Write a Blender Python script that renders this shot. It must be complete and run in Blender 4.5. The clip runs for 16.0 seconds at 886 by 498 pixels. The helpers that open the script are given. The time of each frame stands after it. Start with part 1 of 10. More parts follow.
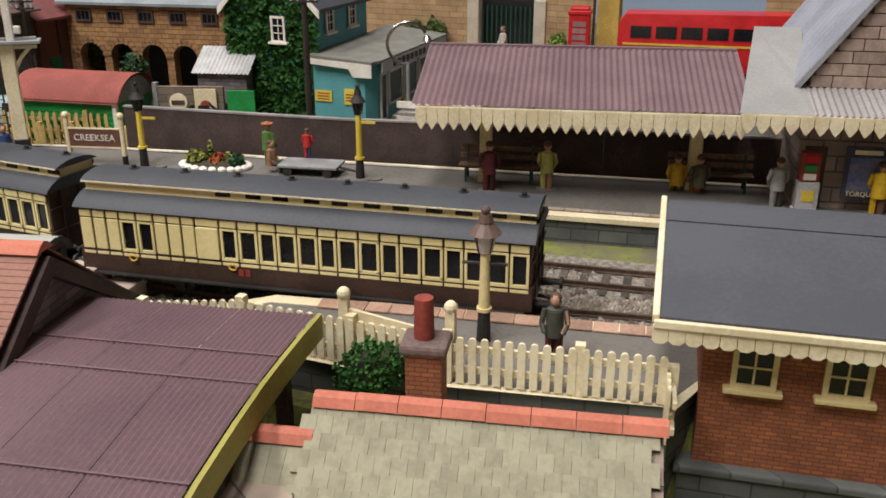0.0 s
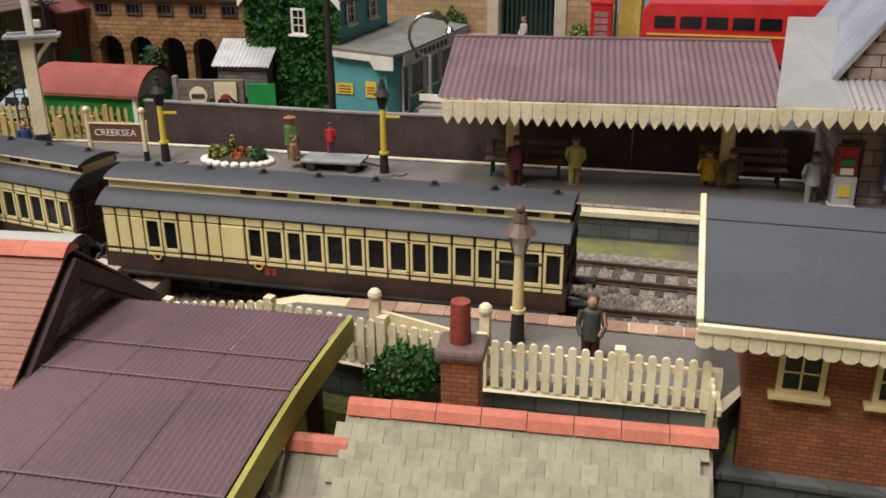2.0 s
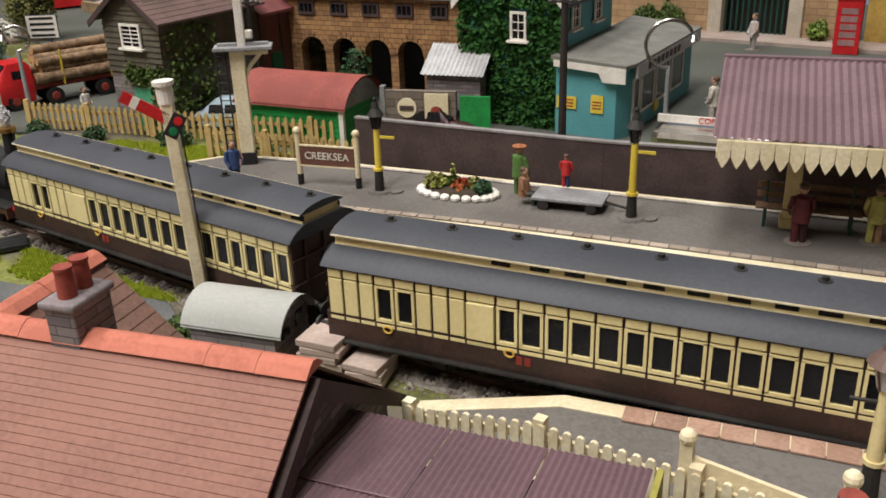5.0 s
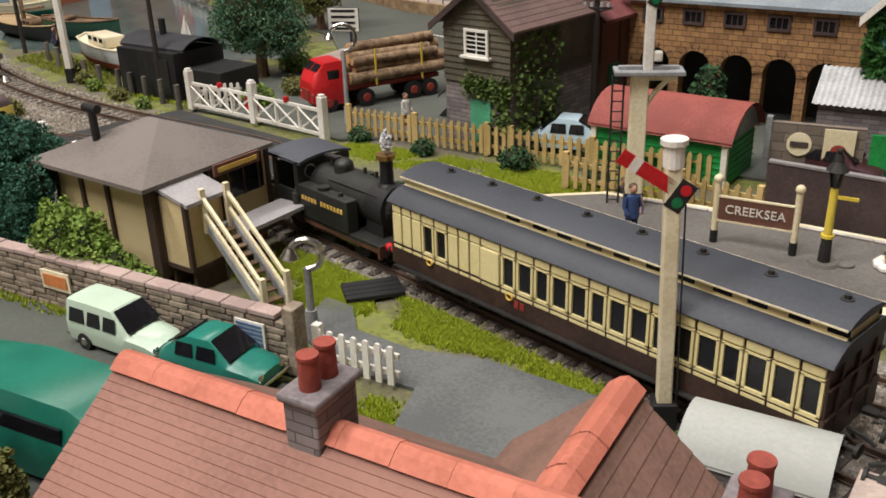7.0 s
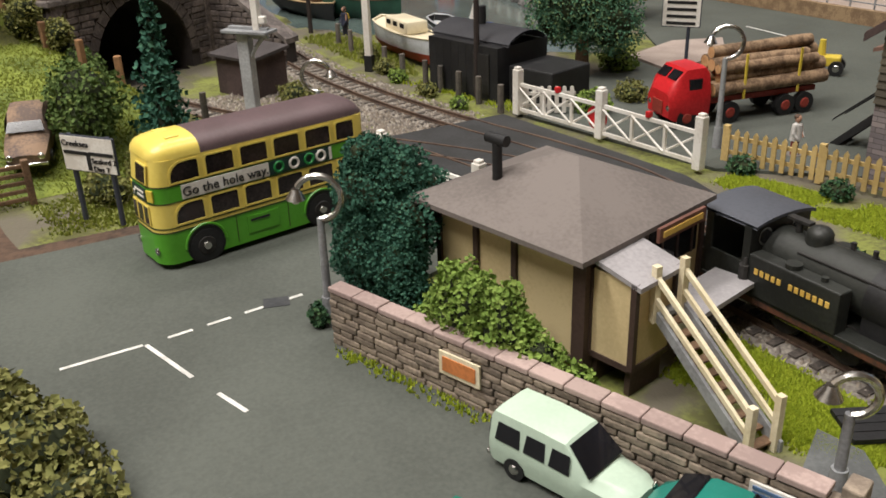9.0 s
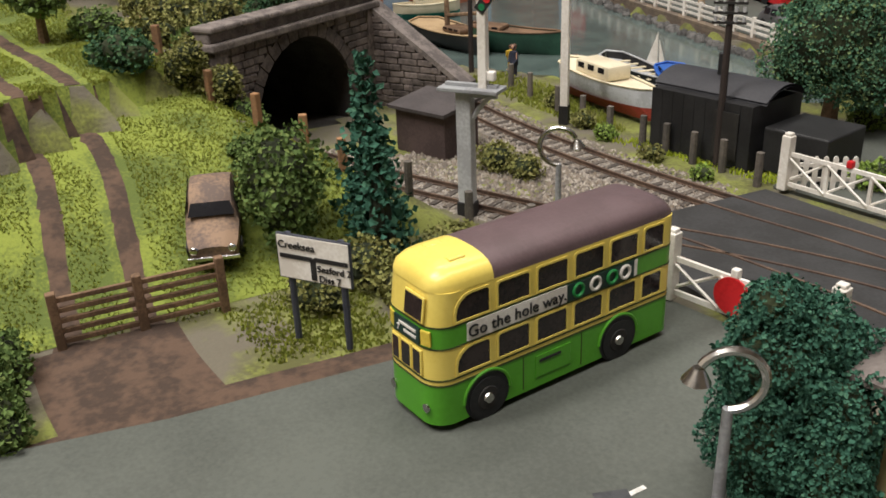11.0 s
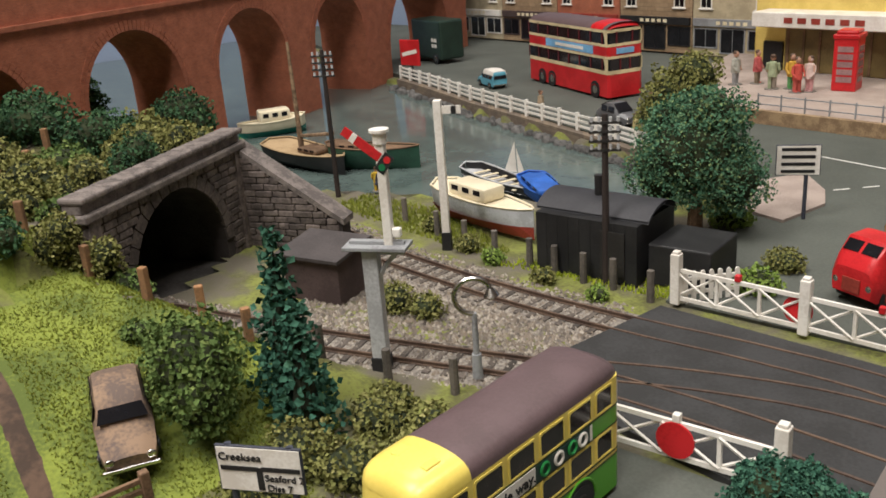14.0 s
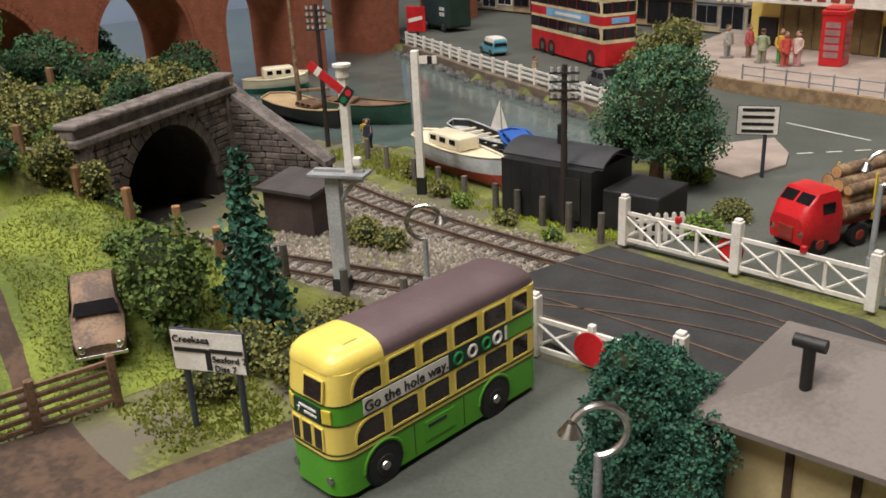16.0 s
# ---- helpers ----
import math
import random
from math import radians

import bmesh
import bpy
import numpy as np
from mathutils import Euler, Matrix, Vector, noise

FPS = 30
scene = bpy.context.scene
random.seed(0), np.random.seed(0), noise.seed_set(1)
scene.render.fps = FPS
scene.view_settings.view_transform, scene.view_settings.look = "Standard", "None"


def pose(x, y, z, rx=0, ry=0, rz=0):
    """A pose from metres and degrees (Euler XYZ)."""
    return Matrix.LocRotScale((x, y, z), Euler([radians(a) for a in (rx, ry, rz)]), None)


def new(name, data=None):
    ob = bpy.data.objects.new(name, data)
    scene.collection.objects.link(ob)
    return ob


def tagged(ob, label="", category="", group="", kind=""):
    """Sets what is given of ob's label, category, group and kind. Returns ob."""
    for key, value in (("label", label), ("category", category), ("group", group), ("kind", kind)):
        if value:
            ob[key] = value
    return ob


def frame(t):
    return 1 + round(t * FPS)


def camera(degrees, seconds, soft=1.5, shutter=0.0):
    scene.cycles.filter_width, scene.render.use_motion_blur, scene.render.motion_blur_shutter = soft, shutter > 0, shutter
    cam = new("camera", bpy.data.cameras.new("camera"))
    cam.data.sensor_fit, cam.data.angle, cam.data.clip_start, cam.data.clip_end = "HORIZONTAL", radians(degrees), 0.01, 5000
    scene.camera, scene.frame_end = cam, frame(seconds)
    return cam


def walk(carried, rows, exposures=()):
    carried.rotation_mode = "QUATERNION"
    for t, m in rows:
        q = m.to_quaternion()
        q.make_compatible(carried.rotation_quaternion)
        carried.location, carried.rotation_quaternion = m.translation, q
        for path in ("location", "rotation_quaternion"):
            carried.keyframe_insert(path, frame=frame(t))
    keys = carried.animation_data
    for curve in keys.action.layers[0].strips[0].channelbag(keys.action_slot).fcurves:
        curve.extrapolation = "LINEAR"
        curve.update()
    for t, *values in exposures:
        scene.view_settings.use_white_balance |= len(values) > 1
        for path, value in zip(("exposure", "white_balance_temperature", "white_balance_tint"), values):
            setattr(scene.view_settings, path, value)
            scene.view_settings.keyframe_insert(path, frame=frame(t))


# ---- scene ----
# A 1:76 model railway on a baseboard; plan numbers are in units of 10.2 mm (track gauge 16.5 mm), CM turns them into metres.
CM = 0.0102
cam = camera(52.5, 16.0, soft=1.7)
PATH = [
    (0, -3.099, 4.386, 15.079, 22.322, -21.384, -0.002),
    (0.5, -3.326, 4.591, 14.959, 22.599, -21.5, -0.227),
    (1, -3.503, 4.747, 15.078, 22.92, -21.695, -0.348),
    (1.5, -3.674, 4.863, 15.01, 23.106, -21.769, -0.384),
    (2, -3.966, 4.922, 15.085, 23.291, -22.005, -0.414),
    (2.5, -4.674, 5.191, 14.98, 23.73, -22.136, -0.379),
    (3, -5.236, 5.345, 15.029, 24.287, -22.215, -0.357),
    (3.2, -5.429, 5.367, 15.055, 24.511, -22.286, -0.405),
    (5.3, -12.1, 10.026, 15.886, 35.889, -23.128, -1.964),
    (5.5, -13.26, 10.139, 15.892, 36.934, -23.087, -1.94),
    (6, -16.942, 10.052, 16.379, 39.926, -23.272, -1.949),
    (6.5, -20.298, 9.754, 16.276, 42.953, -23.635, -1.797),
    (7, -23.801, 9.375, 16.43, 46.011, -23.852, -1.728),
    (7.5, -27.095, 9.004, 16.523, 48.965, -24.025, -1.862),
    (8, -30.412, 8.803, 16.67, 51.672, -24.252, -1.898),
    (8.5, -34.145, 8.572, 16.45, 54.957, -24.611, -2.033),
    (9, -37.931, 8.243, 16.319, 58.589, -25.156, -1.993),
    (9.5, -42.037, 7.666, 16.491, 61.544, -25.425, -2.027),
    (10, -45.994, 6.963, 16.632, 63.239, -25.495, -2.076),
    (10.2, -47.153, 6.77, 16.378, 63.839, -25.347, -2.302),
    (12.3, -58.65, 4.184, 17.953, 54.583, -21.072, -1.497),
    (12.5, -59.026, 4.277, 18.304, 53.306, -20.719, -1.449),
    (13, -59.059, 3.932, 18.44, 51.126, -19.674, -2.853),
    (13.5, -57.426, 3.84, 19.111, 50.222, -19.82, -3.612),
    (14, -55.709, 3.86, 19.893, 50.497, -20.11, -4.403),
    (14.5, -53.928, 3.821, 19.944, 50.721, -20.35, -4.447),
    (15, -52.901, 3.592, 19.73, 51.163, -20.174, -3.733),
    (15.5, -51.893, 3.427, 19.271, 51.797, -20.628, -3.095),
    (16, -50.55, 3.608, 18.579, 51.999, -21.237, -2.746),
]
walk(cam, [(t, pose(x * CM, y * CM, z * CM, 90 + pitch, 0, yaw) @ pose(0, 0, 0, 0, 0, roll)) for t, x, y, z, yaw, pitch, roll in PATH])

# ---- light: the hall's ceiling lamps, and its pale walls ----
scene.view_settings.exposure = 0.13
world = bpy.data.worlds.new("hall")
scene.world = world
world.use_nodes = True
world.node_tree.nodes["Background"].inputs[0].default_value = (1.0, 0.93, 0.86, 1)
world.node_tree.nodes["Background"].inputs[1].default_value = 0.25


def area_lamp(x, y, z, sx, sy, watts):
    lamp = bpy.data.lights.new("ceiling_lamp", "AREA")
    lamp.shape, lamp.size, lamp.size_y, lamp.energy = "RECTANGLE", sx, sy, watts
    lamp.color = (0.965, 0.92, 0.872)
    ob = new("ceiling_lamp", lamp)
    ob.matrix_world = pose(x, y, z)
    return ob


for lx, ly, lw in ((-1.08, -0.9, 49), (-0.18, -0.72, 37), (-0.36, 0.9, 17.3), (-1.68, 0.84, 18.7)):
    area_lamp(lx, ly, 2.1, 0.3, 1.44, lw)


# ---- materials ----
MATS = {}


def mat(name, rgb, rough=0.6, rgb2=None, scale=60.0, fine=700.0, bump=0.15, metal=0.0, mix=(0.38, 0.62), vary=0.0, spec=0.4):
    """Two colours mixed by a coarse and a fine noise in world space, with fine relief; vary: change from piece to piece."""
    if name in MATS:
        return MATS[name]
    m = bpy.data.materials.new(name)
    m.use_nodes = True
    nt = m.node_tree
    N, L = nt.nodes, nt.links
    b = N["Principled BSDF"]
    b.inputs["Roughness"].default_value = rough
    b.inputs["Metallic"].default_value = metal
    b.inputs["Specular IOR Level"].default_value = spec
    if rgb2 is None:
        rgb2 = tuple(c * 0.72 for c in rgb)
    geo = N.new("ShaderNodeNewGeometry")
    n1 = N.new("ShaderNodeTexNoise")
    n1.inputs["Scale"].default_value, n1.inputs["Detail"].default_value = scale, 5
    n2 = N.new("ShaderNodeTexNoise")
    n2.inputs["Scale"].default_value, n2.inputs["Detail"].default_value = fine, 3
    L.new(geo.outputs["Position"], n1.inputs["Vector"])
    L.new(geo.outputs["Position"], n2.inputs["Vector"])
    add = N.new("ShaderNodeMath")
    add.operation = "ADD"
    half = N.new("ShaderNodeMath")
    half.operation = "MULTIPLY_ADD"
    half.inputs[1].default_value, half.inputs[2].default_value = 0.6, -0.3
    L.new(n2.outputs["Fac"], half.inputs[0])
    L.new(n1.outputs["Fac"], add.inputs[0])
    L.new(half.outputs[0], add.inputs[1])
    ramp = N.new("ShaderNodeValToRGB")
    ramp.color_ramp.elements[0].position, ramp.color_ramp.elements[1].position = mix
    ramp.color_ramp.elements[0].color, ramp.color_ramp.elements[1].color = (*rgb2, 1), (*rgb, 1)
    L.new(add.outputs[0], ramp.inputs["Fac"])
    out = ramp.outputs["Color"]
    if vary:
        info = N.new("ShaderNodeObjectInfo")
        rng = N.new("ShaderNodeMapRange")
        rng.inputs["To Min"].default_value, rng.inputs["To Max"].default_value = 1 - vary, 1 + vary
        L.new(info.outputs["Random"], rng.inputs["Value"])
        hsv = N.new("ShaderNodeHueSaturation")
        L.new(rng.outputs["Result"], hsv.inputs["Value"])
        L.new(out, hsv.inputs["Color"])
        out = hsv.outputs["Color"]
    L.new(out, b.inputs["Base Color"])
    if bump:
        bp = N.new("ShaderNodeBump")
        bp.inputs["Strength"].default_value, bp.inputs["Distance"].default_value = bump, 0.0006
        L.new(n2.outputs["Fac"], bp.inputs["Height"])
        L.new(bp.outputs["Normal"], b.inputs["Normal"])
    MATS[name] = m
    return m


def masonry(name, rgb, rgb2, mortar, w, h, gap=0.06, bump=0.6, rough=0.85, offset=0.5, axes="XZ", scale=80.0):
    """Courses of brick or stone, w by h centimetres, laid on object coordinates."""
    if name in MATS:
        return MATS[name]
    m = bpy.data.materials.new(name)
    m.use_nodes = True
    nt = m.node_tree
    N, L = nt.nodes, nt.links
    b = N["Principled BSDF"]
    b.inputs["Roughness"].default_value = rough
    tc = N.new("ShaderNodeTexCoord")
    sep = N.new("ShaderNodeSeparateXYZ")
    L.new(tc.outputs["Object"], sep.inputs[0])
    com = N.new("ShaderNodeCombineXYZ")
    if axes == "XZ":
        s = N.new("ShaderNodeMath")
        s.operation = "ADD"
        L.new(sep.outputs["X"], s.inputs[0])
        L.new(sep.outputs["Y"], s.inputs[1])
        L.new(s.outputs[0], com.inputs["X"])
        L.new(sep.outputs["Z"], com.inputs["Y"])
    else:
        L.new(sep.outputs[axes[0]], com.inputs["X"])
        L.new(sep.outputs[axes[1]], com.inputs["Y"])
    br = N.new("ShaderNodeTexBrick")
    br.offset = offset
    br.inputs["Scale"].default_value = 1.0
    br.inputs["Brick Width"].default_value, br.inputs["Row Height"].default_value = w * CM, h * CM
    br.inputs["Mortar Size"].default_value, br.inputs["Mortar Smooth"].default_value = gap * h * CM, 0.4
    br.inputs["Color1"].default_value, br.inputs["Color2"].default_value, br.inputs["Mortar"].default_value = (*rgb, 1), (*rgb2, 1), (*mortar, 1)
    L.new(com.outputs[0], br.inputs["Vector"])
    n1 = N.new("ShaderNodeTexNoise")
    n1.inputs["Scale"].default_value, n1.inputs["Detail"].default_value = scale, 6
    L.new(tc.outputs["Object"], n1.inputs["Vector"])
    rng = N.new("ShaderNodeMapRange")
    rng.inputs["To Min"].default_value, rng.inputs["To Max"].default_value = 0.55, 1.4
    L.new(n1.outputs["Fac"], rng.inputs["Value"])
    hsv = N.new("ShaderNodeHueSaturation")
    L.new(rng.outputs["Result"], hsv.inputs["Value"])
    L.new(br.outputs["Color"], hsv.inputs["Color"])
    L.new(hsv.outputs["Color"], b.inputs["Base Color"])
    bp = N.new("ShaderNodeBump")
    bp.invert = True
    bp.inputs["Strength"].default_value, bp.inputs["Distance"].default_value = bump, 0.0008
    L.new(br.outputs["Fac"], bp.inputs["Height"])
    bp2 = N.new("ShaderNodeBump")
    bp2.inputs["Strength"].default_value, bp2.inputs["Distance"].default_value = 0.3, 0.0006
    n2 = N.new("ShaderNodeTexNoise")
    n2.inputs["Scale"].default_value, n2.inputs["Detail"].default_value = 600, 3
    L.new(tc.outputs["Object"], n2.inputs["Vector"])
    L.new(n2.outputs["Fac"], bp2.inputs["Height"])
    L.new(bp.outputs["Normal"], bp2.inputs["Normal"])
    L.new(bp2.outputs["Normal"], b.inputs["Normal"])
    MATS[name] = m
    return m


def glass(name="clear_glass"):
    if name not in MATS:
        m = bpy.data.materials.new(name)
        m.use_nodes = True
        b = m.node_tree.nodes["Principled BSDF"]
        b.inputs["Transmission Weight"].default_value, b.inputs["Roughness"].default_value, b.inputs["IOR"].default_value = 1.0, 0.05, 1.2
        MATS[name] = m
    return MATS[name]


CREAM = mat("cream_paint", (0.74, 0.62, 0.33), 0.5, (0.62, 0.5, 0.25))
PALE = mat("pale_cream_paint", (0.8, 0.72, 0.52), 0.5, (0.66, 0.57, 0.38))
WHITE = mat("white_paint", (0.8, 0.77, 0.72), 0.45, (0.66, 0.62, 0.56))
YELLOW = mat("yellow_paint", (0.72, 0.56, 0.08), 0.45, (0.6, 0.45, 0.05))
BLACK = mat("black_paint", (0.02, 0.02, 0.021), 0.5, (0.012, 0.012, 0.013))
SOOT = mat("sooty_dark_metal", (0.03, 0.028, 0.026), 0.65, (0.015, 0.014, 0.013))
STEEL = mat("bright_steel", (0.62, 0.6, 0.57), 0.25, metal=1.0, bump=0.03)
RUST = mat("rusty_rail", (0.13, 0.085, 0.06), 0.55, (0.07, 0.045, 0.035))
SLEEPER = mat("weathered_sleeper", (0.11, 0.09, 0.075), 0.85, (0.05, 0.042, 0.037), vary=0.3)
RED = mat("red_paint", (0.55, 0.02, 0.025), 0.35, (0.42, 0.012, 0.015))
DARKRED = mat("dull_red_paint", (0.33, 0.05, 0.035), 0.6, (0.22, 0.03, 0.02))
BROWN = mat("chocolate_brown_paint", (0.06, 0.033, 0.026), 0.5, (0.035, 0.02, 0.016))
FENCE = mat("dark_brown_boards", (0.075, 0.05, 0.047), 0.8, (0.05, 0.033, 0.031))
LEAD = mat("slate_grey_roof_paint", (0.072, 0.077, 0.094), 0.6, (0.057, 0.061, 0.075), scale=25)
GREYP = mat("grey_paint", (0.3, 0.31, 0.32), 0.6, (0.2, 0.2, 0.21))
PALEGREY = mat("pale_grey_paint", (0.5, 0.51, 0.52), 0.55, (0.36, 0.36, 0.37))
TIMBER = mat("brown_timber", (0.2, 0.12, 0.07), 0.8, (0.1, 0.06, 0.035))
BARK = mat("log_bark", (0.3, 0.2, 0.12), 0.9, (0.12, 0.075, 0.045), scale=150)
GREEN = mat("bright_green_paint", (0.02, 0.3, 0.07), 0.5, (0.012, 0.2, 0.045))
TARMAC = mat("grey_tarmac", (0.096, 0.104, 0.09), 0.85, (0.066, 0.072, 0.062), scale=14, bump=0.12, mix=(0.3, 0.7))
PLATFORM = mat("platform_asphalt", (0.15, 0.14, 0.128), 0.85, (0.11, 0.1, 0.092), scale=20, bump=0.12)
DARKGLASS = mat("dark_window", (0.012, 0.012, 0.015), 0.12, (0.008, 0.008, 0.01), bump=0)


# ---- building helpers ----
def bm_new():
    return bmesh.new()


def box(bm, c, s, rz=0.0, bevel=0.0, rx=0.0, ry=0.0):
    r = bmesh.ops.create_cube(bm, size=1.0, matrix=pose(*c, rx, ry, rz) @ Matrix.Diagonal((*s, 1)))
    if bevel:
        edges = list({e for v in r["verts"] for e in v.link_edges})
        bmesh.ops.bevel(bm, geom=edges, offset=bevel, segments=2, affect="EDGES", profile=0.5)


def cyl(bm, p, q, r, r2=None, n=12, caps=True):
    p, q = Vector(p), Vector(q)
    d = q - p
    m = Matrix.Translation((p + q) / 2) @ d.to_track_quat("Z", "Y").to_matrix().to_4x4()
    bmesh.ops.create_cone(bm, cap_ends=caps, segments=n, radius1=r, radius2=r if r2 is None else r2, depth=d.length, matrix=m)


def ball(bm, c, r, n=10, s=(1, 1, 1)):
    bmesh.ops.create_uvsphere(bm, u_segments=n, v_segments=max(5, n * 2 // 3), radius=r, matrix=pose(*c) @ Matrix.Diagonal((*s, 1)))


def prism(bm, pts, vec):
    """A polygon of 3D points carried along vec, closed at both ends."""
    vec = Vector(vec)
    a = [bm.verts.new(p) for p in pts]
    b = [bm.verts.new(Vector(p) + vec) for p in pts]
    n = len(a)
    bm.faces.new(a)
    bm.faces.new(b[::-1])
    for i in range(n):
        bm.faces.new((a[i], b[i], b[(i + 1) % n], a[(i + 1) % n]))


def sheet(bm, rows):
    """A skin over rows of points."""
    v = [[bm.verts.new(p) for p in row] for row in rows]
    for a, b in zip(v, v[1:]):
        for i in range(len(a) - 1):
            bm.faces.new((a[i], a[i + 1], b[i + 1], b[i]))


def tube(bm, pts, r, n=8):
    """One closed skin swept along pts."""
    pts = [Vector(p) for p in pts]
    rings = []
    ref = Vector((0.13, 0.27, 1.0))
    for i, p in enumerate(pts):
        d = (pts[min(i + 1, len(pts) - 1)] - pts[max(i - 1, 0)]).normalized()
        if abs(d.dot(ref.normalized())) > 0.97:
            ref = Vector((1.0, 0.2, 0.1))
        u = (ref - d * ref.dot(d)).normalized()
        v = d.cross(u)
        ref = u
        rings.append([bm.verts.new(p + (u * math.cos(k * 2 * math.pi / n) + v * math.sin(k * 2 * math.pi / n)) * r) for k in range(n)])
    for a, b in zip(rings, rings[1:]):
        for k in range(n):
            bm.faces.new((a[k], a[(k + 1) % n], b[(k + 1) % n], b[k]))
    bm.faces.new(rings[0][::-1])
    bm.faces.new(rings[-1])


def finish(bm, smooth=False):
    bmesh.ops.recalc_face_normals(bm, faces=bm.faces)
    bm.transform(Matrix.Diagonal((CM, CM, CM, 1)))
    me = bpy.data.meshes.new("mesh")
    bm.to_mesh(me)
    bm.free()
    if smooth:
        me.polygons.foreach_set("use_smooth", [True] * len(me.polygons))
        me.set_sharp_from_angle(angle=radians(38))
    return me


def part(name, bm, material, parent=None, label="", at=None, rz=0.0, smooth=False):
    """One mesh object under a thing; the bmesh is in centimetres."""
    me = bm if isinstance(bm, bpy.types.Mesh) else finish(bm, smooth)
    if material and not me.materials:
        me.materials.append(material)
    ob = new(name, me)
    if parent:
        ob.parent = parent
    if at:
        ob.matrix_basis = pose(at[0] * CM, at[1] * CM, at[2] * CM, 0, 0, rz)
    if label:
        ob["label"] = label
    return ob


def thing(name, at, rz, label, category, group="", kind="", scale=1.0):
    ob = new(name)
    ob.empty_display_size = 0.01
    ob.matrix_basis = pose(at[0] * CM, at[1] * CM, at[2] * CM, 0, 0, rz) @ Matrix.Scale(scale, 4)
    return tagged(ob, label, category, group, kind)


def spot(x, y, z=0.0, rz=0.0):
    return pose(x * CM, y * CM, z * CM, 0, 0, rz)


def setting(name, bm, material, label, category, smooth=False, at=None, rz=0.0):
    return tagged(part(name, bm, material, smooth=smooth, at=at, rz=rz), label, category, kind="structure")


def lerp(pts, x):
    """Piecewise linear through (x, y) pairs, ascending x."""
    if x <= pts[0][0]:
        return pts[0][1]
    for (a, b), (c, d) in zip(pts, pts[1:]):
        if x <= c:
            return b + (d - b) * (x - a) / (c - a)
    return pts[-1][1]


def smooth_line(pts, step=1.0):
    """Points at even steps along a curve through pts."""
    v = [Vector((p[0], p[1], 0)) for p in pts]
    out = []
    for i in range(len(v) - 1):
        a, b, c, d = v[max(i - 1, 0)], v[i], v[i + 1], v[min(i + 2, len(v) - 1)]
        for k in range(20):
            t = k / 20
            out.append(0.5 * ((2 * b) + (c - a) * t + (2 * a - 5 * b + 4 * c - d) * t * t + (3 * b - a - 3 * c + d) * t ** 3))
    out.append(v[-1])
    res, left = [out[0]], step
    for p, q in zip(out, out[1:]):
        seg = (q - p).length
        while seg >= left:
            p = p + (q - p) * (left / seg)
            seg = (q - p).length
            res.append(p.copy())
            left = step
        left -= seg
    return res

# ---- tracks' centre lines, roads and the lie of the land ----
NEAR = smooth_line([(30, 42.4), (12, 38.8), (-5, 35.6), (-14, 33.9), (-24, 32.3), (-31, 32.2), (-41, 32.5), (-52, 32.8), (-60, 32.9), (-70, 32.4), (-76, 31.7), (-81, 30.6), (-86.5, 28.1), (-92.6, 25.3), (-98, 23.2), (-104, 20.8), (-112, 16.8)], 0.9)
FAR = smooth_line([(30, 45.6), (12, 42.6), (-5, 39.9), (-17, 38.3), (-28, 36.9), (-40, 34.9), (-50, 34.9), (-58, 36.4), (-68, 38.6), (-75, 38.0), (-81, 36.8), (-90, 35.6), (-100, 35.3), (-110, 36.2), (-122, 38.5), (-150, 46)], 0.9)
CROSS = smooth_line([(-50, 34.6), (-57, 35.2), (-64, 36.4), (-70, 36.2), (-76, 33.9), (-82, 30.4)], 0.9)
PO, PN, PT = Vector((-105.6, 24.7, 0)), Vector((0.857, 0.515, 0)), Vector((-0.515, 0.857, 0))
WATER = [(-90, 58), (-96, 51.5), (-104, 49), (-113, 43.5), (-119, 42.5), (-128, 44), (-140, 44), (-230, 44), (-230, 100), (-160, 80), (-145, 76), (-131, 71.2), (-118, 67.8), (-108, 65.2), (-98, 62)]


def inside(poly, x, y):
    r = False
    for (a, b), (c, d) in zip(poly, poly[1:] + poly[:1]):
        if (b > y) != (d > y) and x < (c - a) * (y - b) / (d - b) + a:
            r = not r
    return r


def step01(a, b, v):
    t = min(1, max(0, (v - a) / (b - a)))
    return t * t * (3 - 2 * t)


def near_side(x):
    """The near track's y at x, where it runs one way."""
    return lerp([(p.x, p.y) for p in NEAR[::-1]], x)


def hill(x, y):
    p = Vector((x, y, 0)) - PO
    d, u = p.dot(PN), p.dot(PT)
    n = 0.35 * noise.noise((x * 0.14, y * 0.14, 0.3)) + 0.12 * noise.noise((x * 0.5, y * 0.5, 2))
    up = 5.2 * step01(-82, -112, x) + 3.0 * step01(-105, -140, x)
    if d > -1.2:
        south = near_side(x) - y
        bank = step01(2.1, 6.0, south) * up + step01(-84, -92, x) * step01(2.1, 4.2, south) * 1.6
        z = bank if south > 0 else 0.0
    else:
        fall = step01(13, 8.0, u)
        z = (max(up, 5.6) + 0.9) * fall - 0.4 * (1 - fall)
    if inside(WATER, x, y):
        return -2.2
    return z + n * step01(0.2, 2, z) - 0.12


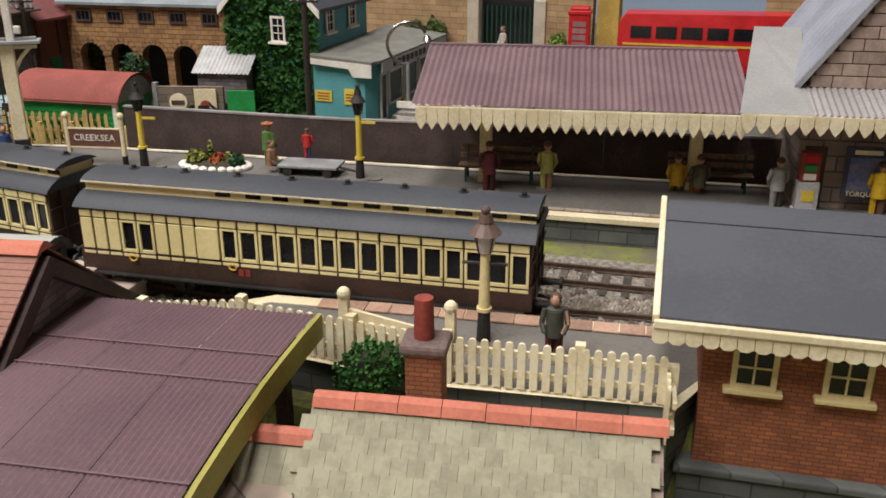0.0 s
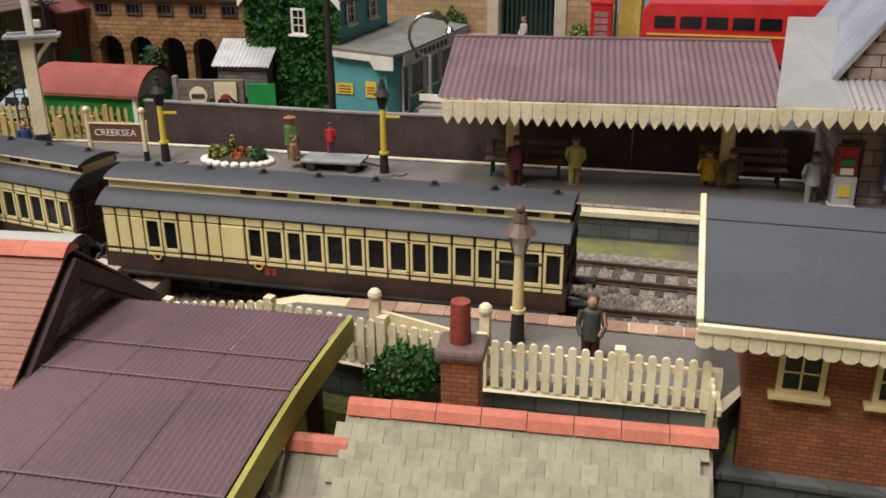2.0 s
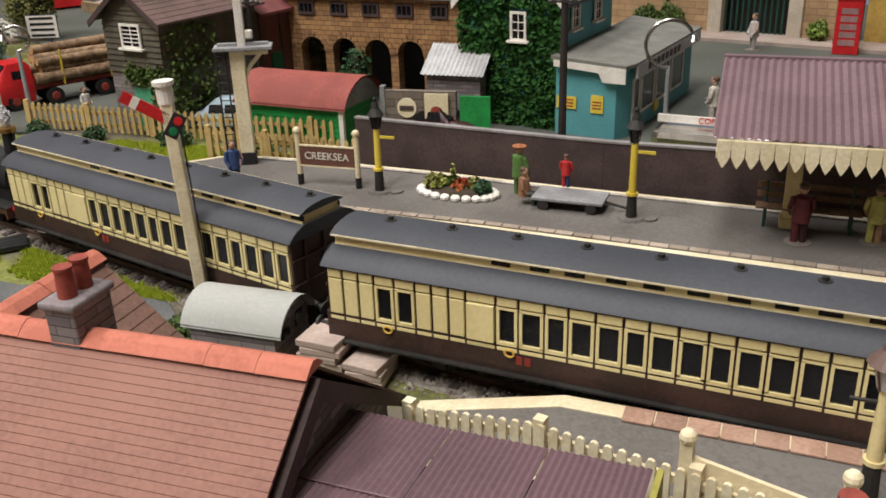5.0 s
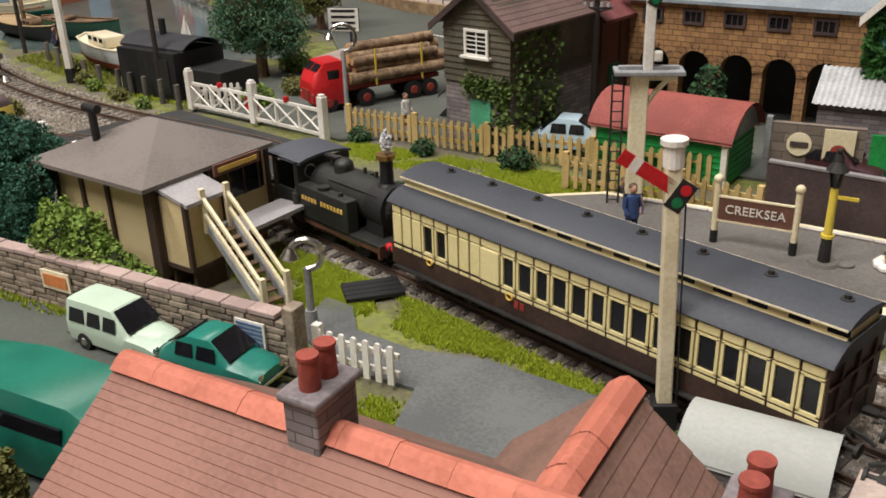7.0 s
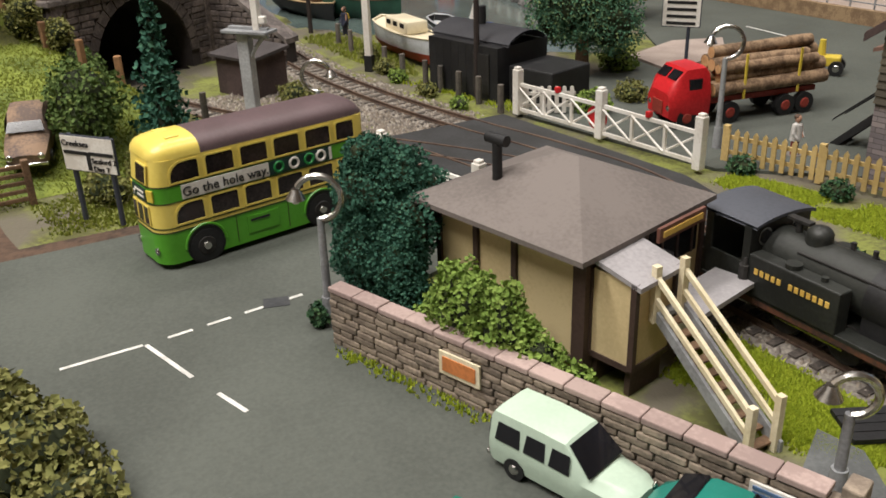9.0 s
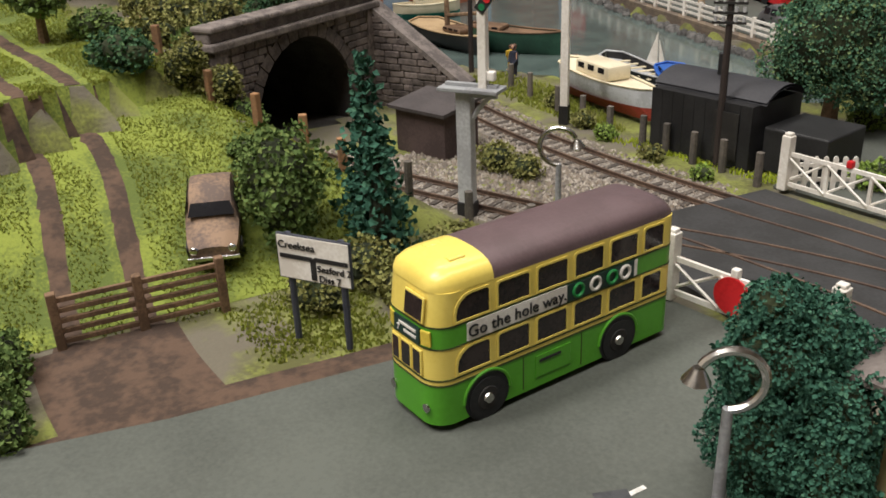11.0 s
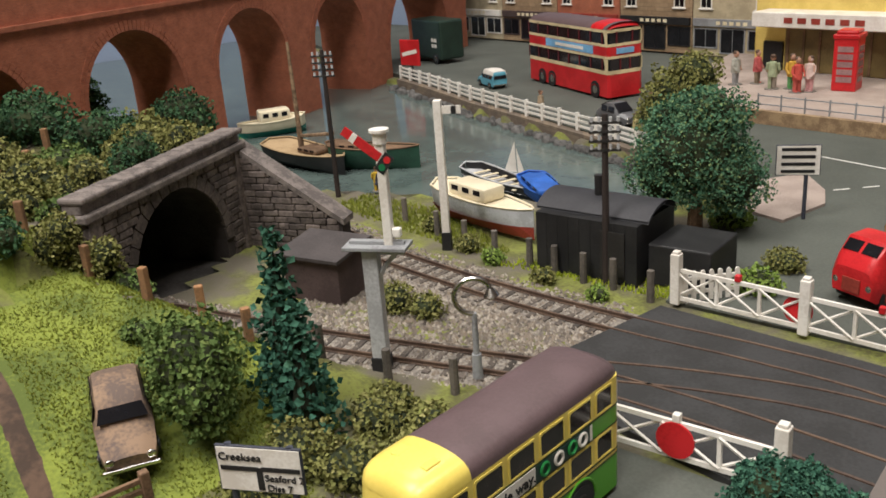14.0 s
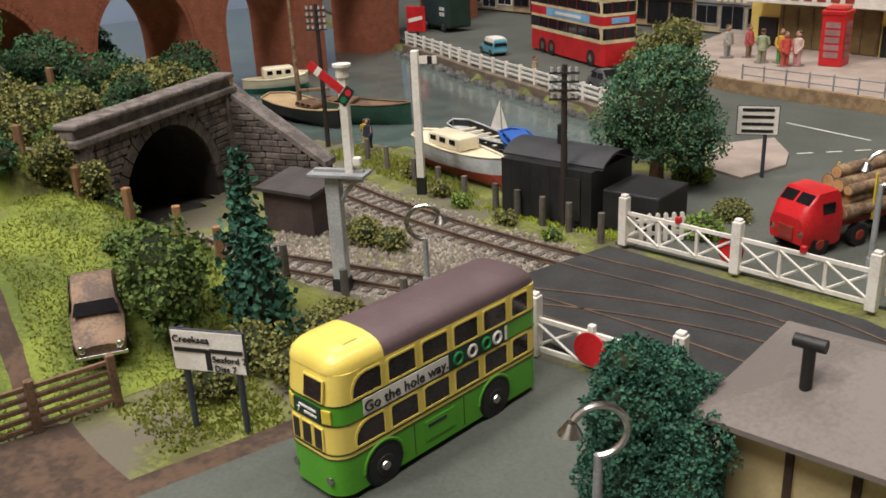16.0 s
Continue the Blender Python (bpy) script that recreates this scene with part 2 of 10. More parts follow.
def land():
    bm = bm_new()
    xs = np.arange(-230, 40.1, 1.25)
    ys = np.arange(2, 122.1, 1.25)
    v = [[bm.verts.new((x, y, -3.6 if (x > -22 and y < (25.5 if x < -6 else 29.3 + 0.15 * (x + 5))) else hill(x, y))) for y in ys] for x in xs]
    for i in range(len(xs) - 1):
        for j in range(len(ys) - 1):
            p = Vector((xs[i] + 0.6, ys[j] + 0.6, 0)) - PO
            if -2.4 < p.dot(PN) < -0.1 and abs(p.dot(PT) + 0.8) < 8.6:
                continue
            bm.faces.new((v[i][j], v[i + 1][j], v[i + 1][j + 1], v[i][j + 1]))
    return setting("ground", bm, GROUND, "earth and scattered green turf of a model landscape", "ground", smooth=True)


def turf_material():
    m = mat("turf", (0.19, 0.21, 0.05), 0.95, (0.1, 0.1, 0.035), scale=40, fine=500, bump=0.9)
    nt = m.node_tree
    N, L = nt.nodes, nt.links
    b = N["Principled BSDF"]
    old = b.inputs["Base Color"].links[0].from_socket
    geo = N.new("ShaderNodeNewGeometry")
    n = N.new("ShaderNodeTexNoise")
    n.inputs["Scale"].default_value, n.inputs["Detail"].default_value = 22, 4
    L.new(geo.outputs["Position"], n.inputs["Vector"])
    r = N.new("ShaderNodeValToRGB")
    r.color_ramp.elements[0].position, r.color_ramp.elements[1].position = 0.45, 0.58
    L.new(n.outputs["Fac"], r.inputs["Fac"])
    mx = N.new("ShaderNodeMix")
    mx.data_type = "RGBA"
    mx.inputs["B"].default_value = (0.13, 0.115, 0.085, 1)
    L.new(r.outputs["Color"], mx.inputs["Factor"])
    L.new(old, mx.inputs["A"])
    L.new(mx.outputs["Result"], b.inputs["Base Color"])
    return m


GROUND = turf_material()
land()

bm = bm_new()
box(bm, (-95, 62, -7.0), (274, 124, 6))
setting("baseboard", bm, TIMBER, "plain timber baseboard under the model", "baseboard")

bm = bm_new()
sheet(bm, [[(-230, 40, -1.0), (-85, 40, -1.0)], [(-230, 100, -1.0), (-85, 100, -1.0)]])
setting("water", bm, mat("creek_water", (0.1, 0.135, 0.125), 0.12, (0.075, 0.1, 0.095), scale=30, fine=160, bump=0.12), "still grey-green water of a tidal creek", "water")


def flat(name, pts, z, thick, material, label, category):
    bm = bm_new()
    prism(bm, [(x, y, z - thick) for x, y in pts], (0, 0, thick))
    return setting(name, bm, material, label, category)


flat("road", [(-79, 1), (-77.6, 9), (-77, 17), (-76.8, 27.5), (-67, 29.2), (-64.5, 19.6), (-46.3, 23.6), (-41, 22), (-41, 2)], 0.06, 1.0, TARMAC, "grey tarmac road with a junction by the crossing", "road")
flat("road_back", [(-82, 40.6), (-67.5, 42.8), (-62, 48), (-44, 53), (-24, 55), (38, 58), (38, 121), (-225, 121), (-225, 104), (-160, 82), (-145, 78), (-131, 73.2), (-117, 69.8), (-107, 67.2), (-96, 64.5), (-89, 60), (-86.5, 52)], 0.05, 1.0, TARMAC, "grey tarmac road behind the station and creek", "road")
flat("crossing_deck", [(-82.2, 29.2), (-68.8, 28.6), (-61.3, 33.0), (-63.5, 39.6), (-67.4, 40.6), (-81.6, 39.6)], 0.2, 0.6, mat("crossing_boards", (0.036, 0.036, 0.037), 0.75, (0.024, 0.024, 0.024), scale=40), "dark boarded level crossing deck between the rails", "crossing deck")


# ---- tracks ----
BALLAST = mat("stone_ballast", (0.3, 0.27, 0.23), 0.95, (0.11, 0.095, 0.085), scale=400, fine=900, bump=1.0, mix=(0.3, 0.7))


def side(line, i):
    a, b = line[max(i - 1, 0)], line[min(i + 1, len(line) - 1)]
    d = (b - a).normalized()
    return Vector((-d.y, d.x, 0))


def ballast_bed(name, line, label):
    bm = bm_new()
    rows = []
    for i, p in enumerate(line):
        n = side(line, i)
        rows.append([p + n * o + Vector((0, 0, z)) for o, z in ((-2.3, -0.3), (-1.7, -0.06), (-0.6, -0.03), (0.6, -0.03), (1.7, -0.06), (2.3, -0.3))])
    sheet(bm, rows)
    return setting(name, bm, BALLAST, label, "ballast", smooth=True)


def sweep(line, off, profile):
    bm = bm_new()
    rows = [[p + side(line, i) * (off + o) + Vector((0, 0, z)) for o, z in profile] for i, p in enumerate(line)]
    sheet(bm, rows)
    return bm


RAIL = ((-0.09, 0.0), (-0.09, 0.05), (-0.03, 0.07), (-0.03, 0.17), (-0.06, 0.19), (-0.06, 0.26), (0.06, 0.26), (0.06, 0.19), (0.03, 0.17), (0.03, 0.07), (0.09, 0.05), (0.09, 0.0))
bm = bm_new()
box(bm, (0, 0, -0.03), (0.34, 3.1, 0.1))
SLEEPER_MESH = finish(bm)
SLEEPER_MESH.materials.append(SLEEPER)


def track(name, line, label, skip=()):
    root = tagged(thing(name, (0, 0, 0), 0, label, "railway track"), kind="structure")
    for o in (-0.86, 0.86):
        part("rail", sweep(line, o, RAIL), RUST, root)
    for i, p in enumerate(line):
        if any(a < p.x < b for a, b in skip):
            continue
        n = side(line, i)
        part("sleeper", SLEEPER_MESH, None, root, at=(p.x, p.y, p.z), rz=math.degrees(math.atan2(n.y, n.x)) - 90 + random.uniform(-1.5, 1.5))
    return root


def stones(name, spread, count, r, label):
    """Loose chippings as one mesh of small faceted stones."""
    verts, faces = [], []
    for _ in range(count):
        x, y, z = spread()
        s = r * random.uniform(0.6, 1.3)
        a = random.uniform(0, 6.28)
        b = len(verts)
        for k in range(4):
            q = a + k * 1.571 + random.uniform(-0.3, 0.3)
            verts.append(((x + s * math.cos(q)) * CM, (y + s * math.sin(q)) * CM, (z - 0.02) * CM))
        verts.append((x * CM + random.uniform(-0.3, 0.3) * s * CM, y * CM, (z + s * random.uniform(0.6, 1.1)) * CM))
        faces += [(b, b + 1, b + 4), (b + 1, b + 2, b + 4), (b + 2, b + 3, b + 4), (b + 3, b, b + 4)]
    me = bpy.data.meshes.new("stones")
    me.from_pydata(verts, [], faces)
    me.materials.append(CHIPS)
    return tagged(new(name, me), label, "gravel", kind="stuff")


def island_material(name, cols, rough=0.9):
    """Each loose piece of a mesh takes one of the colours."""
    m = bpy.data.materials.new(name)
    m.use_nodes = True
    N, L = m.node_tree.nodes, m.node_tree.links
    b = N["Principled BSDF"]
    b.inputs["Roughness"].default_value = rough
    b.inputs["Specular IOR Level"].default_value = 0.25
    g = N.new("ShaderNodeNewGeometry")
    r = N.new("ShaderNodeValToRGB")
    while len(r.color_ramp.elements) < len(cols):
        r.color_ramp.elements.new(0.5)
    for i, c in enumerate(cols):
        r.color_ramp.elements[i].position = i / (len(cols) - 1)
        r.color_ramp.elements[i].color = (*c, 1)
    L.new(g.outputs["Random Per Island"], r.inputs["Fac"])
    L.new(r.outputs["Color"], b.inputs["Base Color"])
    MATS[name] = m
    return m


CHIPS = island_material("ballast_chips", [(0.1, 0.085, 0.075), (0.24, 0.2, 0.16), (0.16, 0.14, 0.125), (0.4, 0.36, 0.31), (0.2, 0.16, 0.12)])

bm = bm_new()
sheet(bm, [[(x, near_side(x) - 1.5, -0.07), (x, near_side(x) + 2, -0.08), (x, lerp([(p.x, p.y) for p in FAR[::-1]], x), -0.08), (x, lerp([(p.x, p.y) for p in FAR[::-1]], x) + (2.6 if x > -50 else 1.6), -0.07)] for x in range(-62, 31, 2)])
setting("ballast_floor", bm, BALLAST, "grey-brown stone ballast between the running lines", "ballast")
ballast_bed("ballast_near", NEAR, "grey-brown stone ballast under the near line")
ballast_bed("ballast_far", FAR, "grey-brown stone ballast under the far line")
ballast_bed("ballast_link", CROSS, "grey-brown stone ballast under the crossover")
near_track = track("track_near", NEAR, "near running line with rusty rails and weathered sleepers", ((-82, -62),))
far_track = track("track_far", FAR, "far running line with rusty rails and weathered sleepers", ((-82, -63),))
link_track = track("track_link", CROSS, "crossover track with rusty rails near the crossing", ((-90, -63), (-53, -40)))


def along(line, lo, hi, width):
    pts = [i for i, p in enumerate(line) if lo < p.x < hi]

    def pick():
        i = random.choice(pts)
        p = line[i] + side(line, i) * random.uniform(-width, width) + Vector((random.uniform(-0.5, 0.5), 0, 0))
        return p.x, p.y, -0.05 if abs((p - line[i]).length) < 1.7 else -0.12
    return pick


stones("ballast_stones", along(NEAR, -62, 10, 2.2), 6000, 0.13, "loose grey and brown ballast chippings")
stones("ballast_stones", along(FAR, -63, -10, 2.2), 5000, 0.13, "loose grey and brown ballast chippings")
stones("ballast_stones", along(NEAR, -112, -82, 2.2), 2600, 0.13, "loose grey and brown ballast chippings")
stones("ballast_stones", along(FAR, -120, -82, 2.6), 4200, 0.13, "loose grey and brown ballast chippings")


def yard():
    x = random.uniform(-98, -80)
    lo, hi = near_side(x) + 1.5, lerp([(p.x, p.y) for p in FAR[::-1]], x) - 1.2
    return x, random.uniform(lo, max(hi, lo + 0.2)), -0.1


def six_foot():
    x = random.uniform(-60, 8)
    lo, hi = near_side(x) + 1.6, lerp([(p.x, p.y) for p in FAR[::-1]], x) - 1.6
    return x, random.uniform(min(lo, hi), max(lo, hi)), -0.06


stones("ballast_stones", six_foot, 4500, 0.14, "loose grey and brown ballast chippings")
stones("yard_gravel", yard, 3500, 0.15, "pale gravel between the diverging tracks")


# ---- platforms ----
SETT = masonry("platform_stone_wall", (0.12, 0.13, 0.125), (0.075, 0.082, 0.08), (0.05, 0.05, 0.048), 1.5, 0.6)
FAR_FRONT = [(-47.5, 36.3), (-42.9, 37.5), (-36, 39.0), (-29.1, 40.5), (-17.7, 42.5), (-5, 44.6), (12, 47.4), (30, 50.4)]
FAR_BACK = [(-47.5, 43.2), (-42.9, 44.6), (-36, 46.0), (-29.1, 47.1), (-17.7, 49.2), (-5, 51.6), (12, 54.6), (30, 57.8)]
NEAR_FRONT = [(-20.4, 29.9), (-13.7, 31.3), (-5.5, 32.8), (-4.6, 32.97), (12, 36.2), (30, 39.6)]
NEAR_BACK = [(-19.5, 26.6), (-12.3, 26.7), (-5.6, 28.0), (-4.7, 30.5), (12, 35.9), (30, 39.3)]


def platform(name, front, back, ramp, label):
    root = tagged(thing(name, (0, 0, 0), 0, label, "platform"), kind="structure")
    f = [ramp[0], *front]
    b = [ramp[1], *back]
    zs = [0.05] + [1.2] * len(front)
    bm = bm_new()
    sheet(bm, [[(x, y, z) for (x, y), z in zip(f, zs)], [(x, y, z) for (x, y), z in zip(b, zs)]])
    part("surface", bm, PLATFORM, root)
    bm = bm_new()
    for line, s in ((f, -1), (b, 1)):
        sheet(bm, [[(x, y, z - 0.05) for (x, y), z in zip(line, zs)], [(x, y, -3.8 if s > 0 and name == "platform_near" else -0.4) for (x, y), z in zip(line, zs)]])
    part("side_wall", bm, SETT, root, "dark grey stone platform wall")
    for line, sign, wd in ((f, 1, 0.5), (b, -1, 0.22)):
        bm = bm_new()
        rows = [[], [], []]
        for i, ((x, y), z) in enumerate(zip(line, zs)):
            j = min(i, len(line) - 2)
            d = (Vector(line[j + 1]) - Vector(line[j])).normalized()
            n = Vector((-d.y, d.x)) * sign
            rows[0].append((x - n.x * 0.14, y - n.y * 0.14, z - 0.2))
            rows[1].append((x - n.x * 0.14, y - n.y * 0.14, z + 0.03))
            rows[2].append((x + n.x * wd, y + n.y * wd, z + 0.03))
        sheet(bm, rows)
        part("edging", bm, PALE, root, "cream-painted platform edge")
    return root


far_platform = platform("platform_far", FAR_FRONT, FAR_BACK, ((-53, 36.2), (-53, 41.6)), "grey asphalt platform with a cream edge line")
near_platform = platform("platform_near", NEAR_FRONT, NEAR_BACK, ((-25, 28.9), (-24, 26.5)), "grey asphalt platform with a pink slab edge")


def slabs(root, line, off, w, material, lo, hi, gap=0.05, z=1.23, d=0.5):
    bm = bm_new()
    box(bm, (0, 0, 0.02), (w - gap, d, 0.05))
    me = finish(bm)
    me.materials.append(material)
    pts = [p for p in smooth_line(line, w) if lo < p.x < hi]
    for p, q in zip(pts, pts[1:]):
        a = math.atan2(q.y - p.y, q.x - p.x)
        c = (p + q) / 2 + Vector((-math.sin(a), math.cos(a), 0)) * off
        part("slab", me, None, root, at=(c.x, c.y, z + random.uniform(0, 0.015)), rz=math.degrees(a))


slabs(near_platform, NEAR_FRONT, 0.05, 0.9, mat("pink_slab", (0.42, 0.27, 0.2), 0.85, (0.3, 0.18, 0.13), vary=0.25), -19.5, 8, d=0.75)
slabs(far_platform, FAR_FRONT, 0.72, 0.8, mat("buff_slab", (0.36, 0.3, 0.24), 0.85, (0.26, 0.21, 0.17), vary=0.2), -46, 8, d=0.36)
slabs(far_platform, FAR_BACK, -0.35, 1.0, mat("pale_slab", (0.5, 0.46, 0.42), 0.85, (0.36, 0.33, 0.3), vary=0.2), -46, 8, d=0.22)


# ---- tunnel, hill face and viaduct ----
PORTAL = mat("dark_tunnel_stone", (0.15, 0.122, 0.11), 0.92, (0.075, 0.06, 0.056), scale=90, fine=500, vary=0.3, bump=0.8)
PORTAL_JOINT = mat("dark_tunnel_joint", (0.045, 0.037, 0.035), 0.95)


def arch_wall(x0, x1, top, arches, n=14):
    """Outline of a wall in (x, z) with round-headed openings (centre, half width, spring height)."""
    pts = [(x0, -0.6)]
    for c, r, s in arches:
        pts.append((c - r, -0.6))
        for k in range(n + 1):
            a = math.pi * (1 - k / n)
            pts.append((c + r * math.cos(a), s + r * math.sin(a)))
        pts.append((c + r, -0.6))
    pts.append((x1, -0.6))
    pts += [(x1, top), (x0, top)]
    return pts


rng_stone = random.Random(3)


def portal():
    ang = math.degrees(math.atan2(PT.y, PT.x))
    root = tagged(thing("tunnel_portal", (PO.x, PO.y, 0), ang, "dark stone tunnel mouth with parapet and sloping wing wall", "tunnel portal"), kind="structure")
    bm = bm_new()
    prism(bm, [(x, 0, z) for x, z in arch_wall(-8.0, 7.6, 6.7, [(-0.2, 4.8, 1.2)])], (0, 1.2, 0))
    part("face", bm, PORTAL_JOINT, root)
    bm = bm_new()
    box(bm, (0, 0, 0), (1.0, 0.3, 0.42), bevel=0.07)
    block = finish(bm)
    block.materials.append(PORTAL)
    for row in range(15):
        z = 0.05 + 0.45 * row
        half = math.sqrt(max(0.0, 5.6 ** 2 - max(0.0, z - 1.2) ** 2)) if z < 6.8 else 0.0
        x = -8.0 - rng_stone.uniform(0, 0.5)
        while x < 7.4:
            w = rng_stone.uniform(0.7, 1.5)
            a, b = max(x, -8.0), min(x + w, 7.4)
            for a, b in ((a, min(b, -0.2 - half)), (max(a, -0.2 + half), b)):
                if b - a > 0.2:
                    o = part("stone", block, None, root)
                    o.matrix_basis = pose((a + b) / 2 * CM, rng_stone.uniform(-0.08, 0.0) * CM, z * CM, rng_stone.uniform(-3, 3), rng_stone.uniform(-1.5, 1.5), rng_stone.uniform(-2, 2)) @ Matrix.Diagonal((b - a - 0.04, 1, 1, 1))
                if half == 0.0:
                    break
            x += w
    for row in range(14):
        z = 0.0 + 0.45 * row
        reach = min(7.2, 7.2 * (6.6 - z) / 5.0)
        y = 0.0
        while y < reach - 0.2:
            w = min(rng_stone.uniform(0.7, 1.6), reach - y)
            o = part("stone", block, None, root)
            o.matrix_basis = pose((7.18 + rng_stone.uniform(-0.06, 0.03)) * CM, -(y + w / 2) * CM, z * CM, rng_stone.uniform(-2, 2), rng_stone.uniform(-3, 3), 90 + rng_stone.uniform(-2, 2)) @ Matrix.Diagonal((w - 0.04, 1, 1, 1))
            y += w
    bm = bm_new()
    for k in range(17):
        a0 = math.pi * k / 17
        a1 = math.pi * (k + 0.9) / 17
        q = [(r * math.cos(a), r * math.sin(a)) for r, a in ((4.8, a0), (5.6, a0), (5.6, a1), (4.8, a1))]
        prism(bm, [(-0.2 + x, -0.15, 1.2 + z) for x, z in q], (0, 0.3, 0))
    part("arch_ring", bm, PORTAL, root)
    bm = bm_new()
    box(bm, (-0.2, 0.4, 6.8), (16.2, 1.8, 0.45), bevel=0.1)
    box(bm, (-0.2, 0.5, 7.3), (15.8, 1.2, 0.6), bevel=0.1)
    for k in range(13):
        box(bm, (-7.6 + 1.24 * k, 0.4, 7.76), (1.2, 1.6, 0.36), rng_stone.uniform(-1.5, 1.5), bevel=0.12)
    part("parapet", bm, mat("parapet_stone", (0.2, 0.17, 0.155), 0.9, (0.1, 0.085, 0.08), scale=120), root)
    bm = bm_new()
    for sx in (-7.6, 7.0):
        box(bm, (sx, -0.1, 3.2), (0.9, 0.5, 7.2))
    part("buttress", bm, PORTAL, root)
    bm = bm_new()
    prism(bm, [(7.2, 0.2, -0.6), (7.2, 0.2, 6.6), (7.2, -7.2, 1.6), (7.2, -7.2, -0.6)], (1.2, 0, 0))
    part("wing_wall", bm, PORTAL_JOINT, root)
    bm = bm_new()
    prism(bm, [(7.0, 0.2, 6.6), (7.0, 0.2, 7.0), (7.0, -7.4, 2.0), (7.0, -7.4, 1.6)], (1.6, 0, 0))
    part("coping", bm, mat("parapet_stone", (0.2, 0.17, 0.155)), root)
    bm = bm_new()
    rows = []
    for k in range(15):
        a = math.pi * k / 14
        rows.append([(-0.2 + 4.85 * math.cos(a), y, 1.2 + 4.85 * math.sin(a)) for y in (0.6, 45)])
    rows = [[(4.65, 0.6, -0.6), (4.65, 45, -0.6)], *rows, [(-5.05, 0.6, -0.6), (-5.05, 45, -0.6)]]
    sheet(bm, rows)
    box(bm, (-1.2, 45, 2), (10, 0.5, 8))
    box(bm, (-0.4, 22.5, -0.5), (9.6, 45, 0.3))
    part("lining", bm, mat("dark_tunnel_lining", (0.05, 0.045, 0.042), 0.95, (0.025, 0.022, 0.02)), root)
    return root


portal()

VIADUCT = masonry("viaduct_brick", (0.42, 0.14, 0.075), (0.34, 0.105, 0.055), (0.2, 0.09, 0.07), 0.35, 0.12, bump=0.15)


def viaduct():
    root = tagged(thing("railway_viaduct", (-149.8, 63, -1.0), 113, "tall red brick railway viaduct with round arches over the creek", "viaduct"), kind="structure")
    arches = [(-46.1, 6.2, 7.2), (-28.3, 6.2, 7.2), (-10.5, 6.2, 7.2), (7.3, 5.9, 7.4), (29.0, 9.3, 4.2), (51.5, 6.2, 7.2)]
    bm = bm_new()
    prism(bm, [(x, 0, z) for x, z in arch_wall(-60, 72, 19, arches, 24)], (0, 7, 0))
    part("arcade", bm, VIADUCT, root)
    for c, r, s in arches:
        for row in range(2):
            bm = bm_new()
            n = 40
            for k in range(n):
                a0, a1 = math.pi * k / n, math.pi * (k + 0.86) / n
                r0, r1 = r + 0.02 + 0.5 * row, r + 0.46 + 0.5 * row
                q = [(rr * math.cos(a), rr * math.sin(a)) for rr, a in ((r0, a0), (r1, a0), (r1, a1), (r0, a1))]
                prism(bm, [(c + x, -0.06, s + z) for x, z in q], (0, 0.2, 0))
            part("arch_ring", bm, VIADUCT, root)["kind"] = "stuff"
    bm = bm_new()
    box(bm, (6, -0.2, 15.2), (132, 0.5, 0.4))
    part("string_course", bm, VIADUCT, root)
    return root


viaduct()

# ---- backscene and hall ----
SKYBOARD = mat("painted_sky_board", (0.3, 0.37, 0.5), 0.9, (0.24, 0.3, 0.42), scale=3, bump=0)
bm = bm_new()
box(bm, (-95, 123, 15), (276, 0.6, 52))
setting("backdrop", bm, SKYBOARD, "painted blue-grey backscene board", "backdrop")
bm = bm_new()
box(bm, (-231, 62, 15), (0.6, 124, 52))
setting("backdrop_end", bm, SKYBOARD, "painted blue-grey backscene board at the layout's end", "backdrop")
HALL = mat("hall_wall_paint", (0.6, 0.55, 0.47), 0.9, (0.5, 0.45, 0.38), scale=2, bump=0)
bm = bm_new()
for c, s in (((-100, -250, 100), (800, 4, 400)), ((-100, 350, 100), (800, 4, 400)), ((300, 50, 100), (4, 600, 400)), ((-500, 50, 100), (4, 600, 400))):
    box(bm, c, s)
setting("wall_hall", bm, HALL, "plain cream walls of the exhibition hall", "wall")
bm = bm_new()
box(bm, (-100, 50, 240), (800, 600, 4))
setting("ceiling", bm, HALL, "plain pale ceiling of the exhibition hall", "ceiling")
bm = bm_new()
box(bm, (-100, 50, -92), (800, 600, 4))
setting("floor", bm, TIMBER, "brown timber floor of the exhibition hall", "floor")

# ---- shared details ----
TEXTS = {}


def text(body, size, material, parent, m, name="lettering"):
    """Raised letters in the built-in font; size in plan units, m places them under parent."""
    key = (body, size)
    if key not in TEXTS:
        cu = bpy.data.curves.new("text", "FONT")
        cu.body, cu.size, cu.align_x, cu.align_y, cu.extrude = body, size * CM, "CENTER", "CENTER", 0.02 * CM
        ob = new("text", cu)
        bpy.context.view_layer.update()
        TEXTS[key] = bpy.data.meshes.new_from_object(ob.evaluated_get(bpy.context.evaluated_depsgraph_get()))
        bpy.data.objects.remove(ob)
        TEXTS[key].materials.append(material)
    ob = new(name, TEXTS[key])
    ob.parent = parent
    ob.matrix_basis = m
    return ob


FIGPAL = {}


def figpaint(rgb):
    if rgb not in FIGPAL:
        FIGPAL[rgb] = mat("figure_paint_%d" % len(FIGPAL), rgb, 0.6, tuple(c * 0.75 for c in rgb), scale=200)
    return FIGPAL[rgb]


SKIN = (0.45, 0.25, 0.17)


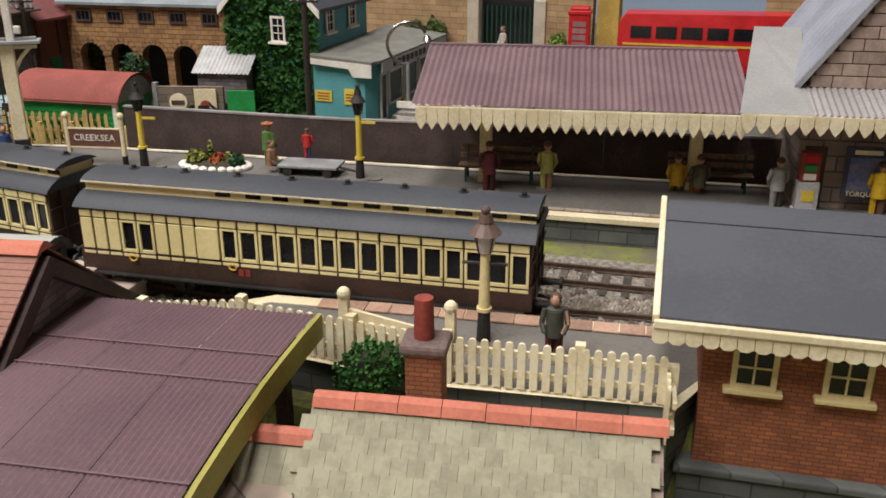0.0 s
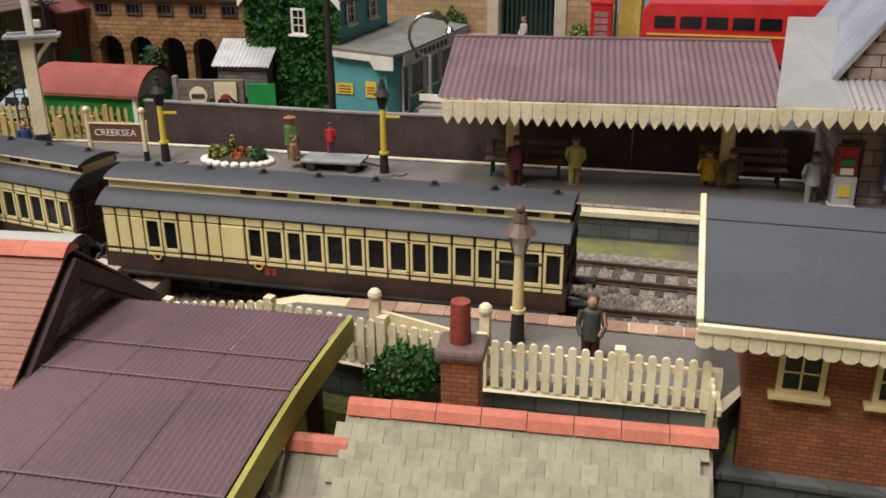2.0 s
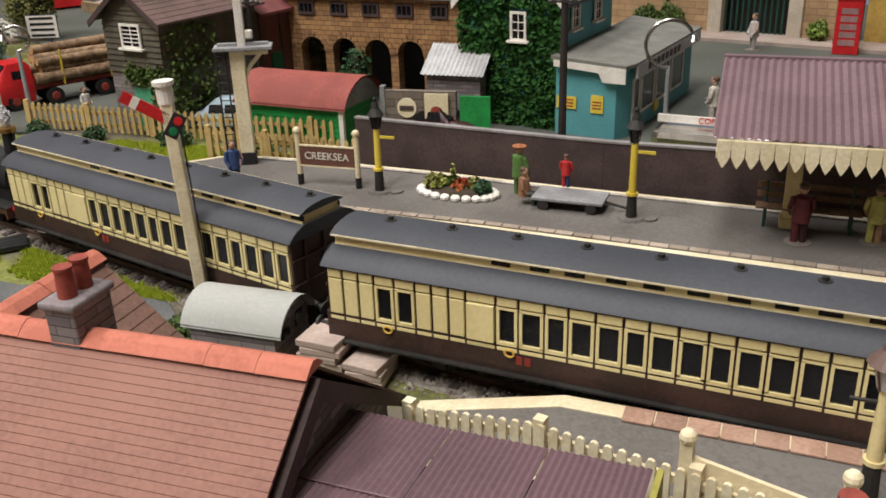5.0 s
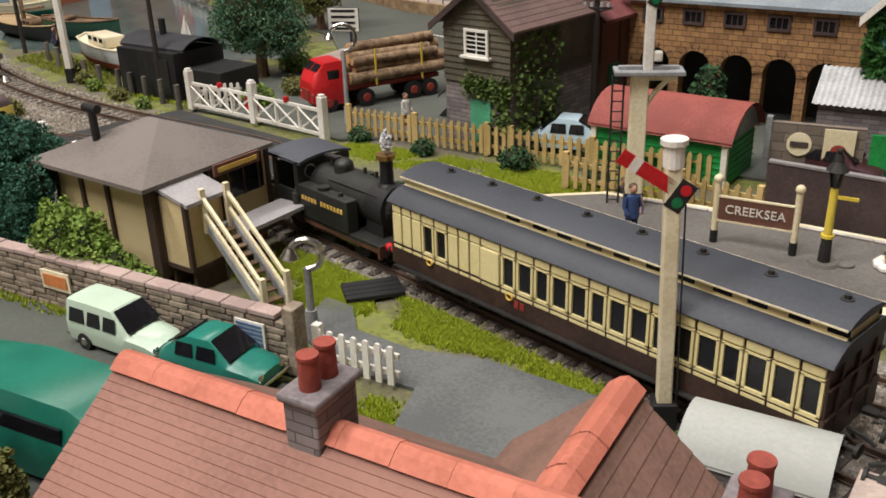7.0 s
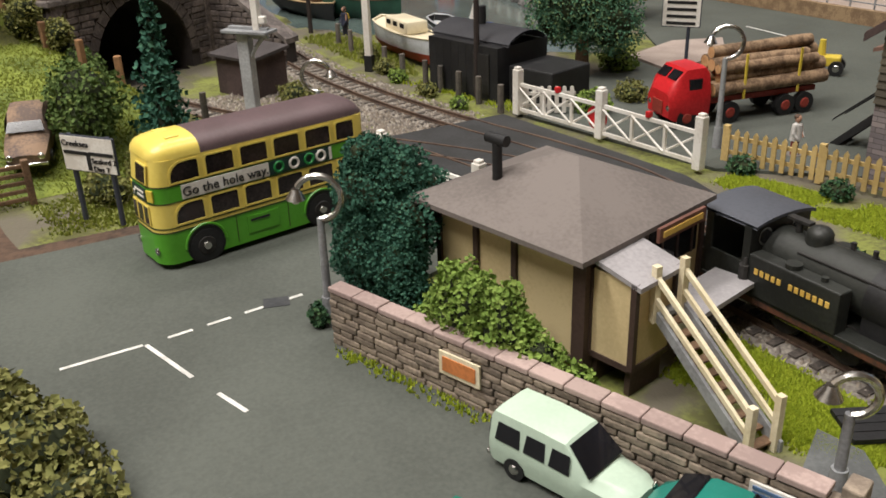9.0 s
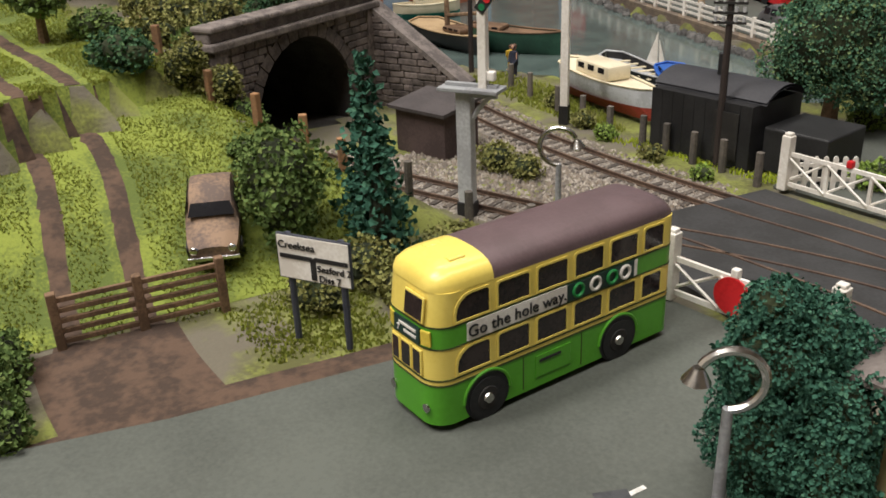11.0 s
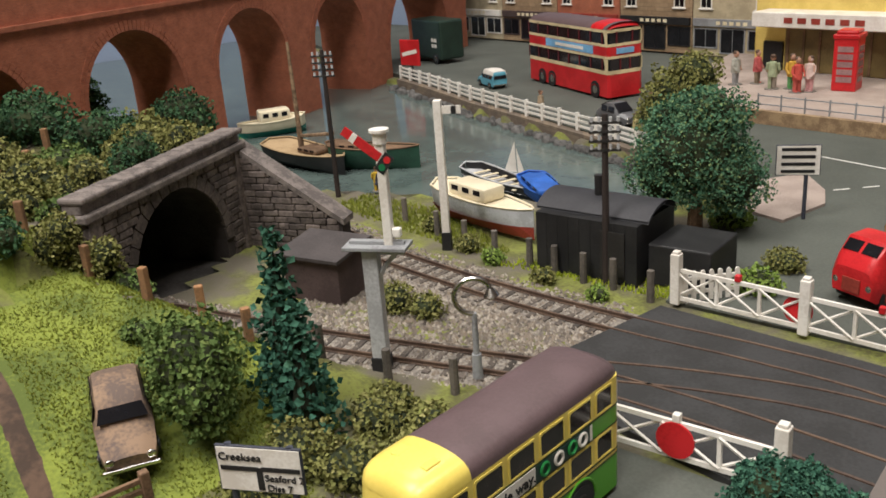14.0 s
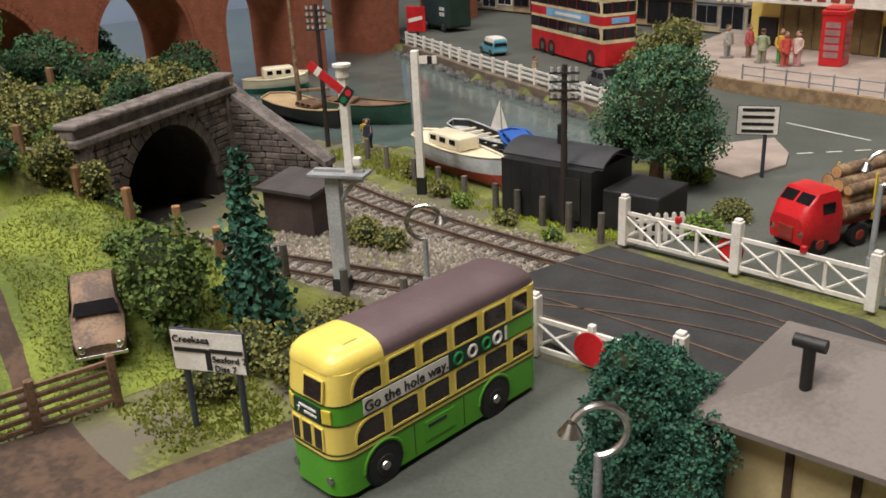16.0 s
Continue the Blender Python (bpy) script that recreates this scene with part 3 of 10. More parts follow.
def figure(x, y, z, rz, coat, legs, label, h=2.35, seated=False, base=True, hat=None):
    """A painted toy figure as one plain mesh."""
    bm = bm_new()
    k = h / 2.35

    def mark(i, n0):
        bm.faces.ensure_lookup_table()
        for f in list(bm.faces)[n0:]:
            f.material_index = i
    n = 0
    if seated:
        for s in (-0.16, 0.16):
            cyl(bm, (s, -0.55, 0.5), (s, 0.05, 0.62), 0.14, n=8)
            cyl(bm, (s, -0.55, 0), (s, -0.55, 0.5), 0.11, n=8)
        lift = -0.45
    else:
        for s in (-0.15, 0.15):
            cyl(bm, (s, 0, 0), (s * 0.9, 0, 1.05), 0.13, 0.17, n=8)
            box(bm, (s, -0.08, 0.05), (0.16, 0.34, 0.1))
        lift = 0.0
    mark(1, n)
    n = len(bm.faces)
    cyl(bm, (0, 0, 0.85 + lift), (0, 0, 1.75 + lift), 0.33, 0.27, n=10)
    ball(bm, (0, 0, 1.75 + lift), 0.27, 8, (1.15, 0.8, 0.5))
    for s in (-1, 1):
        cyl(bm, (0.33 * s, 0, 1.75 + lift), (0.42 * s, -0.08, 1.3 + lift), 0.1, n=7)
        cyl(bm, (0.42 * s, -0.08, 1.3 + lift), (0.3 * s, -0.28, 1.02 + lift), 0.085, n=7)
    mark(0, n)
    n = len(bm.faces)
    cyl(bm, (0, 0, 1.75 + lift), (0, 0, 1.95 + lift), 0.09, n=6)
    ball(bm, (0, -0.02, 2.1 + lift), 0.2, 8, (0.9, 1, 1.15))
    mark(2, n)
    n = len(bm.faces)
    ball(bm, (0, 0.03, 2.2 + lift), 0.2, 8, (1, 1, 0.8))
    if hat:
        cyl(bm, (0, 0, 2.22 + lift), (0, 0, 2.26 + lift), 0.32, n=10)
    mark(3, n)
    if base:
        n = len(bm.faces)
        cyl(bm, (0, 0, 0), (0, 0, 0.04), 0.5, n=10)
        mark(4, n)
    bm.transform(Matrix.Scale(k, 4))
    me = finish(bm, True)
    for c in (coat, legs, SKIN, hat or (0.09, 0.05, 0.03), (0.2, 0.18, 0.16)):
        me.materials.append(figpaint(c))
    ob = new("toy_figure", me)
    ob.matrix_basis = spot(x, y, z, rz)
    return tagged(ob, label, "figurine", "painted figurines")


def place_on(line, x):
    """Point and heading of a track at x."""
    i = min(range(len(line)), key=lambda k: abs(line[k].x - x))
    a, b = line[max(i - 2, 0)], line[min(i + 2, len(line) - 1)]
    return line[i], math.degrees(math.atan2(a.y - b.y, a.x - b.x))


def pane_window(root, x, z, w, h, face, bars=(2, 2), frame=None, sill=True, depth=0.12, rz=0.0, base=(0, 0)):
    """A framed window on the wall plane y = face, looking towards -y (before rz about base)."""
    frame = frame or CREAM
    t = 0.16
    at = (base[0], base[1], 0)
    win = part("window", frame_mesh(x, z, w, h, face, t, depth), frame, root, at=at, rz=rz)
    bm = bm_new()
    box(bm, (x, face + 0.0, z + h / 2), (w, 0.05, h))
    part("pane", bm, DARKGLASS, win, "dark window glass")
    bm = bm_new()
    for i in range(1, bars[0]):
        box(bm, (x - w / 2 + w * i / bars[0], face - 0.04, z + h / 2), (0.06, 0.06, h))
    for i in range(1, bars[1]):
        box(bm, (x, face - 0.045, z + h * i / bars[1]), (w, 0.06, 0.06))
    part("glazing_bar", bm, frame, win)
    if sill:
        bm = bm_new()
        box(bm, (x, face - 0.12, z - t - 0.03), (w + 0.7, 0.35, 0.16), bevel=0.03)
        part("sill", bm, frame, win)
    return win


def frame_mesh(x, z, w, h, face, t, depth):
    bm = bm_new()
    for c, s in (((x - w / 2 - t / 2, face - depth / 2, z + h / 2), (t, depth, h + 2 * t)), ((x + w / 2 + t / 2, face - depth / 2, z + h / 2), (t, depth, h + 2 * t)),
                 ((x, face - depth / 2, z - t / 2), (w, depth, t)), ((x, face - depth / 2, z + h + t / 2), (w, depth, t))):
        box(bm, c, s)
    return bm


def valance(root, x0, x1, y, z, w=0.55, drop=1.1, point=0.45, material=None, rz=0.0, label=""):
    """Pointed boards hung in a row along x."""
    bm = bm_new()
    prism(bm, [(-w * 0.46, 0, 0), (w * 0.46, 0, 0), (w * 0.46, 0, -drop + point), (w * 0.2, 0, -drop + point * 0.35), (0, 0, -drop), (-w * 0.2, 0, -drop + point * 0.35), (-w * 0.46, 0, -drop + point)], (0, 0.1, 0))
    me = finish(bm)
    me.materials.append(material or PALE)
    n = round((x1 - x0) / w)
    for i in range(n):
        part("valance_board", me, None, root, at=(x0 + (i + 0.5) * (x1 - x0) / n, y, z))


def corrugated(bm, x0, x1, pitch, prof, amp=0.05):
    """A ribbed sheet; prof: (y, z) down the slope, ribs along the slope."""
    n = int((x1 - x0) / pitch * 4)
    rows = []
    for i in range(n + 1):
        x = x0 + (x1 - x0) * i / n
        k = amp * math.sin(i * math.pi / 2)
        rows.append([(x, y, z + k) for y, z in prof])
    sheet(bm, rows)


def picket_fence(name, pts, z, h, spacing, material, label, pale=0.24, posts=4.0, zs=None, round_top=True, group=""):
    root = thing(name, (0, 0, 0), 0, label, "fence", group)
    line = [Vector((x, y, 0)) for x, y in pts]
    bm = bm_new()
    w, d = pale / 2, 0.05
    top = [(-w, h - pale * 0.5), (-w * 0.7, h - pale * 0.15), (0, h), (w * 0.7, h - pale * 0.15), (w, h - pale * 0.5)] if round_top else [(-w, h - pale * 0.7), (0, h), (w, h - pale * 0.7)]
    prism(bm, [(-w, -d, 0.12), *[(x, -d, q) for x, q in top], (w, -d, 0.12)][::-1], (0, 2 * d, 0))
    me = finish(bm)
    me.materials.append(material)
    bm = bm_new()
    box(bm, (0, 0.02, h * 0.5 + 0.05), (0.3, 0.3, h + 0.1))
    post_me = finish(bm)
    post_me.materials.append(material)
    for a, b in zip(line, line[1:]):
        d = b - a
        ang = math.degrees(math.atan2(d.y, d.x))
        n = max(1, int(d.length / spacing))
        za, zb = (z, z) if zs is None else (lerp(zs, a.x), lerp(zs, b.x))
        for i in range(n):
            p = a.lerp(b, (i + 0.5) / n)
            o = part("pale", me, None, root, at=(p.x, p.y, za + (zb - za) * (i + 0.5) / n), rz=ang + random.uniform(-2, 2))
        for k in range(int(d.length / posts) + 1):
            p = a.lerp(b, min(1, k * posts / d.length))
            part("post", post_me, None, root, at=(p.x + 0.1, p.y + 0.12, za + (zb - za) * min(1, k * posts / d.length)), rz=ang)
        for q in (0.3, 0.72):
            bm = bm_new()
            u = Vector((-d.y, d.x, 0)).normalized() * 0.12
            pa, pb = a + u, b + u
            prism(bm, [(pa.x, pa.y, za + h * q - 0.1), (pa.x + u.x, pa.y + u.y, za + h * q - 0.1), (pa.x + u.x, pa.y + u.y, za + h * q + 0.1), (pa.x, pa.y, za + h * q + 0.1)], (d.x, d.y, zb - za))
            part("rail", bm, material, root)
    return root


def gas_lamp(x, y, z, rz, h, post, label, bar="both", big=False):
    root = thing("platform_lamp", (x, y, z), rz, label, "lamp post", "platform lamps")
    bm = bm_new()
    cyl(bm, (0, 0, 0), (0, 0, 0.12), 0.62, 0.55, n=14)
    cyl(bm, (0.75, 0.2, 0), (0.75, 0.2, 0.09), 0.38, n=10)
    if not big:
        part("base", bm, PLATFORM, root)
    else:
        bm.free()
    bm = bm_new()
    cyl(bm, (0, 0, 0.05), (0, 0, 1.15), 0.25, 0.2, n=10)
    part("foot", bm, SOOT, root, "dark painted lamp foot")
    bm = bm_new()
    cyl(bm, (0, 0, 1.1), (0, 0, h - 1.55), 0.2 if big else 0.17, 0.15, n=10)
    cyl(bm, (0, 0, 1.12), (0, 0, 1.24), 0.26, n=10)
    part("post", bm, post, root, smooth=True)
    bm = bm_new()
    if bar == "both":
        cyl(bm, (-0.75, 0, h - 1.9), (0.75, 0, h - 1.9), 0.06, n=6)
    else:
        box(bm, (0.45, 0, h - 1.9), (0.9, 0.1, 0.12))
    part("ladder_bar", bm, post if not big else SOOT, root)
    k = 1.3 if big else 1.0
    bm = bm_new()
    cyl(bm, (0, 0, h - 1.5), (0, 0, h - 0.85), 0.18 * k, 0.3 * k, n=6 if not big else 12)
    part("glass", bm, mat("frosted_lamp_glass", (0.55, 0.52, 0.5), 0.3, (0.45, 0.42, 0.4)) if big else DARKGLASS, root, "frosted lantern glass")
    bm = bm_new()
    cyl(bm, (0, 0, h - 0.85), (0, 0, h - 0.45), 0.42 * k, 0.16 * k, n=12)
    cyl(bm, (0, 0, h - 0.45), (0, 0, h - 0.2), 0.2 * k, 0.14 * k, n=10)
    ball(bm, (0, 0, h - 0.08), 0.12 * k, 8)
    for a in range(4):
        q = a * math.pi / 2 + 0.78
        cyl(bm, (0.2 * k * math.cos(q), 0.2 * k * math.sin(q), h - 1.5), (0.33 * k * math.cos(q), 0.33 * k * math.sin(q), h - 0.83), 0.03, n=5)
    part("lantern_cap", bm, SOOT if not big else mat("brown_cast_iron", (0.14, 0.09, 0.075), 0.5), root)
    return root


def leaves(bm, c, r, n, size, seed=0, squash=1.0):
    """Small leaf clumps over a lumpy shell with gaps."""
    rng = random.Random(seed)
    c = Vector(c)
    r = Vector(r) if not isinstance(r, (int, float)) else Vector((r, r, r))
    for _ in range(n):
        d = Vector((rng.gauss(0, 1), rng.gauss(0, 1), rng.gauss(0, 1))).normalized()
        lump = 0.78 + 0.34 * noise.noise(d * 2.3 + Vector((seed, 0, 0))) + rng.uniform(-0.13, 0.08)
        p = c + Vector((d.x * r.x, d.y * r.y, d.z * r.z)) * lump
        a = Vector((rng.gauss(0, 1), rng.gauss(0, 1), rng.gauss(0, 1))).normalized() * 0.8 + d * 0.7
        t = a.cross(Vector((rng.gauss(0, 1), rng.gauss(0, 1), rng.gauss(0, 1)))).normalized()
        u = a.cross(t).normalized()
        s = size * rng.uniform(0.6, 1.3)
        v = [bm.verts.new(p + t * s * x + u * s * y + a * s * z) for x, y, z in ((-0.5, -0.4, 0), (0.6, -0.3, 0.1), (0.5, 0.5, -0.1), (-0.4, 0.45, 0.15))]
        bm.faces.new(v)


def leafy(name, cols):
    return island_material(name, cols, 0.85)


LEAF_DARK = leafy("dark_leaves", [(0.018, 0.05, 0.028), (0.045, 0.105, 0.045), (0.03, 0.078, 0.036), (0.075, 0.14, 0.055)])
LEAF_MID = leafy("mid_leaves", [(0.045, 0.08, 0.02), (0.11, 0.165, 0.045), (0.075, 0.125, 0.032), (0.16, 0.21, 0.06)])
LEAF_LIGHT = leafy("light_leaves", [(0.1, 0.16, 0.025), (0.2, 0.29, 0.06), (0.14, 0.225, 0.04), (0.26, 0.34, 0.08)])
LEAF_OLIVE = leafy("olive_leaves", [(0.1, 0.11, 0.03), (0.21, 0.205, 0.065), (0.145, 0.155, 0.045), (0.28, 0.26, 0.1)])
LEAF_DUSK = leafy("dusky_leaves", [(0.05, 0.055, 0.02), (0.1, 0.105, 0.04), (0.07, 0.078, 0.03), (0.14, 0.14, 0.06)])
LEAF_SEA = leafy("sea_green_leaves", [(0.03, 0.09, 0.05), (0.07, 0.16, 0.09), (0.045, 0.12, 0.07), (0.1, 0.2, 0.11), (0.2, 0.26, 0.1)])
LEAF_FIR = leafy("fir_needles", [(0.014, 0.055, 0.036), (0.04, 0.12, 0.08), (0.027, 0.087, 0.056), (0.065, 0.16, 0.1)])
LEAF_IVY = leafy("ivy_leaves", [(0.015, 0.06, 0.012), (0.035, 0.12, 0.025), (0.025, 0.085, 0.018), (0.06, 0.16, 0.035)])


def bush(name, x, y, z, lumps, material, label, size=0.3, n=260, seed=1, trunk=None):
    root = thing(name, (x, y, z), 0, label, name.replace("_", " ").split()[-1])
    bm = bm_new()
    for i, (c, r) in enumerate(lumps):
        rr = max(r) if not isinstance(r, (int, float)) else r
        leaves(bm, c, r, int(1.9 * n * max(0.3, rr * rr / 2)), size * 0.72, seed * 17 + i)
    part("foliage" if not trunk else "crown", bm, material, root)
    # solid dark balls stand for the shade between the leaves
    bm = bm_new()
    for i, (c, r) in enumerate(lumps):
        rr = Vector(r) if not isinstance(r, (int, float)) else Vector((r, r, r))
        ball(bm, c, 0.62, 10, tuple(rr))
    part("inner_growth", bm, mat("foliage_shade", (0.035, 0.045, 0.018), 1.0, (0.02, 0.026, 0.012)), root)
    if trunk:
        bm = bm_new()
        cyl(bm, (0, 0, -0.3), (0.1, 0, trunk[0]), trunk[1], trunk[1] * 0.6, n=8)
        for k in range(5):
            a = k * 1.3
            cyl(bm, (0.08, 0, trunk[0] * 0.8), (math.cos(a) * trunk[0] * 0.4, math.sin(a) * trunk[0] * 0.4, trunk[0] * 1.5), trunk[1] * 0.5, trunk[1] * 0.15, n=6)
        part("trunk", bm, TIMBER, root)
    return root


# ---- far platform: canopy, building, fence ----
ROOF_PURPLE = mat("purple_corrugated", (0.185, 0.12, 0.135), 0.55, (0.145, 0.092, 0.105), scale=30)
ang = 14.5
canopy = thing("platform_canopy", (-20.0, 43.5, 0), ang, "purple-brown corrugated platform canopy with cream valance and posts", "canopy")
bm = bm_new()
corrugated(bm, -0.7, 15.1, 0.32, [(-0.3, 5.9), (5.6, 7.75), (5.9, 7.8)], 0.045)
part("roof_sheet", bm, ROOF_PURPLE, canopy)
bm = bm_new()
box(bm, (7.2, 5.9, 7.8), (15.8, 0.4, 0.14))
part("ridge_cap", bm, ROOF_PURPLE, canopy)
bm = bm_new()
box(bm, (7.2, -0.25, 5.65), (15.4, 0.12, 0.35))
part("fascia", bm, PALE, canopy)
valance(canopy, -0.5, 14.9, -0.38, 5.8, 0.54, 1.1)
for px in (2.6, 13.2):
    bm = bm_new()
    box(bm, (px, 3.2, 3.2), (0.62, 0.62, 4.6), bevel=0.08)
    box(bm, (px, 3.2, 1.4), (0.8, 0.8, 0.5), bevel=0.06)
    part("post", bm, CREAM, canopy)
bm = bm_new()
box(bm, (7.2, 3.2, 5.6), (15.2, 0.3, 0.35))
for px in (-0.4, 5, 10, 14.8):
    box(bm, (px, 2.7, 6.2), (0.25, 6.2, 0.3), rx=19.5)
part("truss", bm, PALE, canopy)

fence = thing("boarded_fence", (0, 0, 0), 0, "long dark brown boarded fence behind the platform with a pale top", "fence")
FL = [(-41.0, 46.4), (-27.3, 48.3), (-21, 49.8), (-5, 53.0), (14, 56.6)]
bm_cap = bm_new()
for (a, b), (c, d) in zip(FL, FL[1:]):
    L = math.hypot(c - a, d - b)
    q = math.degrees(math.atan2(d - b, c - a))
    n = int(L / 4.8) + 1
    for k in range(n):
        u, v = (k + 0.5) / n, L / n
        bm = bm_new()
        box(bm, (0, 0, 1.75), (v - 0.006, 0.25, 3.3))
        part("panel", bm, FENCE, fence, at=(a + (c - a) * u, b + (d - b) * u, 0), rz=q)
    box(bm_cap, ((a + c) / 2, (b + d) / 2, 3.44), (L, 0.34, 0.1), q)
part("coping", bm_cap, mat("grey_coping", (0.3, 0.28, 0.28), 0.8), fence, "pale grey fence coping")

STONE = masonry("buff_station_stone", (0.34, 0.27, 0.22), (0.24, 0.19, 0.16), (0.13, 0.1, 0.09), 1.4, 0.75, bump=0.8)
GREYSHEET = mat("grey_sheet_roof", (0.36, 0.34, 0.35), 0.6, (0.28, 0.265, 0.27), scale=40)
st = thing("station_building", (-3.3, 48.6, 0), 12, "buff stone station building with grey canopy and gabled roof", "building")
bm = bm_new()
box(bm, (11.1, 5.2, 3.4), (21.9, 10, 7.0))
part("wall", bm, STONE, st)
bm = bm_new()
corrugated(bm, 0.05, 24, 0.3, [(-2.45, 6.2), (0.25, 6.95)], 0.05)
part("canopy_roof", bm, GREYSHEET, st)
bm = bm_new()
v = [bm.verts.new(p) for p in ((-3.1, -2.45, 6.22), (0.05, -2.45, 6.22), (0.05, 0.25, 6.97), (0.6, 6.0, 8.9), (-1.7, 6.0, 8.9))]
w = [bm.verts.new(p.co - Vector((0, 0, 0.12))) for p in v]
bm.faces.new(v)
bm.faces.new(w[::-1])
for k in range(5):
    bm.faces.new((v[k], w[k], w[(k + 1) % 5], v[(k + 1) % 5]))
part("link_roof", bm, mat("plain_grey_felt", (0.3, 0.3, 0.3), 0.8, (0.25, 0.25, 0.25), scale=30), st, "plain grey felt link roof")
bm = bm_new()
box(bm, (-1.4, -2.42, 6.12), (3.3, 0.1, 0.16))
box(bm, (12, -2.42, 6.1), (24, 0.1, 0.16))
part("fascia", bm, PALE, st)
valance(st, -3.0, 23.4, -2.5, 6.16, 0.62, 0.86, 0.4)
GABLE_W, GABLE_Z = 5.0, 14.4
courses = random.Random(8)
bm = bm_new()
prism(bm, [(0.15, 0.3, 6.9), (0.15, 0.3, 7.75), (GABLE_W, 0.3, GABLE_Z), (2 * GABLE_W, 0.3, 7.75), (2 * GABLE_W, 0.3, 6.9)], (0, 0.6, 0))
part("gable", bm, mat("gable_mortar", (0.12, 0.09, 0.08), 0.9), st)
for row in range(13):
    z = 6.95 + 0.56 * row
    lo = 0.2 + max(0.0, (z + 0.5 - 7.75) / (GABLE_Z - 7.75)) * (GABLE_W - 0.15)
    hi = 2 * GABLE_W - lo
    x = lo
    while x < hi - 0.2:
        w0 = min(courses.uniform(0.8, 1.5), hi - x)
        bm = bm_new()
        box(bm, (0, 0, 0), (w0 - 0.05, 0.14, 0.51), bevel=0.02)
        part("stone", bm, mat("gable_stone", (0.36, 0.28, 0.24), 0.9, (0.28, 0.21, 0.18), vary=0.2, scale=150), st, at=(x + w0 / 2, 0.28, z + 0.27))
        x += w0
bm = bm_new()
for k in range(2):
    sgn = 1 if k == 0 else -1
    n = 60
    rows = []
    for i in range(n + 1):
        y = -0.05 + 10.5 * i / n
        d = 0.05 * math.sin(i * math.pi / 2)
        rows.append([(GABLE_W - sgn * (GABLE_W + 0.55), y, 6.95 + d), (GABLE_W, y, GABLE_Z + 0.35 + d)])
    sheet(bm, rows)
part("main_roof", bm, mat("blue_grey_sheet", (0.3, 0.31, 0.37), 0.6, (0.23, 0.24, 0.29), scale=40), st, "blue-grey corrugated gable roof")
bm = bm_new()
prism(bm, [(-0.6, -0.1, 6.85), (-0.45, -0.1, 6.7), (GABLE_W, -0.1, GABLE_Z + 0.05), (GABLE_W, -0.1, GABLE_Z + 0.35)], (0, 0.14, 0))
part("bargeboard", bm, GREYP, st)
bm = bm_new()
box(bm, (0.9, 0.12, 2.7), (1.0, 0.15, 3.0))
part("door", bm, FENCE, st, "dark brown panelled door")
pane_window(st, 5.4, 2.6, 1.2, 2.0, 0.12, (2, 3), FENCE)
poster = thing("poster", (-0.2, 48.9, 2.0), 12, "dark blue travel poster with a landscape on the station wall", "poster")
bm = bm_new()
box(bm, (0, 0, 1.15), (1.9, 0.1, 2.5))
part("board", bm, mat("dark_poster_board", (0.05, 0.05, 0.09), 0.5), poster)
bm = bm_new()
box(bm, (0, -0.07, 1.1), (1.5, 0.05, 1.6))
part("picture", bm, mat("blue_poster_print", (0.06, 0.09, 0.26), 0.4, (0.16, 0.16, 0.2), scale=120), poster)
text("TORQUAY", 0.32, PALE, poster, pose(0, -0.11 * CM, 0.15 * CM, 90))
bm = bm_new()
box(bm, (0, -0.08, 2.15), (1.2, 0.05, 0.2))
part("heading_bar", bm, PALE, poster)
vend = thing("vending_machine", (-2.6, 48.2, 1.2), 12, "tall pale slot machine with a red and green front", "machine")
for nm, c, s, m in (("cabinet", (0, 0, 0.75), (1.0, 0.6, 1.5), PALEGREY), ("upper_case", (0, 0.1, 2.2), (0.9, 0.5, 1.4), DARKRED), ("foot", (0, 0, 0.08), (1.15, 0.8, 0.16), WHITE)):
    bm = bm_new()
    box(bm, c, s, bevel=0.05)
    part(nm, bm, m, vend)
for k, m in enumerate((RED, GREEN, WHITE, YELLOW)):
    bm = bm_new()
    box(bm, (0, -0.2 if k < 3 else -0.32, 2.6 - 0.42 * k if k < 3 else 0.85), (0.55, 0.06, 0.3 if k < 3 else 0.5))
    part("label_panel", bm, m, vend)


def bench(x, y, rz, label):
    root = thing("platform_bench", (x, y, 1.2), rz, label, "bench", "platform benches")
    for k in range(3):
        bm = bm_new()
        box(bm, (0, -0.25 + 0.26 * k, 0.82), (4.2, 0.22, 0.08), bevel=0.02)
        part("seat_slat", bm, TIMBER, root)
    for k in range(2):
        bm = bm_new()
        box(bm, (0, 0.45 + 0.08 * k, 1.2 + 0.42 * k), (4.2, 0.08, 0.26), bevel=0.02)
        part("back_slat", bm, TIMBER, root)
    for s in (-1.7, 1.7):
        bm = bm_new()
        tube(bm, [(s, -0.4, 0), (s, -0.3, 0.75), (s, 0.4, 0.78), (s, 0.55, 1.8)], 0.07, 6)
        cyl(bm, (s, 0.45, 0), (s, 0.3, 0.78), 0.08, n=6)
        part("bench_end", bm, mat("dark_green_iron", (0.02, 0.07, 0.05), 0.4), root)
    return root


bench(-17.6, 47.4, 12, "brown slatted bench with dark green iron ends by the fence")
bench(-7.2, 50.0, 12, "brown slatted bench with seated figurines, dark green iron ends")

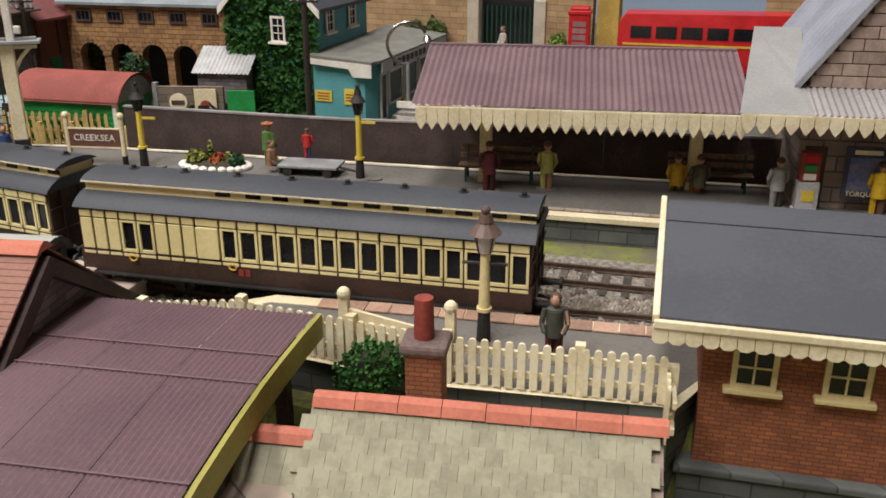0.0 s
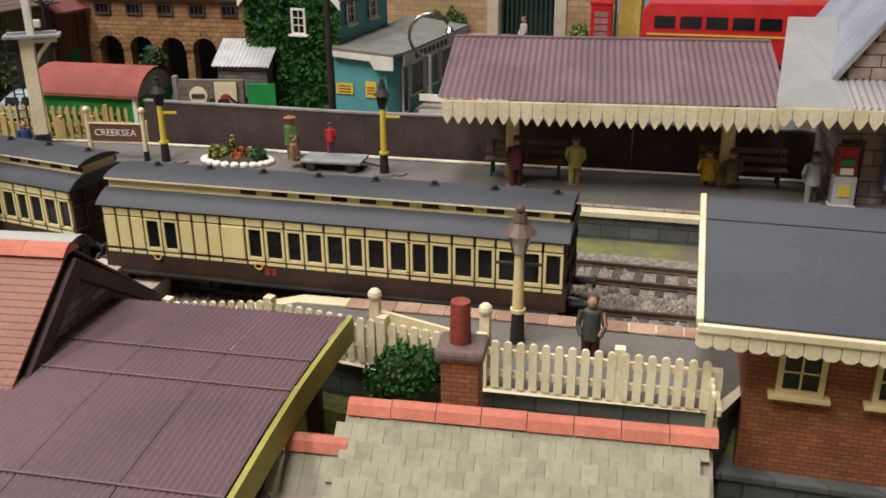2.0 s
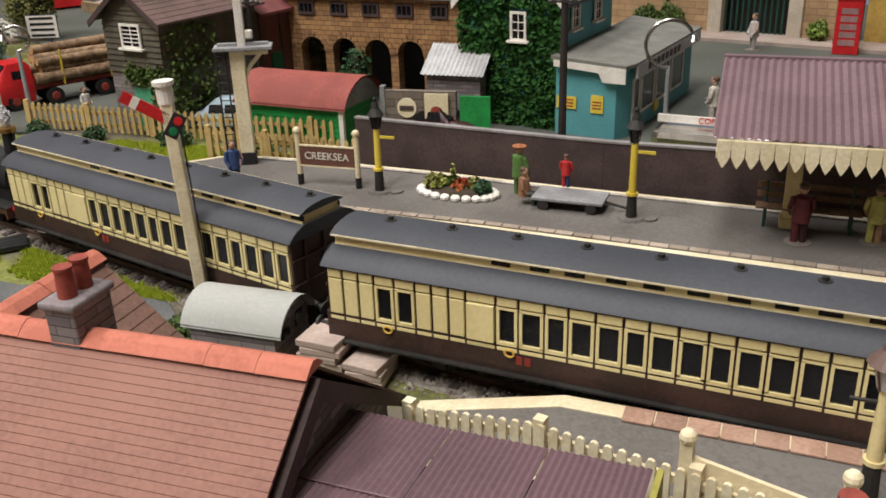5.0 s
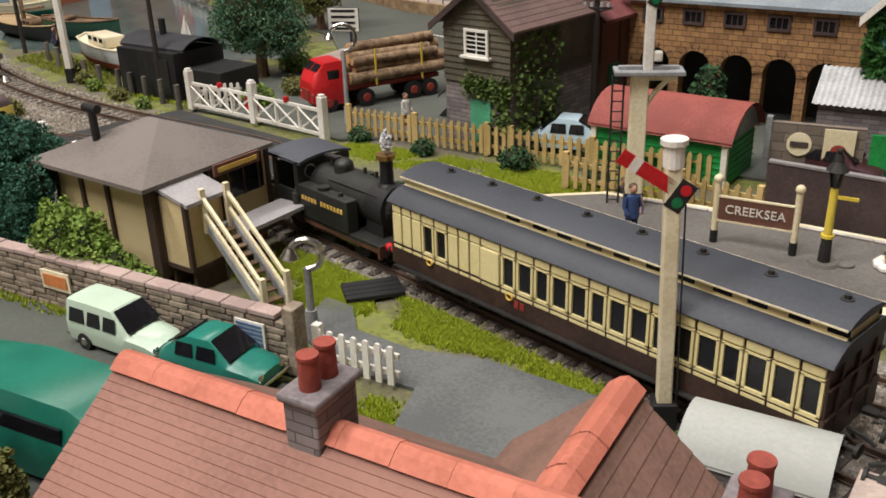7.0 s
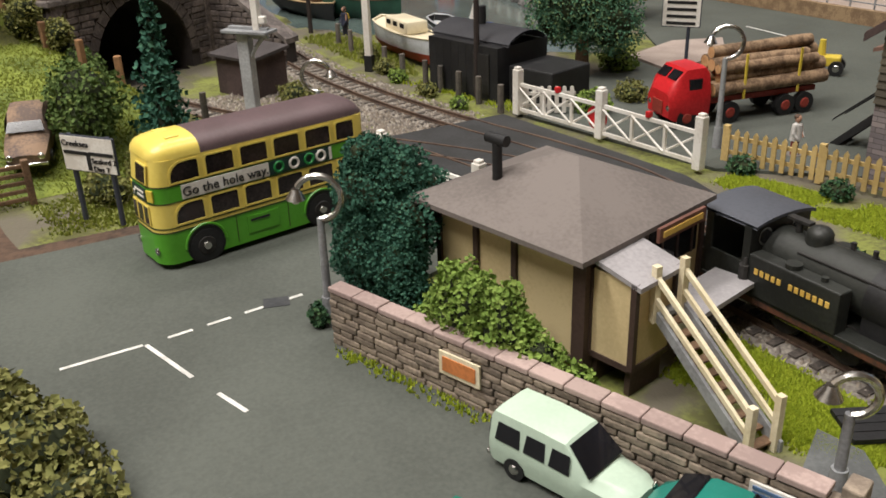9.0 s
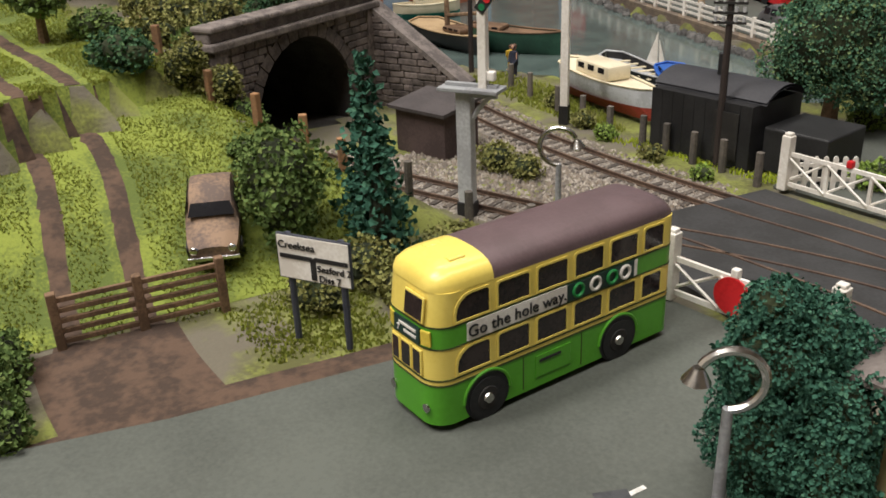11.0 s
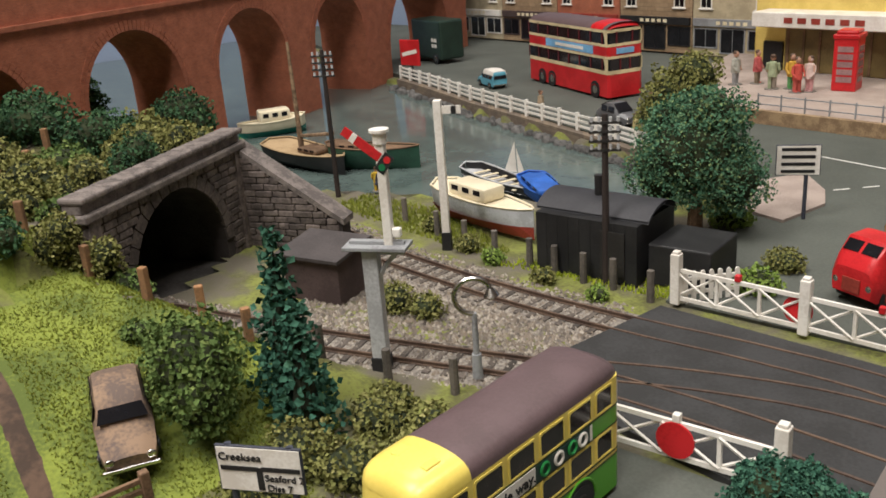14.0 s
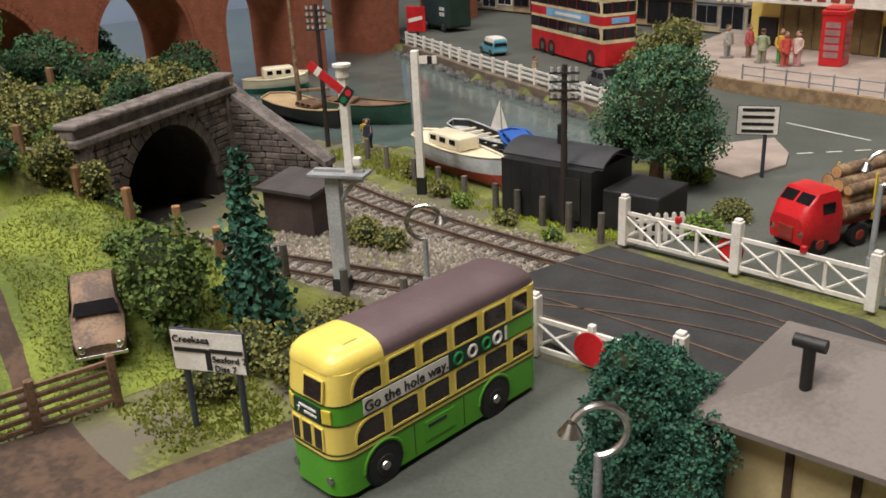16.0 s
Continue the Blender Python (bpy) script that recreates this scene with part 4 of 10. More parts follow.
sign = thing("station_sign", (-40.7, 41.4, 1.2), 16, "brown station nameboard with white lettering on cream posts", "sign")
for s in (0, 3.15):
    bm = bm_new()
    cyl(bm, (s, 0, 0.5), (s, 0, 2.65), 0.14, n=10)
    ball(bm, (s, 0, 2.78), 0.2, 10)
    part("post", bm, PALE, sign, smooth=True)
    bm = bm_new()
    cyl(bm, (s, 0, 0), (s, 0, 0.55), 0.16, n=10)
    part("post_foot", bm, BLACK, sign)
bm = bm_new()
box(bm, (1.57, -0.05, 1.55), (2.9, 0.12, 1.0))
part("board", bm, mat("sign_brown", (0.17, 0.075, 0.055), 0.5), sign)
for c, s in (((1.57, -0.08, 2.07), (2.95, 0.12, 0.07)), ((1.57, -0.08, 1.03), (2.95, 0.12, 0.07))):
    bm = bm_new()
    box(bm, c, s)
    part("border", bm, PALE, sign)
text("CREEKSEA", 0.52, WHITE, sign, pose(1.57 * CM, -0.13 * CM, 1.55 * CM, 90))

gas_lamp(-24.4, 44.8, 1.2, 10, 5.0, YELLOW, "yellow platform lamp post with a black lantern and foot", "one")
gas_lamp(-36.4, 42.3, 1.2, 14, 4.7, YELLOW, "yellow platform lamp post leaning beside the station nameboard", "one")
gas_lamp(-12.1, 29.9, 1.2, 12, 4.7, CREAM, "cream platform lamp post with a large frosted lantern", "both", True)

bed = thing("flower_bed", (-32.9, 43.9, 1.2), 10, "oval flower bed edged with whitewashed stones and mixed planting", "flower bed")
bm = bm_new()
ball(bm, (0, 0, 0.1), 1.0, 14, (1.75, 0.85, 0.45))
part("soil", bm, mat("dark_soil", (0.06, 0.045, 0.03), 0.95), bed)
for k in range(22):
    a = k * 2 * math.pi / 22
    bm = bm_new()
    ball(bm, (1.9 * math.cos(a), 0.98 * math.sin(a), 0.12), 0.25, 7, (1, 1, 0.75))
    part("edging_stone", bm, WHITE, bed, smooth=True)
for k, m in enumerate((LEAF_OLIVE, leafy("yellow_green_plant", [(0.2, 0.22, 0.04), (0.3, 0.3, 0.08), (0.13, 0.16, 0.03)]), LEAF_MID, leafy("red_flowers", [(0.4, 0.05, 0.03), (0.3, 0.08, 0.03), (0.45, 0.15, 0.05)]), LEAF_OLIVE, LEAF_DARK)):
    bm = bm_new()
    leaves(bm, (-1.3 + 0.52 * k, 0.1 * (-1) ** k, 0.5), (0.5, 0.6, 0.42), 130, 0.2, k)
    if k == 1:
        leaves(bm, (-0.3, 0.2, 0.95), (0.15, 0.15, 0.45), 40, 0.16, 40)
    part("plant", bm, m, bed)

trolley = thing("luggage_trolley", (-27.4, 44.9, 1.2), 12, "flat grey luggage trolley with a pull handle on the platform", "trolley")
bm = bm_new()
box(bm, (0, 0, 0.52), (3.3, 1.7, 0.14), bevel=0.03)
part("deck", bm, GREYP, trolley)
for k in range(2):
    bm = bm_new()
    box(bm, (0, -0.5 + k, 0.4), (2.9, 0.15, 0.2))
    part("frame_rail", bm, SOOT, trolley)
for sx in (-1.1, 1.1):
    for sy in (-0.75, 0.75):
        bm = bm_new()
        cyl(bm, (sx, sy - 0.06, 0.26), (sx, sy + 0.06, 0.26), 0.26, n=12)
        part("wheel", bm, SOOT, trolley)
bm = bm_new()
tube(bm, [(1.6, 0, 0.4), (2.7, -0.1, 0.22)], 0.06)
box(bm, (2.75, -0.1, 0.22), (0.12, 0.7, 0.1))
part("handle", bm, SOOT, trolley)

for a in ((-29.5, 44.3, 1.2, 100, (0.3, 0.16, 0.09), (0.03, 0.045, 0.03), "seated figurine in tan beside the trolley", 2.2, True, False, None),
          (-30.3, 45.3, 1.2, 160, (0.1, 0.2, 0.05), (0.2, 0.11, 0.06), "standing figurine in green with an orange hat", 2.5, False, False, (0.4, 0.15, 0.06)),
          (-28.0, 45.6, 1.86, 190, (0.5, 0.03, 0.03), (0.03, 0.05, 0.15), "small red-topped figurine on the trolley", 1.6, False, False, None),
          (-17.5, 45.6, 1.2, 200, (0.11, 0.02, 0.025), (0.05, 0.015, 0.015), "figurine in a dark red coat by the bench", 2.6),
          (-14.9, 47.0, 1.2, 190, (0.5, 0.48, 0.14), (0.35, 0.2, 0.12), "figurine in a pale yellow-green coat", 2.5),
          (-8.7, 48.9, 1.2, 190, (0.62, 0.36, 0.02), (0.5, 0.28, 0.03), "seated figurine in yellow on the bench", 2.5, True, False, None),
          (-7.6, 48.9, 1.2, 200, (0.1, 0.09, 0.05), (0.45, 0.16, 0.04), "seated figurine in olive on the bench", 2.6, True, False, None),
          (-3.9, 48.3, 1.2, 200, (0.32, 0.32, 0.31), (0.06, 0.05, 0.05), "figurine in a long pale grey coat", 2.5),
          (0.5, 48.6, 1.2, 170, (0.65, 0.42, 0.02), (0.14, 0.07, 0.04), "figurine in a bright yellow raincoat", 2.7),
          (-9.6, 29.6, 1.2, 10, (0.06, 0.065, 0.05), (0.09, 0.02, 0.025), "figurine in a dark green coat on the near platform", 2.3),
          (-43.7, 39.8, 1.2, 60, (0.03, 0.06, 0.17), (0.03, 0.045, 0.12), "figurine in blue overalls carrying a red bag", 2.3),
          (-47.0, 44.0, 0.0, 60, (0.06, 0.04, 0.035), (0.05, 0.035, 0.03), "dark brown figurine by the fence", 1.9)):
    figure(*a)

# ---- near platform ----
zs = [(-24, 0.4), (-20, 1.2), (10, 1.2)]
picket_fence("picket_fence", [(-23.5, 26.4), (-19.5, 26.55), (-12.3, 26.7), (-5.7, 27.9)], 1.2, 1.65, 0.36, PALE, "cream picket fence along the near platform, paint worn", zs=zs)
picket_fence("picket_fence", [(-5.75, 28.0), (-5.55, 26.9)], 0.4, 2.0, 0.36, PALE, "short cream picket return beside the brick office")
back = thing("station_sign", (-15.7, 26.9, 0.85), 5, "back of a cream station nameboard with ball-topped posts", "sign")
for s in (0, 3.5):
    bm = bm_new()
    box(bm, (s, 0, 1.3), (0.3, 0.26, 2.6))
    ball(bm, (s, 0, 2.72), 0.22, 10)
    part("post", bm, PALE, back)
bm = bm_new()
prism(bm, [(0.1, 0, 1.2), (3.4, 0, 1.0), (3.4, 0, 1.75), (0.1, 0, 2.2)], (0, 0.12, 0))
part("board", bm, PALE, back)
bush("ivy_bush", -14.3, 26.0, 1.3, [((0, 0, 0.4), (1.3, 0.7, 0.95)), ((0.7, -0.1, 0.9), (0.7, 0.5, 0.55)), ((-0.6, 0, -0.3), (0.8, 0.5, 0.6))], LEAF_IVY, "green climbing bush over the picket fence", 0.17, 620, 3)

# ---- brick office ----
BRICK = masonry("red_brick", (0.36, 0.12, 0.045), (0.24, 0.075, 0.035), (0.1, 0.05, 0.035), 0.36, 0.14, gap=0.12, bump=0.4)
office = thing("brick_office", (-4.9, 28.7, 0), 8.5, "red brick station office with cream windows and grey felt roof", "building")
bm = bm_new()
box(bm, (12, 2.5, 1.75), (24, 5, 5.4))
part("wall", bm, BRICK, office)
bm = bm_new()
box(bm, (11.8, 2.4, -1.05), (24.7, 5.6, 0.3), bevel=0.08)
box(bm, (11.8, 2.4, -2.5), (24.4, 5.4, 2.6))
part("plinth", bm, SETT, office, "dark grey stone plinth")
bm = bm_new()
prism(bm, [(-1.4, -1.0, 4.25), (-1.4, 5.0, 5.6), (-1.4, 5.5, 5.6), (-1.4, 5.5, 5.35), (-1.4, -1.0, 4.0)], (27, 0, 0))
part("roof", bm, LEAD, office)
bm = bm_new()
box(bm, (12, 4.0, 5.39), (27, 0.12, 0.06), rx=12.7)
part("roof_seam", bm, LEAD, office)
bm = bm_new()
box(bm, (12, -1.05, 4.05), (27, 0.2, 0.25), bevel=0.04)
box(bm, (-1.45, 2.2, 4.9), (0.2, 6.6, 0.3), rx=12.7, bevel=0.05)
part("gutter", bm, PALE, office)
bm = bm_new()
prism(bm, [(-0.22, 0, 0), (0.22, 0, 0), (0.22, 0, -0.45), (0.1, 0, -0.55), (-0.1, 0, -0.55), (-0.22, 0, -0.45)], (0, 0.1, 0))
me = finish(bm)
me.materials.append(PALE)
for k in range(56):
    part("valance_board", me, None, office, at=(-1.3 + 0.46 * k, -1.08, 4.0))
for wx in (1.45, 3.95, 6.5, 9.0):
    pane_window(office, wx, 1.95, 0.95, 1.1, -0.02, (2, 2), CREAM)

# ---- foreground roofs ----
SLATE = mat("green_grey_slate", (0.3, 0.285, 0.21), 0.85, (0.25, 0.235, 0.17), vary=0.1, scale=200)
RIDGE = mat("orange_ridge_tile", (0.52, 0.17, 0.115), 0.75, (0.42, 0.13, 0.085), vary=0.06)
cot = thing("slate_cottage", (-13.7, 21.6, 0), 13, "stone cottage with a mossy grey-green slate roof", "house")
bm = bm_new()
prism(bm, [(0.1, 0, 3.05), (0.1, -8, -2.6), (0.1, -8, -3.6), (0.1, 3.6, -3.6), (0.1, 3.6, 0.2)], (8.6, 0, 0))
box(bm, (-0.8, -2.6, -0.9), (1.7, 6, 5.4))
part("wall", bm, STONE, cot)
bm = bm_new()
box(bm, (0, 0, 0.04), (0.402, 0.58, 0.07))
me_slate = finish(bm)
me_slate.materials.append(SLATE)
sl = math.atan2(5.65, 8.0)
count = 0
for r in range(15):
    for c in range(21):
        x = 0.2 + 0.41 * c - (0.2 if r % 2 else 0)
        if x > 8.6:
            continue
        d = 0.3 + 0.46 * r
        o = part("slate", me_slate, None, cot)
        o.matrix_basis = pose(x * CM, -d * math.cos(sl) * CM, (3.18 - d * math.sin(sl)) * CM, math.degrees(sl) + 3.2, random.uniform(-0.5, 0.5), random.uniform(-1.0, 1.0))
bm = bm_new()
prism(bm, [(0, 0.1, 3.25), (0, 3.9, 0.4), (0, 3.9, 0.2), (0, 0.1, 3.05)], (8.8, 0, 0))
part("rear_slope", bm, SLATE, cot)
bm = bm_new()
prism(bm, [(0, -0.33, 0.0), (0, -0.18, 0.22), (0, 0, 0.3), (0, 0.18, 0.22), (0, 0.33, 0.0)], (1.08, 0, 0))
me_ridge = finish(bm)
me_ridge.materials.append(RIDGE)
for k in range(8):
    part("ridge_tile", me_ridge, None, cot, at=(0.02 + 1.1 * k, 0, 3.12 + random.uniform(0, 0.03)))
for r in range(9):
    for c in range(4):
        d = 0.3 + 0.46 * r
        o = part("slate", me_slate, None, cot)
        o.matrix_basis = pose((-1.45 + 0.41 * c) * CM, (-0.75 - d * math.cos(sl)) * CM, (2.5 - d * math.sin(sl)) * CM, math.degrees(sl) + 3, 0, random.uniform(-0.8, 0.8))
for k in range(2):
    part("ridge_tile", me_ridge, None, cot, at=(-1.75 + 0.85 * k, -0.75, 2.45))
bm = bm_new()
box(bm, (2.45, 2.4, 0.9), (1.0, 0.95, 5.6))
ch = part("chimney", bm, BRICK, cot, "red brick chimney stack")
bm = bm_new()
box(bm, (2.45, 2.4, 3.75), (1.32, 1.2, 0.35), bevel=0.12)
part("chimney_cap", bm, mat("weathered_cement", (0.19, 0.13, 0.125), 0.9, (0.12, 0.085, 0.08)), ch)
bm = bm_new()
cyl(bm, (2.4, 2.4, 3.85), (2.4, 2.4, 5.1), 0.29, 0.26, n=14)
part("chimney_pot", bm, mat("red_clay_pot", (0.3, 0.06, 0.04), 0.7, (0.2, 0.04, 0.03)), ch, smooth=True)

NEAR_PURPLE = mat("dark_purple_corrugated", (0.15, 0.09, 0.105), 0.5, (0.115, 0.07, 0.083), scale=18)
shed = thing("goods_canopy", (-16.0, 25.6, 0), 12, "broad purple-brown corrugated canopy with a yellow-green gable edge", "canopy")
prof = [(0.1, 3.3), (-1.5, 3.42), (-3.0, 3.5), (-4.6, 3.55), (-6.4, 3.5), (-8.6, 3.35), (-11, 3.0), (-15, 2.2)]
for k in range(4):
    bm = bm_new()
    corrugated(bm, -9.6 + 2.4 * k, -9.6 + 2.4 * k + 2.36, 0.17, prof, 0.022)
    part("roof_sheet", bm, NEAR_PURPLE, shed)
bm = bm_new()
for k in range(3):
    y, z = prof[2 + k * 1 if k < 2 else 5]
    box(bm, (-4.8, y, z + 0.03), (9.6, 0.06, 0.05), rx=8)
part("sheet_seam", bm, NEAR_PURPLE, shed)
bm = bm_new()
pts = [(0.06, y, z + 0.05) for y, z in prof] + [(0.06, y, z - 0.75) for y, z in prof[::-1]]
prism(bm, pts, (0.14, 0, 0))
part("gable_edge", bm, mat("yellow_green_paint", (0.33, 0.3, 0.07), 0.6, (0.26, 0.23, 0.05)), shed)
for k, (y, z) in enumerate(((-1.2, 3.2), (-5.0, 3.0), (-9.5, 2.0))):
    bm = bm_new()
    box(bm, (-0.7, y, z / 2 - 2.0), (0.4, 0.4, z + 3.2))
    box(bm, (-0.7, y, z - 0.75), (0.35, 2.2, 0.3))
    part("post", bm, FENCE, shed)
    bm = bm_new()
    tube(bm, [(-0.7, y - 0.9, z - 0.8), (-0.7, y - 0.25, z - 1.3), (-0.7, y, z - 2.2)], 0.12, 6)
    part("bracket", bm, FENCE, shed)

# ---- the train ----
GOLD = mat("gold_lining", (0.75, 0.5, 0.12), 0.4, (0.6, 0.38, 0.08))
LOCO = mat("sooty_green_black", (0.028, 0.03, 0.026), 0.5, (0.016, 0.017, 0.015), scale=40)
COPPER = mat("copper_cap", (0.5, 0.3, 0.1), 0.35, metal=0.8)


def wheelset(parent, x, r, n=12):
    for s in (-1, 1):
        bm = bm_new()
        cyl(bm, (x, 0.8 * s, 0.26 + r), (x, 0.98 * s, 0.26 + r), r, n=16)
        cyl(bm, (x, 0.74 * s, 0.26 + r), (x, 0.8 * s, 0.26 + r), r + 0.07, n=16)
        w = part("wheel", bm, SOOT, parent)
    bm = bm_new()
    cyl(bm, (x, -0.8, 0.26 + r), (x, 0.8, 0.26 + r), 0.12, n=8)
    part("axle", bm, SOOT, parent)


def buffers(parent, x, s, material):
    for y in (-1.05, 1.05):
        bm = bm_new()
        cyl(bm, (x, y, 1.35), (x + 0.45 * s, y, 1.35), 0.2, 0.16, n=10)
        part("buffer_shank", bm, material, parent)
        bm = bm_new()
        cyl(bm, (x + 0.45 * s, y, 1.35), (x + 0.75 * s, y, 1.35), 0.1, n=8)
        cyl(bm, (x + 0.72 * s, y, 1.35), (x + 0.82 * s, y, 1.35), 0.27, n=14)
        part("buffer_head", bm, SOOT, parent)
    bm = bm_new()
    tube(bm, [(x, 0, 1.2), (x + 0.5 * s, 0, 1.1), (x + 0.85 * s, 0, 0.9)], 0.08, 6)
    part("coupling", bm, SOOT, parent)


def locomotive(x):
    p, a = place_on(NEAR, x)
    root = thing("tank_locomotive", (p.x, p.y, 0), a, "small sooty dark green tank locomotive with gold letters and red buffers", "locomotive")
    bm = bm_new()
    box(bm, (0, 0, 1.42), (8.6, 3.1, 0.16), bevel=0.03)
    part("footplate", bm, LOCO, root)
    bm = bm_new()
    for s in (-1, 1):
        box(bm, (0, 1.5 * s, 1.26), (8.6, 0.08, 0.22))
    for s in (-4.3, 4.3):
        box(bm, (s, 0, 1.2), (0.14, 3.1, 0.55))
    part("valance", bm, mat("brown_frame_paint", (0.12, 0.05, 0.03), 0.5, (0.05, 0.03, 0.025)), root, "red-brown lined running plate edge")
    bm = bm_new()
    for s in (-0.72, 0.72):
        box(bm, (0, s, 0.95), (7.8, 0.12, 0.8))
    part("frame", bm, SOOT, root)
    for wx in (-2.4, 0.0, 2.4):
        wheelset(root, wx, 0.62)
    for s in (-1, 1):
        bm = bm_new()
        cyl(bm, (-2.4, 1.05 * s, 0.8), (2.4, 1.05 * s, 0.8), 0.07, n=6)
        part("coupling_rod", bm, STEEL, root)
        bm = bm_new()
        box(bm, (0.55, 1.3 * s, 2.2), (3.6, 0.62, 1.5), bevel=0.06)
        tank = part("side_tank", bm, LOCO, root)
        for k in range(13):
            if k == 5:
                continue
            bm = bm_new()
            box(bm, (-0.85 + 0.235 * k, 1.63 * s, 2.42), (0.15, 0.03, 0.2))
            part("gold_letter_bar", bm, GOLD, tank, "gold lettering shown as plain bars")
        bm = bm_new()
        box(bm, (-2.3, 1.42 * s, 1.95), (1.9, 0.12, 1.0))
        box(bm, (-1.5, 1.42 * s, 3.0), (0.3, 0.12, 1.6))
        box(bm, (-3.2, 1.42 * s, 3.0), (0.3, 0.12, 1.6))
        part("cab_side", bm, LOCO, root)
        bm = bm_new()
        cyl(bm, (-1.35, 1.62 * s, 1.5), (-1.35, 1.62 * s, 2.5), 0.2, n=10)
        cyl(bm, (-1.35, 1.62 * s, 2.5), (-1.35, 1.62 * s, 2.75), 0.12, 0.05, n=8)
        part("brake_cylinder", bm, SOOT, root)
        bm = bm_new()
        tube(bm, [(0.0, 0.75 * s, 3.25), (3.4, 0.75 * s, 3.25)], 0.045, 6)
        part("handrail", bm, SOOT, root)
        bm = bm_new()
        box(bm, (-3.75, 1.42 * s, 1.9), (0.9, 0.12, 0.8))
        part("bunker_side", bm, LOCO, root)
    bm = bm_new()
    cyl(bm, (-1.4, 0, 2.65), (3.0, 0, 2.65), 0.92, n=24)
    part("boiler", bm, LOCO, root, smooth=True)
    bm = bm_new()
    cyl(bm, (2.7, 0, 2.6), (3.85, 0, 2.6), 1.0, n=24)
    box(bm, (3.25, 0, 1.85), (1.1, 1.7, 0.8))
    part("smokebox", bm, BLACK, root, smooth=True)
    bm = bm_new()
    cyl(bm, (3.85, 0, 2.6), (3.97, 0, 2.6), 0.75, 0.6, n=20)
    box(bm, (3.98, 0, 2.6), (0.06, 1.4, 0.1))
    part("smokebox_door", bm, SOOT, root)
    bm = bm_new()
    cyl(bm, (3.2, 0, 3.45), (3.2, 0, 4.75), 0.32, 0.28, n=14)
    cyl(bm, (3.2, 0, 3.4), (3.2, 0, 3.65), 0.5, 0.32, n=14)
    chim = part("chimney", bm, BLACK, root, smooth=True)
    bm = bm_new()
    cyl(bm, (3.2, 0, 4.7), (3.2, 0, 4.92), 0.4, 0.43, n=14)
    part("chimney_cap", bm, COPPER, chim, "copper chimney cap", smooth=True)
    bm = bm_new()
    leaves(bm, (3.25, 0, 5.45), (0.25, 0.25, 0.55), 240, 0.14, 5)
    part("smoke_wisp", bm, mat("white_fibre", (0.75, 0.75, 0.76), 1.0, (0.6, 0.6, 0.62)), chim, "tuft of white fibre for smoke")
    bm = bm_new()
    cyl(bm, (0.2, 0, 3.4), (0.2, 0, 3.75), 0.45, n=16)
    ball(bm, (0.2, 0, 3.75), 0.45, 14, (1, 1, 0.75))
    part("dome", bm, LOCO, root, smooth=True)
    bm = bm_new()
    cyl(bm, (-0.6, 0, 3.4), (-0.6, 0, 4.0), 0.12, n=8)
    box(bm, (-0.6, 0, 4.0), (0.9, 0.3, 0.1))
    for fx in (1.2, 2.0):
        cyl(bm, (fx, 0.4, 3.4), (fx, 0.4, 3.75), 0.09, n=8)
    part("safety_valve", bm, SOOT, root)
    for fx in (0.3, 1.5):
        for s in (-1, 1):
            bm = bm_new()
            cyl(bm, (fx, 1.25 * s, 2.95), (fx, 1.25 * s, 3.1), 0.28 if fx < 1 else 0.12, n=12)
            part("tank_filler", bm, LOCO, root)
    bm = bm_new()
    box(bm, (-1.4, 0, 2.6), (0.12, 2.9, 2.4))
    box(bm, (-3.3, 0, 2.4), (0.12, 2.9, 2.2))
    box(bm, (-4.1, 0, 1.9), (0.12, 2.9, 0.9))
    part("cab_sheet", bm, LOCO, root)
    for s in (-0.8, 0.8):
        bm = bm_new()
        cyl(bm, (-1.33, s, 3.35), (-1.3, s, 3.35), 0.33, n=16)
        part("cab_window", bm, STEEL, root, "round brass-rimmed cab window")
        bm = bm_new()
        cyl(bm, (-1.3, s, 3.35), (-1.27, s, 3.35), 0.25, n=16)
        part("cab_window_glass", bm, DARKGLASS, root)
    bm = bm_new()
    n = 10
    rows = [[(x0, 1.75 * math.sin((k / n - 0.5) * 2), 3.78 + 0.45 * math.cos((k / n - 0.5) * 2) - 0.25 + dz) for k in range(n + 1)] for x0, dz in ((-1.15, 0), (-1.15, 0.12), (-3.75, 0.12), (-3.75, 0))]
    sheet(bm, rows + rows[:1])
    part("cab_roof", bm, LEAD, root, "dark grey cab roof", smooth=True)
    buffers(root, 4.35, 1, RED)
    buffers(root, -4.35, -1, RED)
    return root


COACH_CREAM = mat("coach_cream", (0.78, 0.68, 0.36), 0.4, (0.7, 0.6, 0.3), scale=30)
COACH_ROOF = mat("coach_roof_grey", (0.052, 0.057, 0.07), 0.6, (0.04, 0.044, 0.055), scale=25)


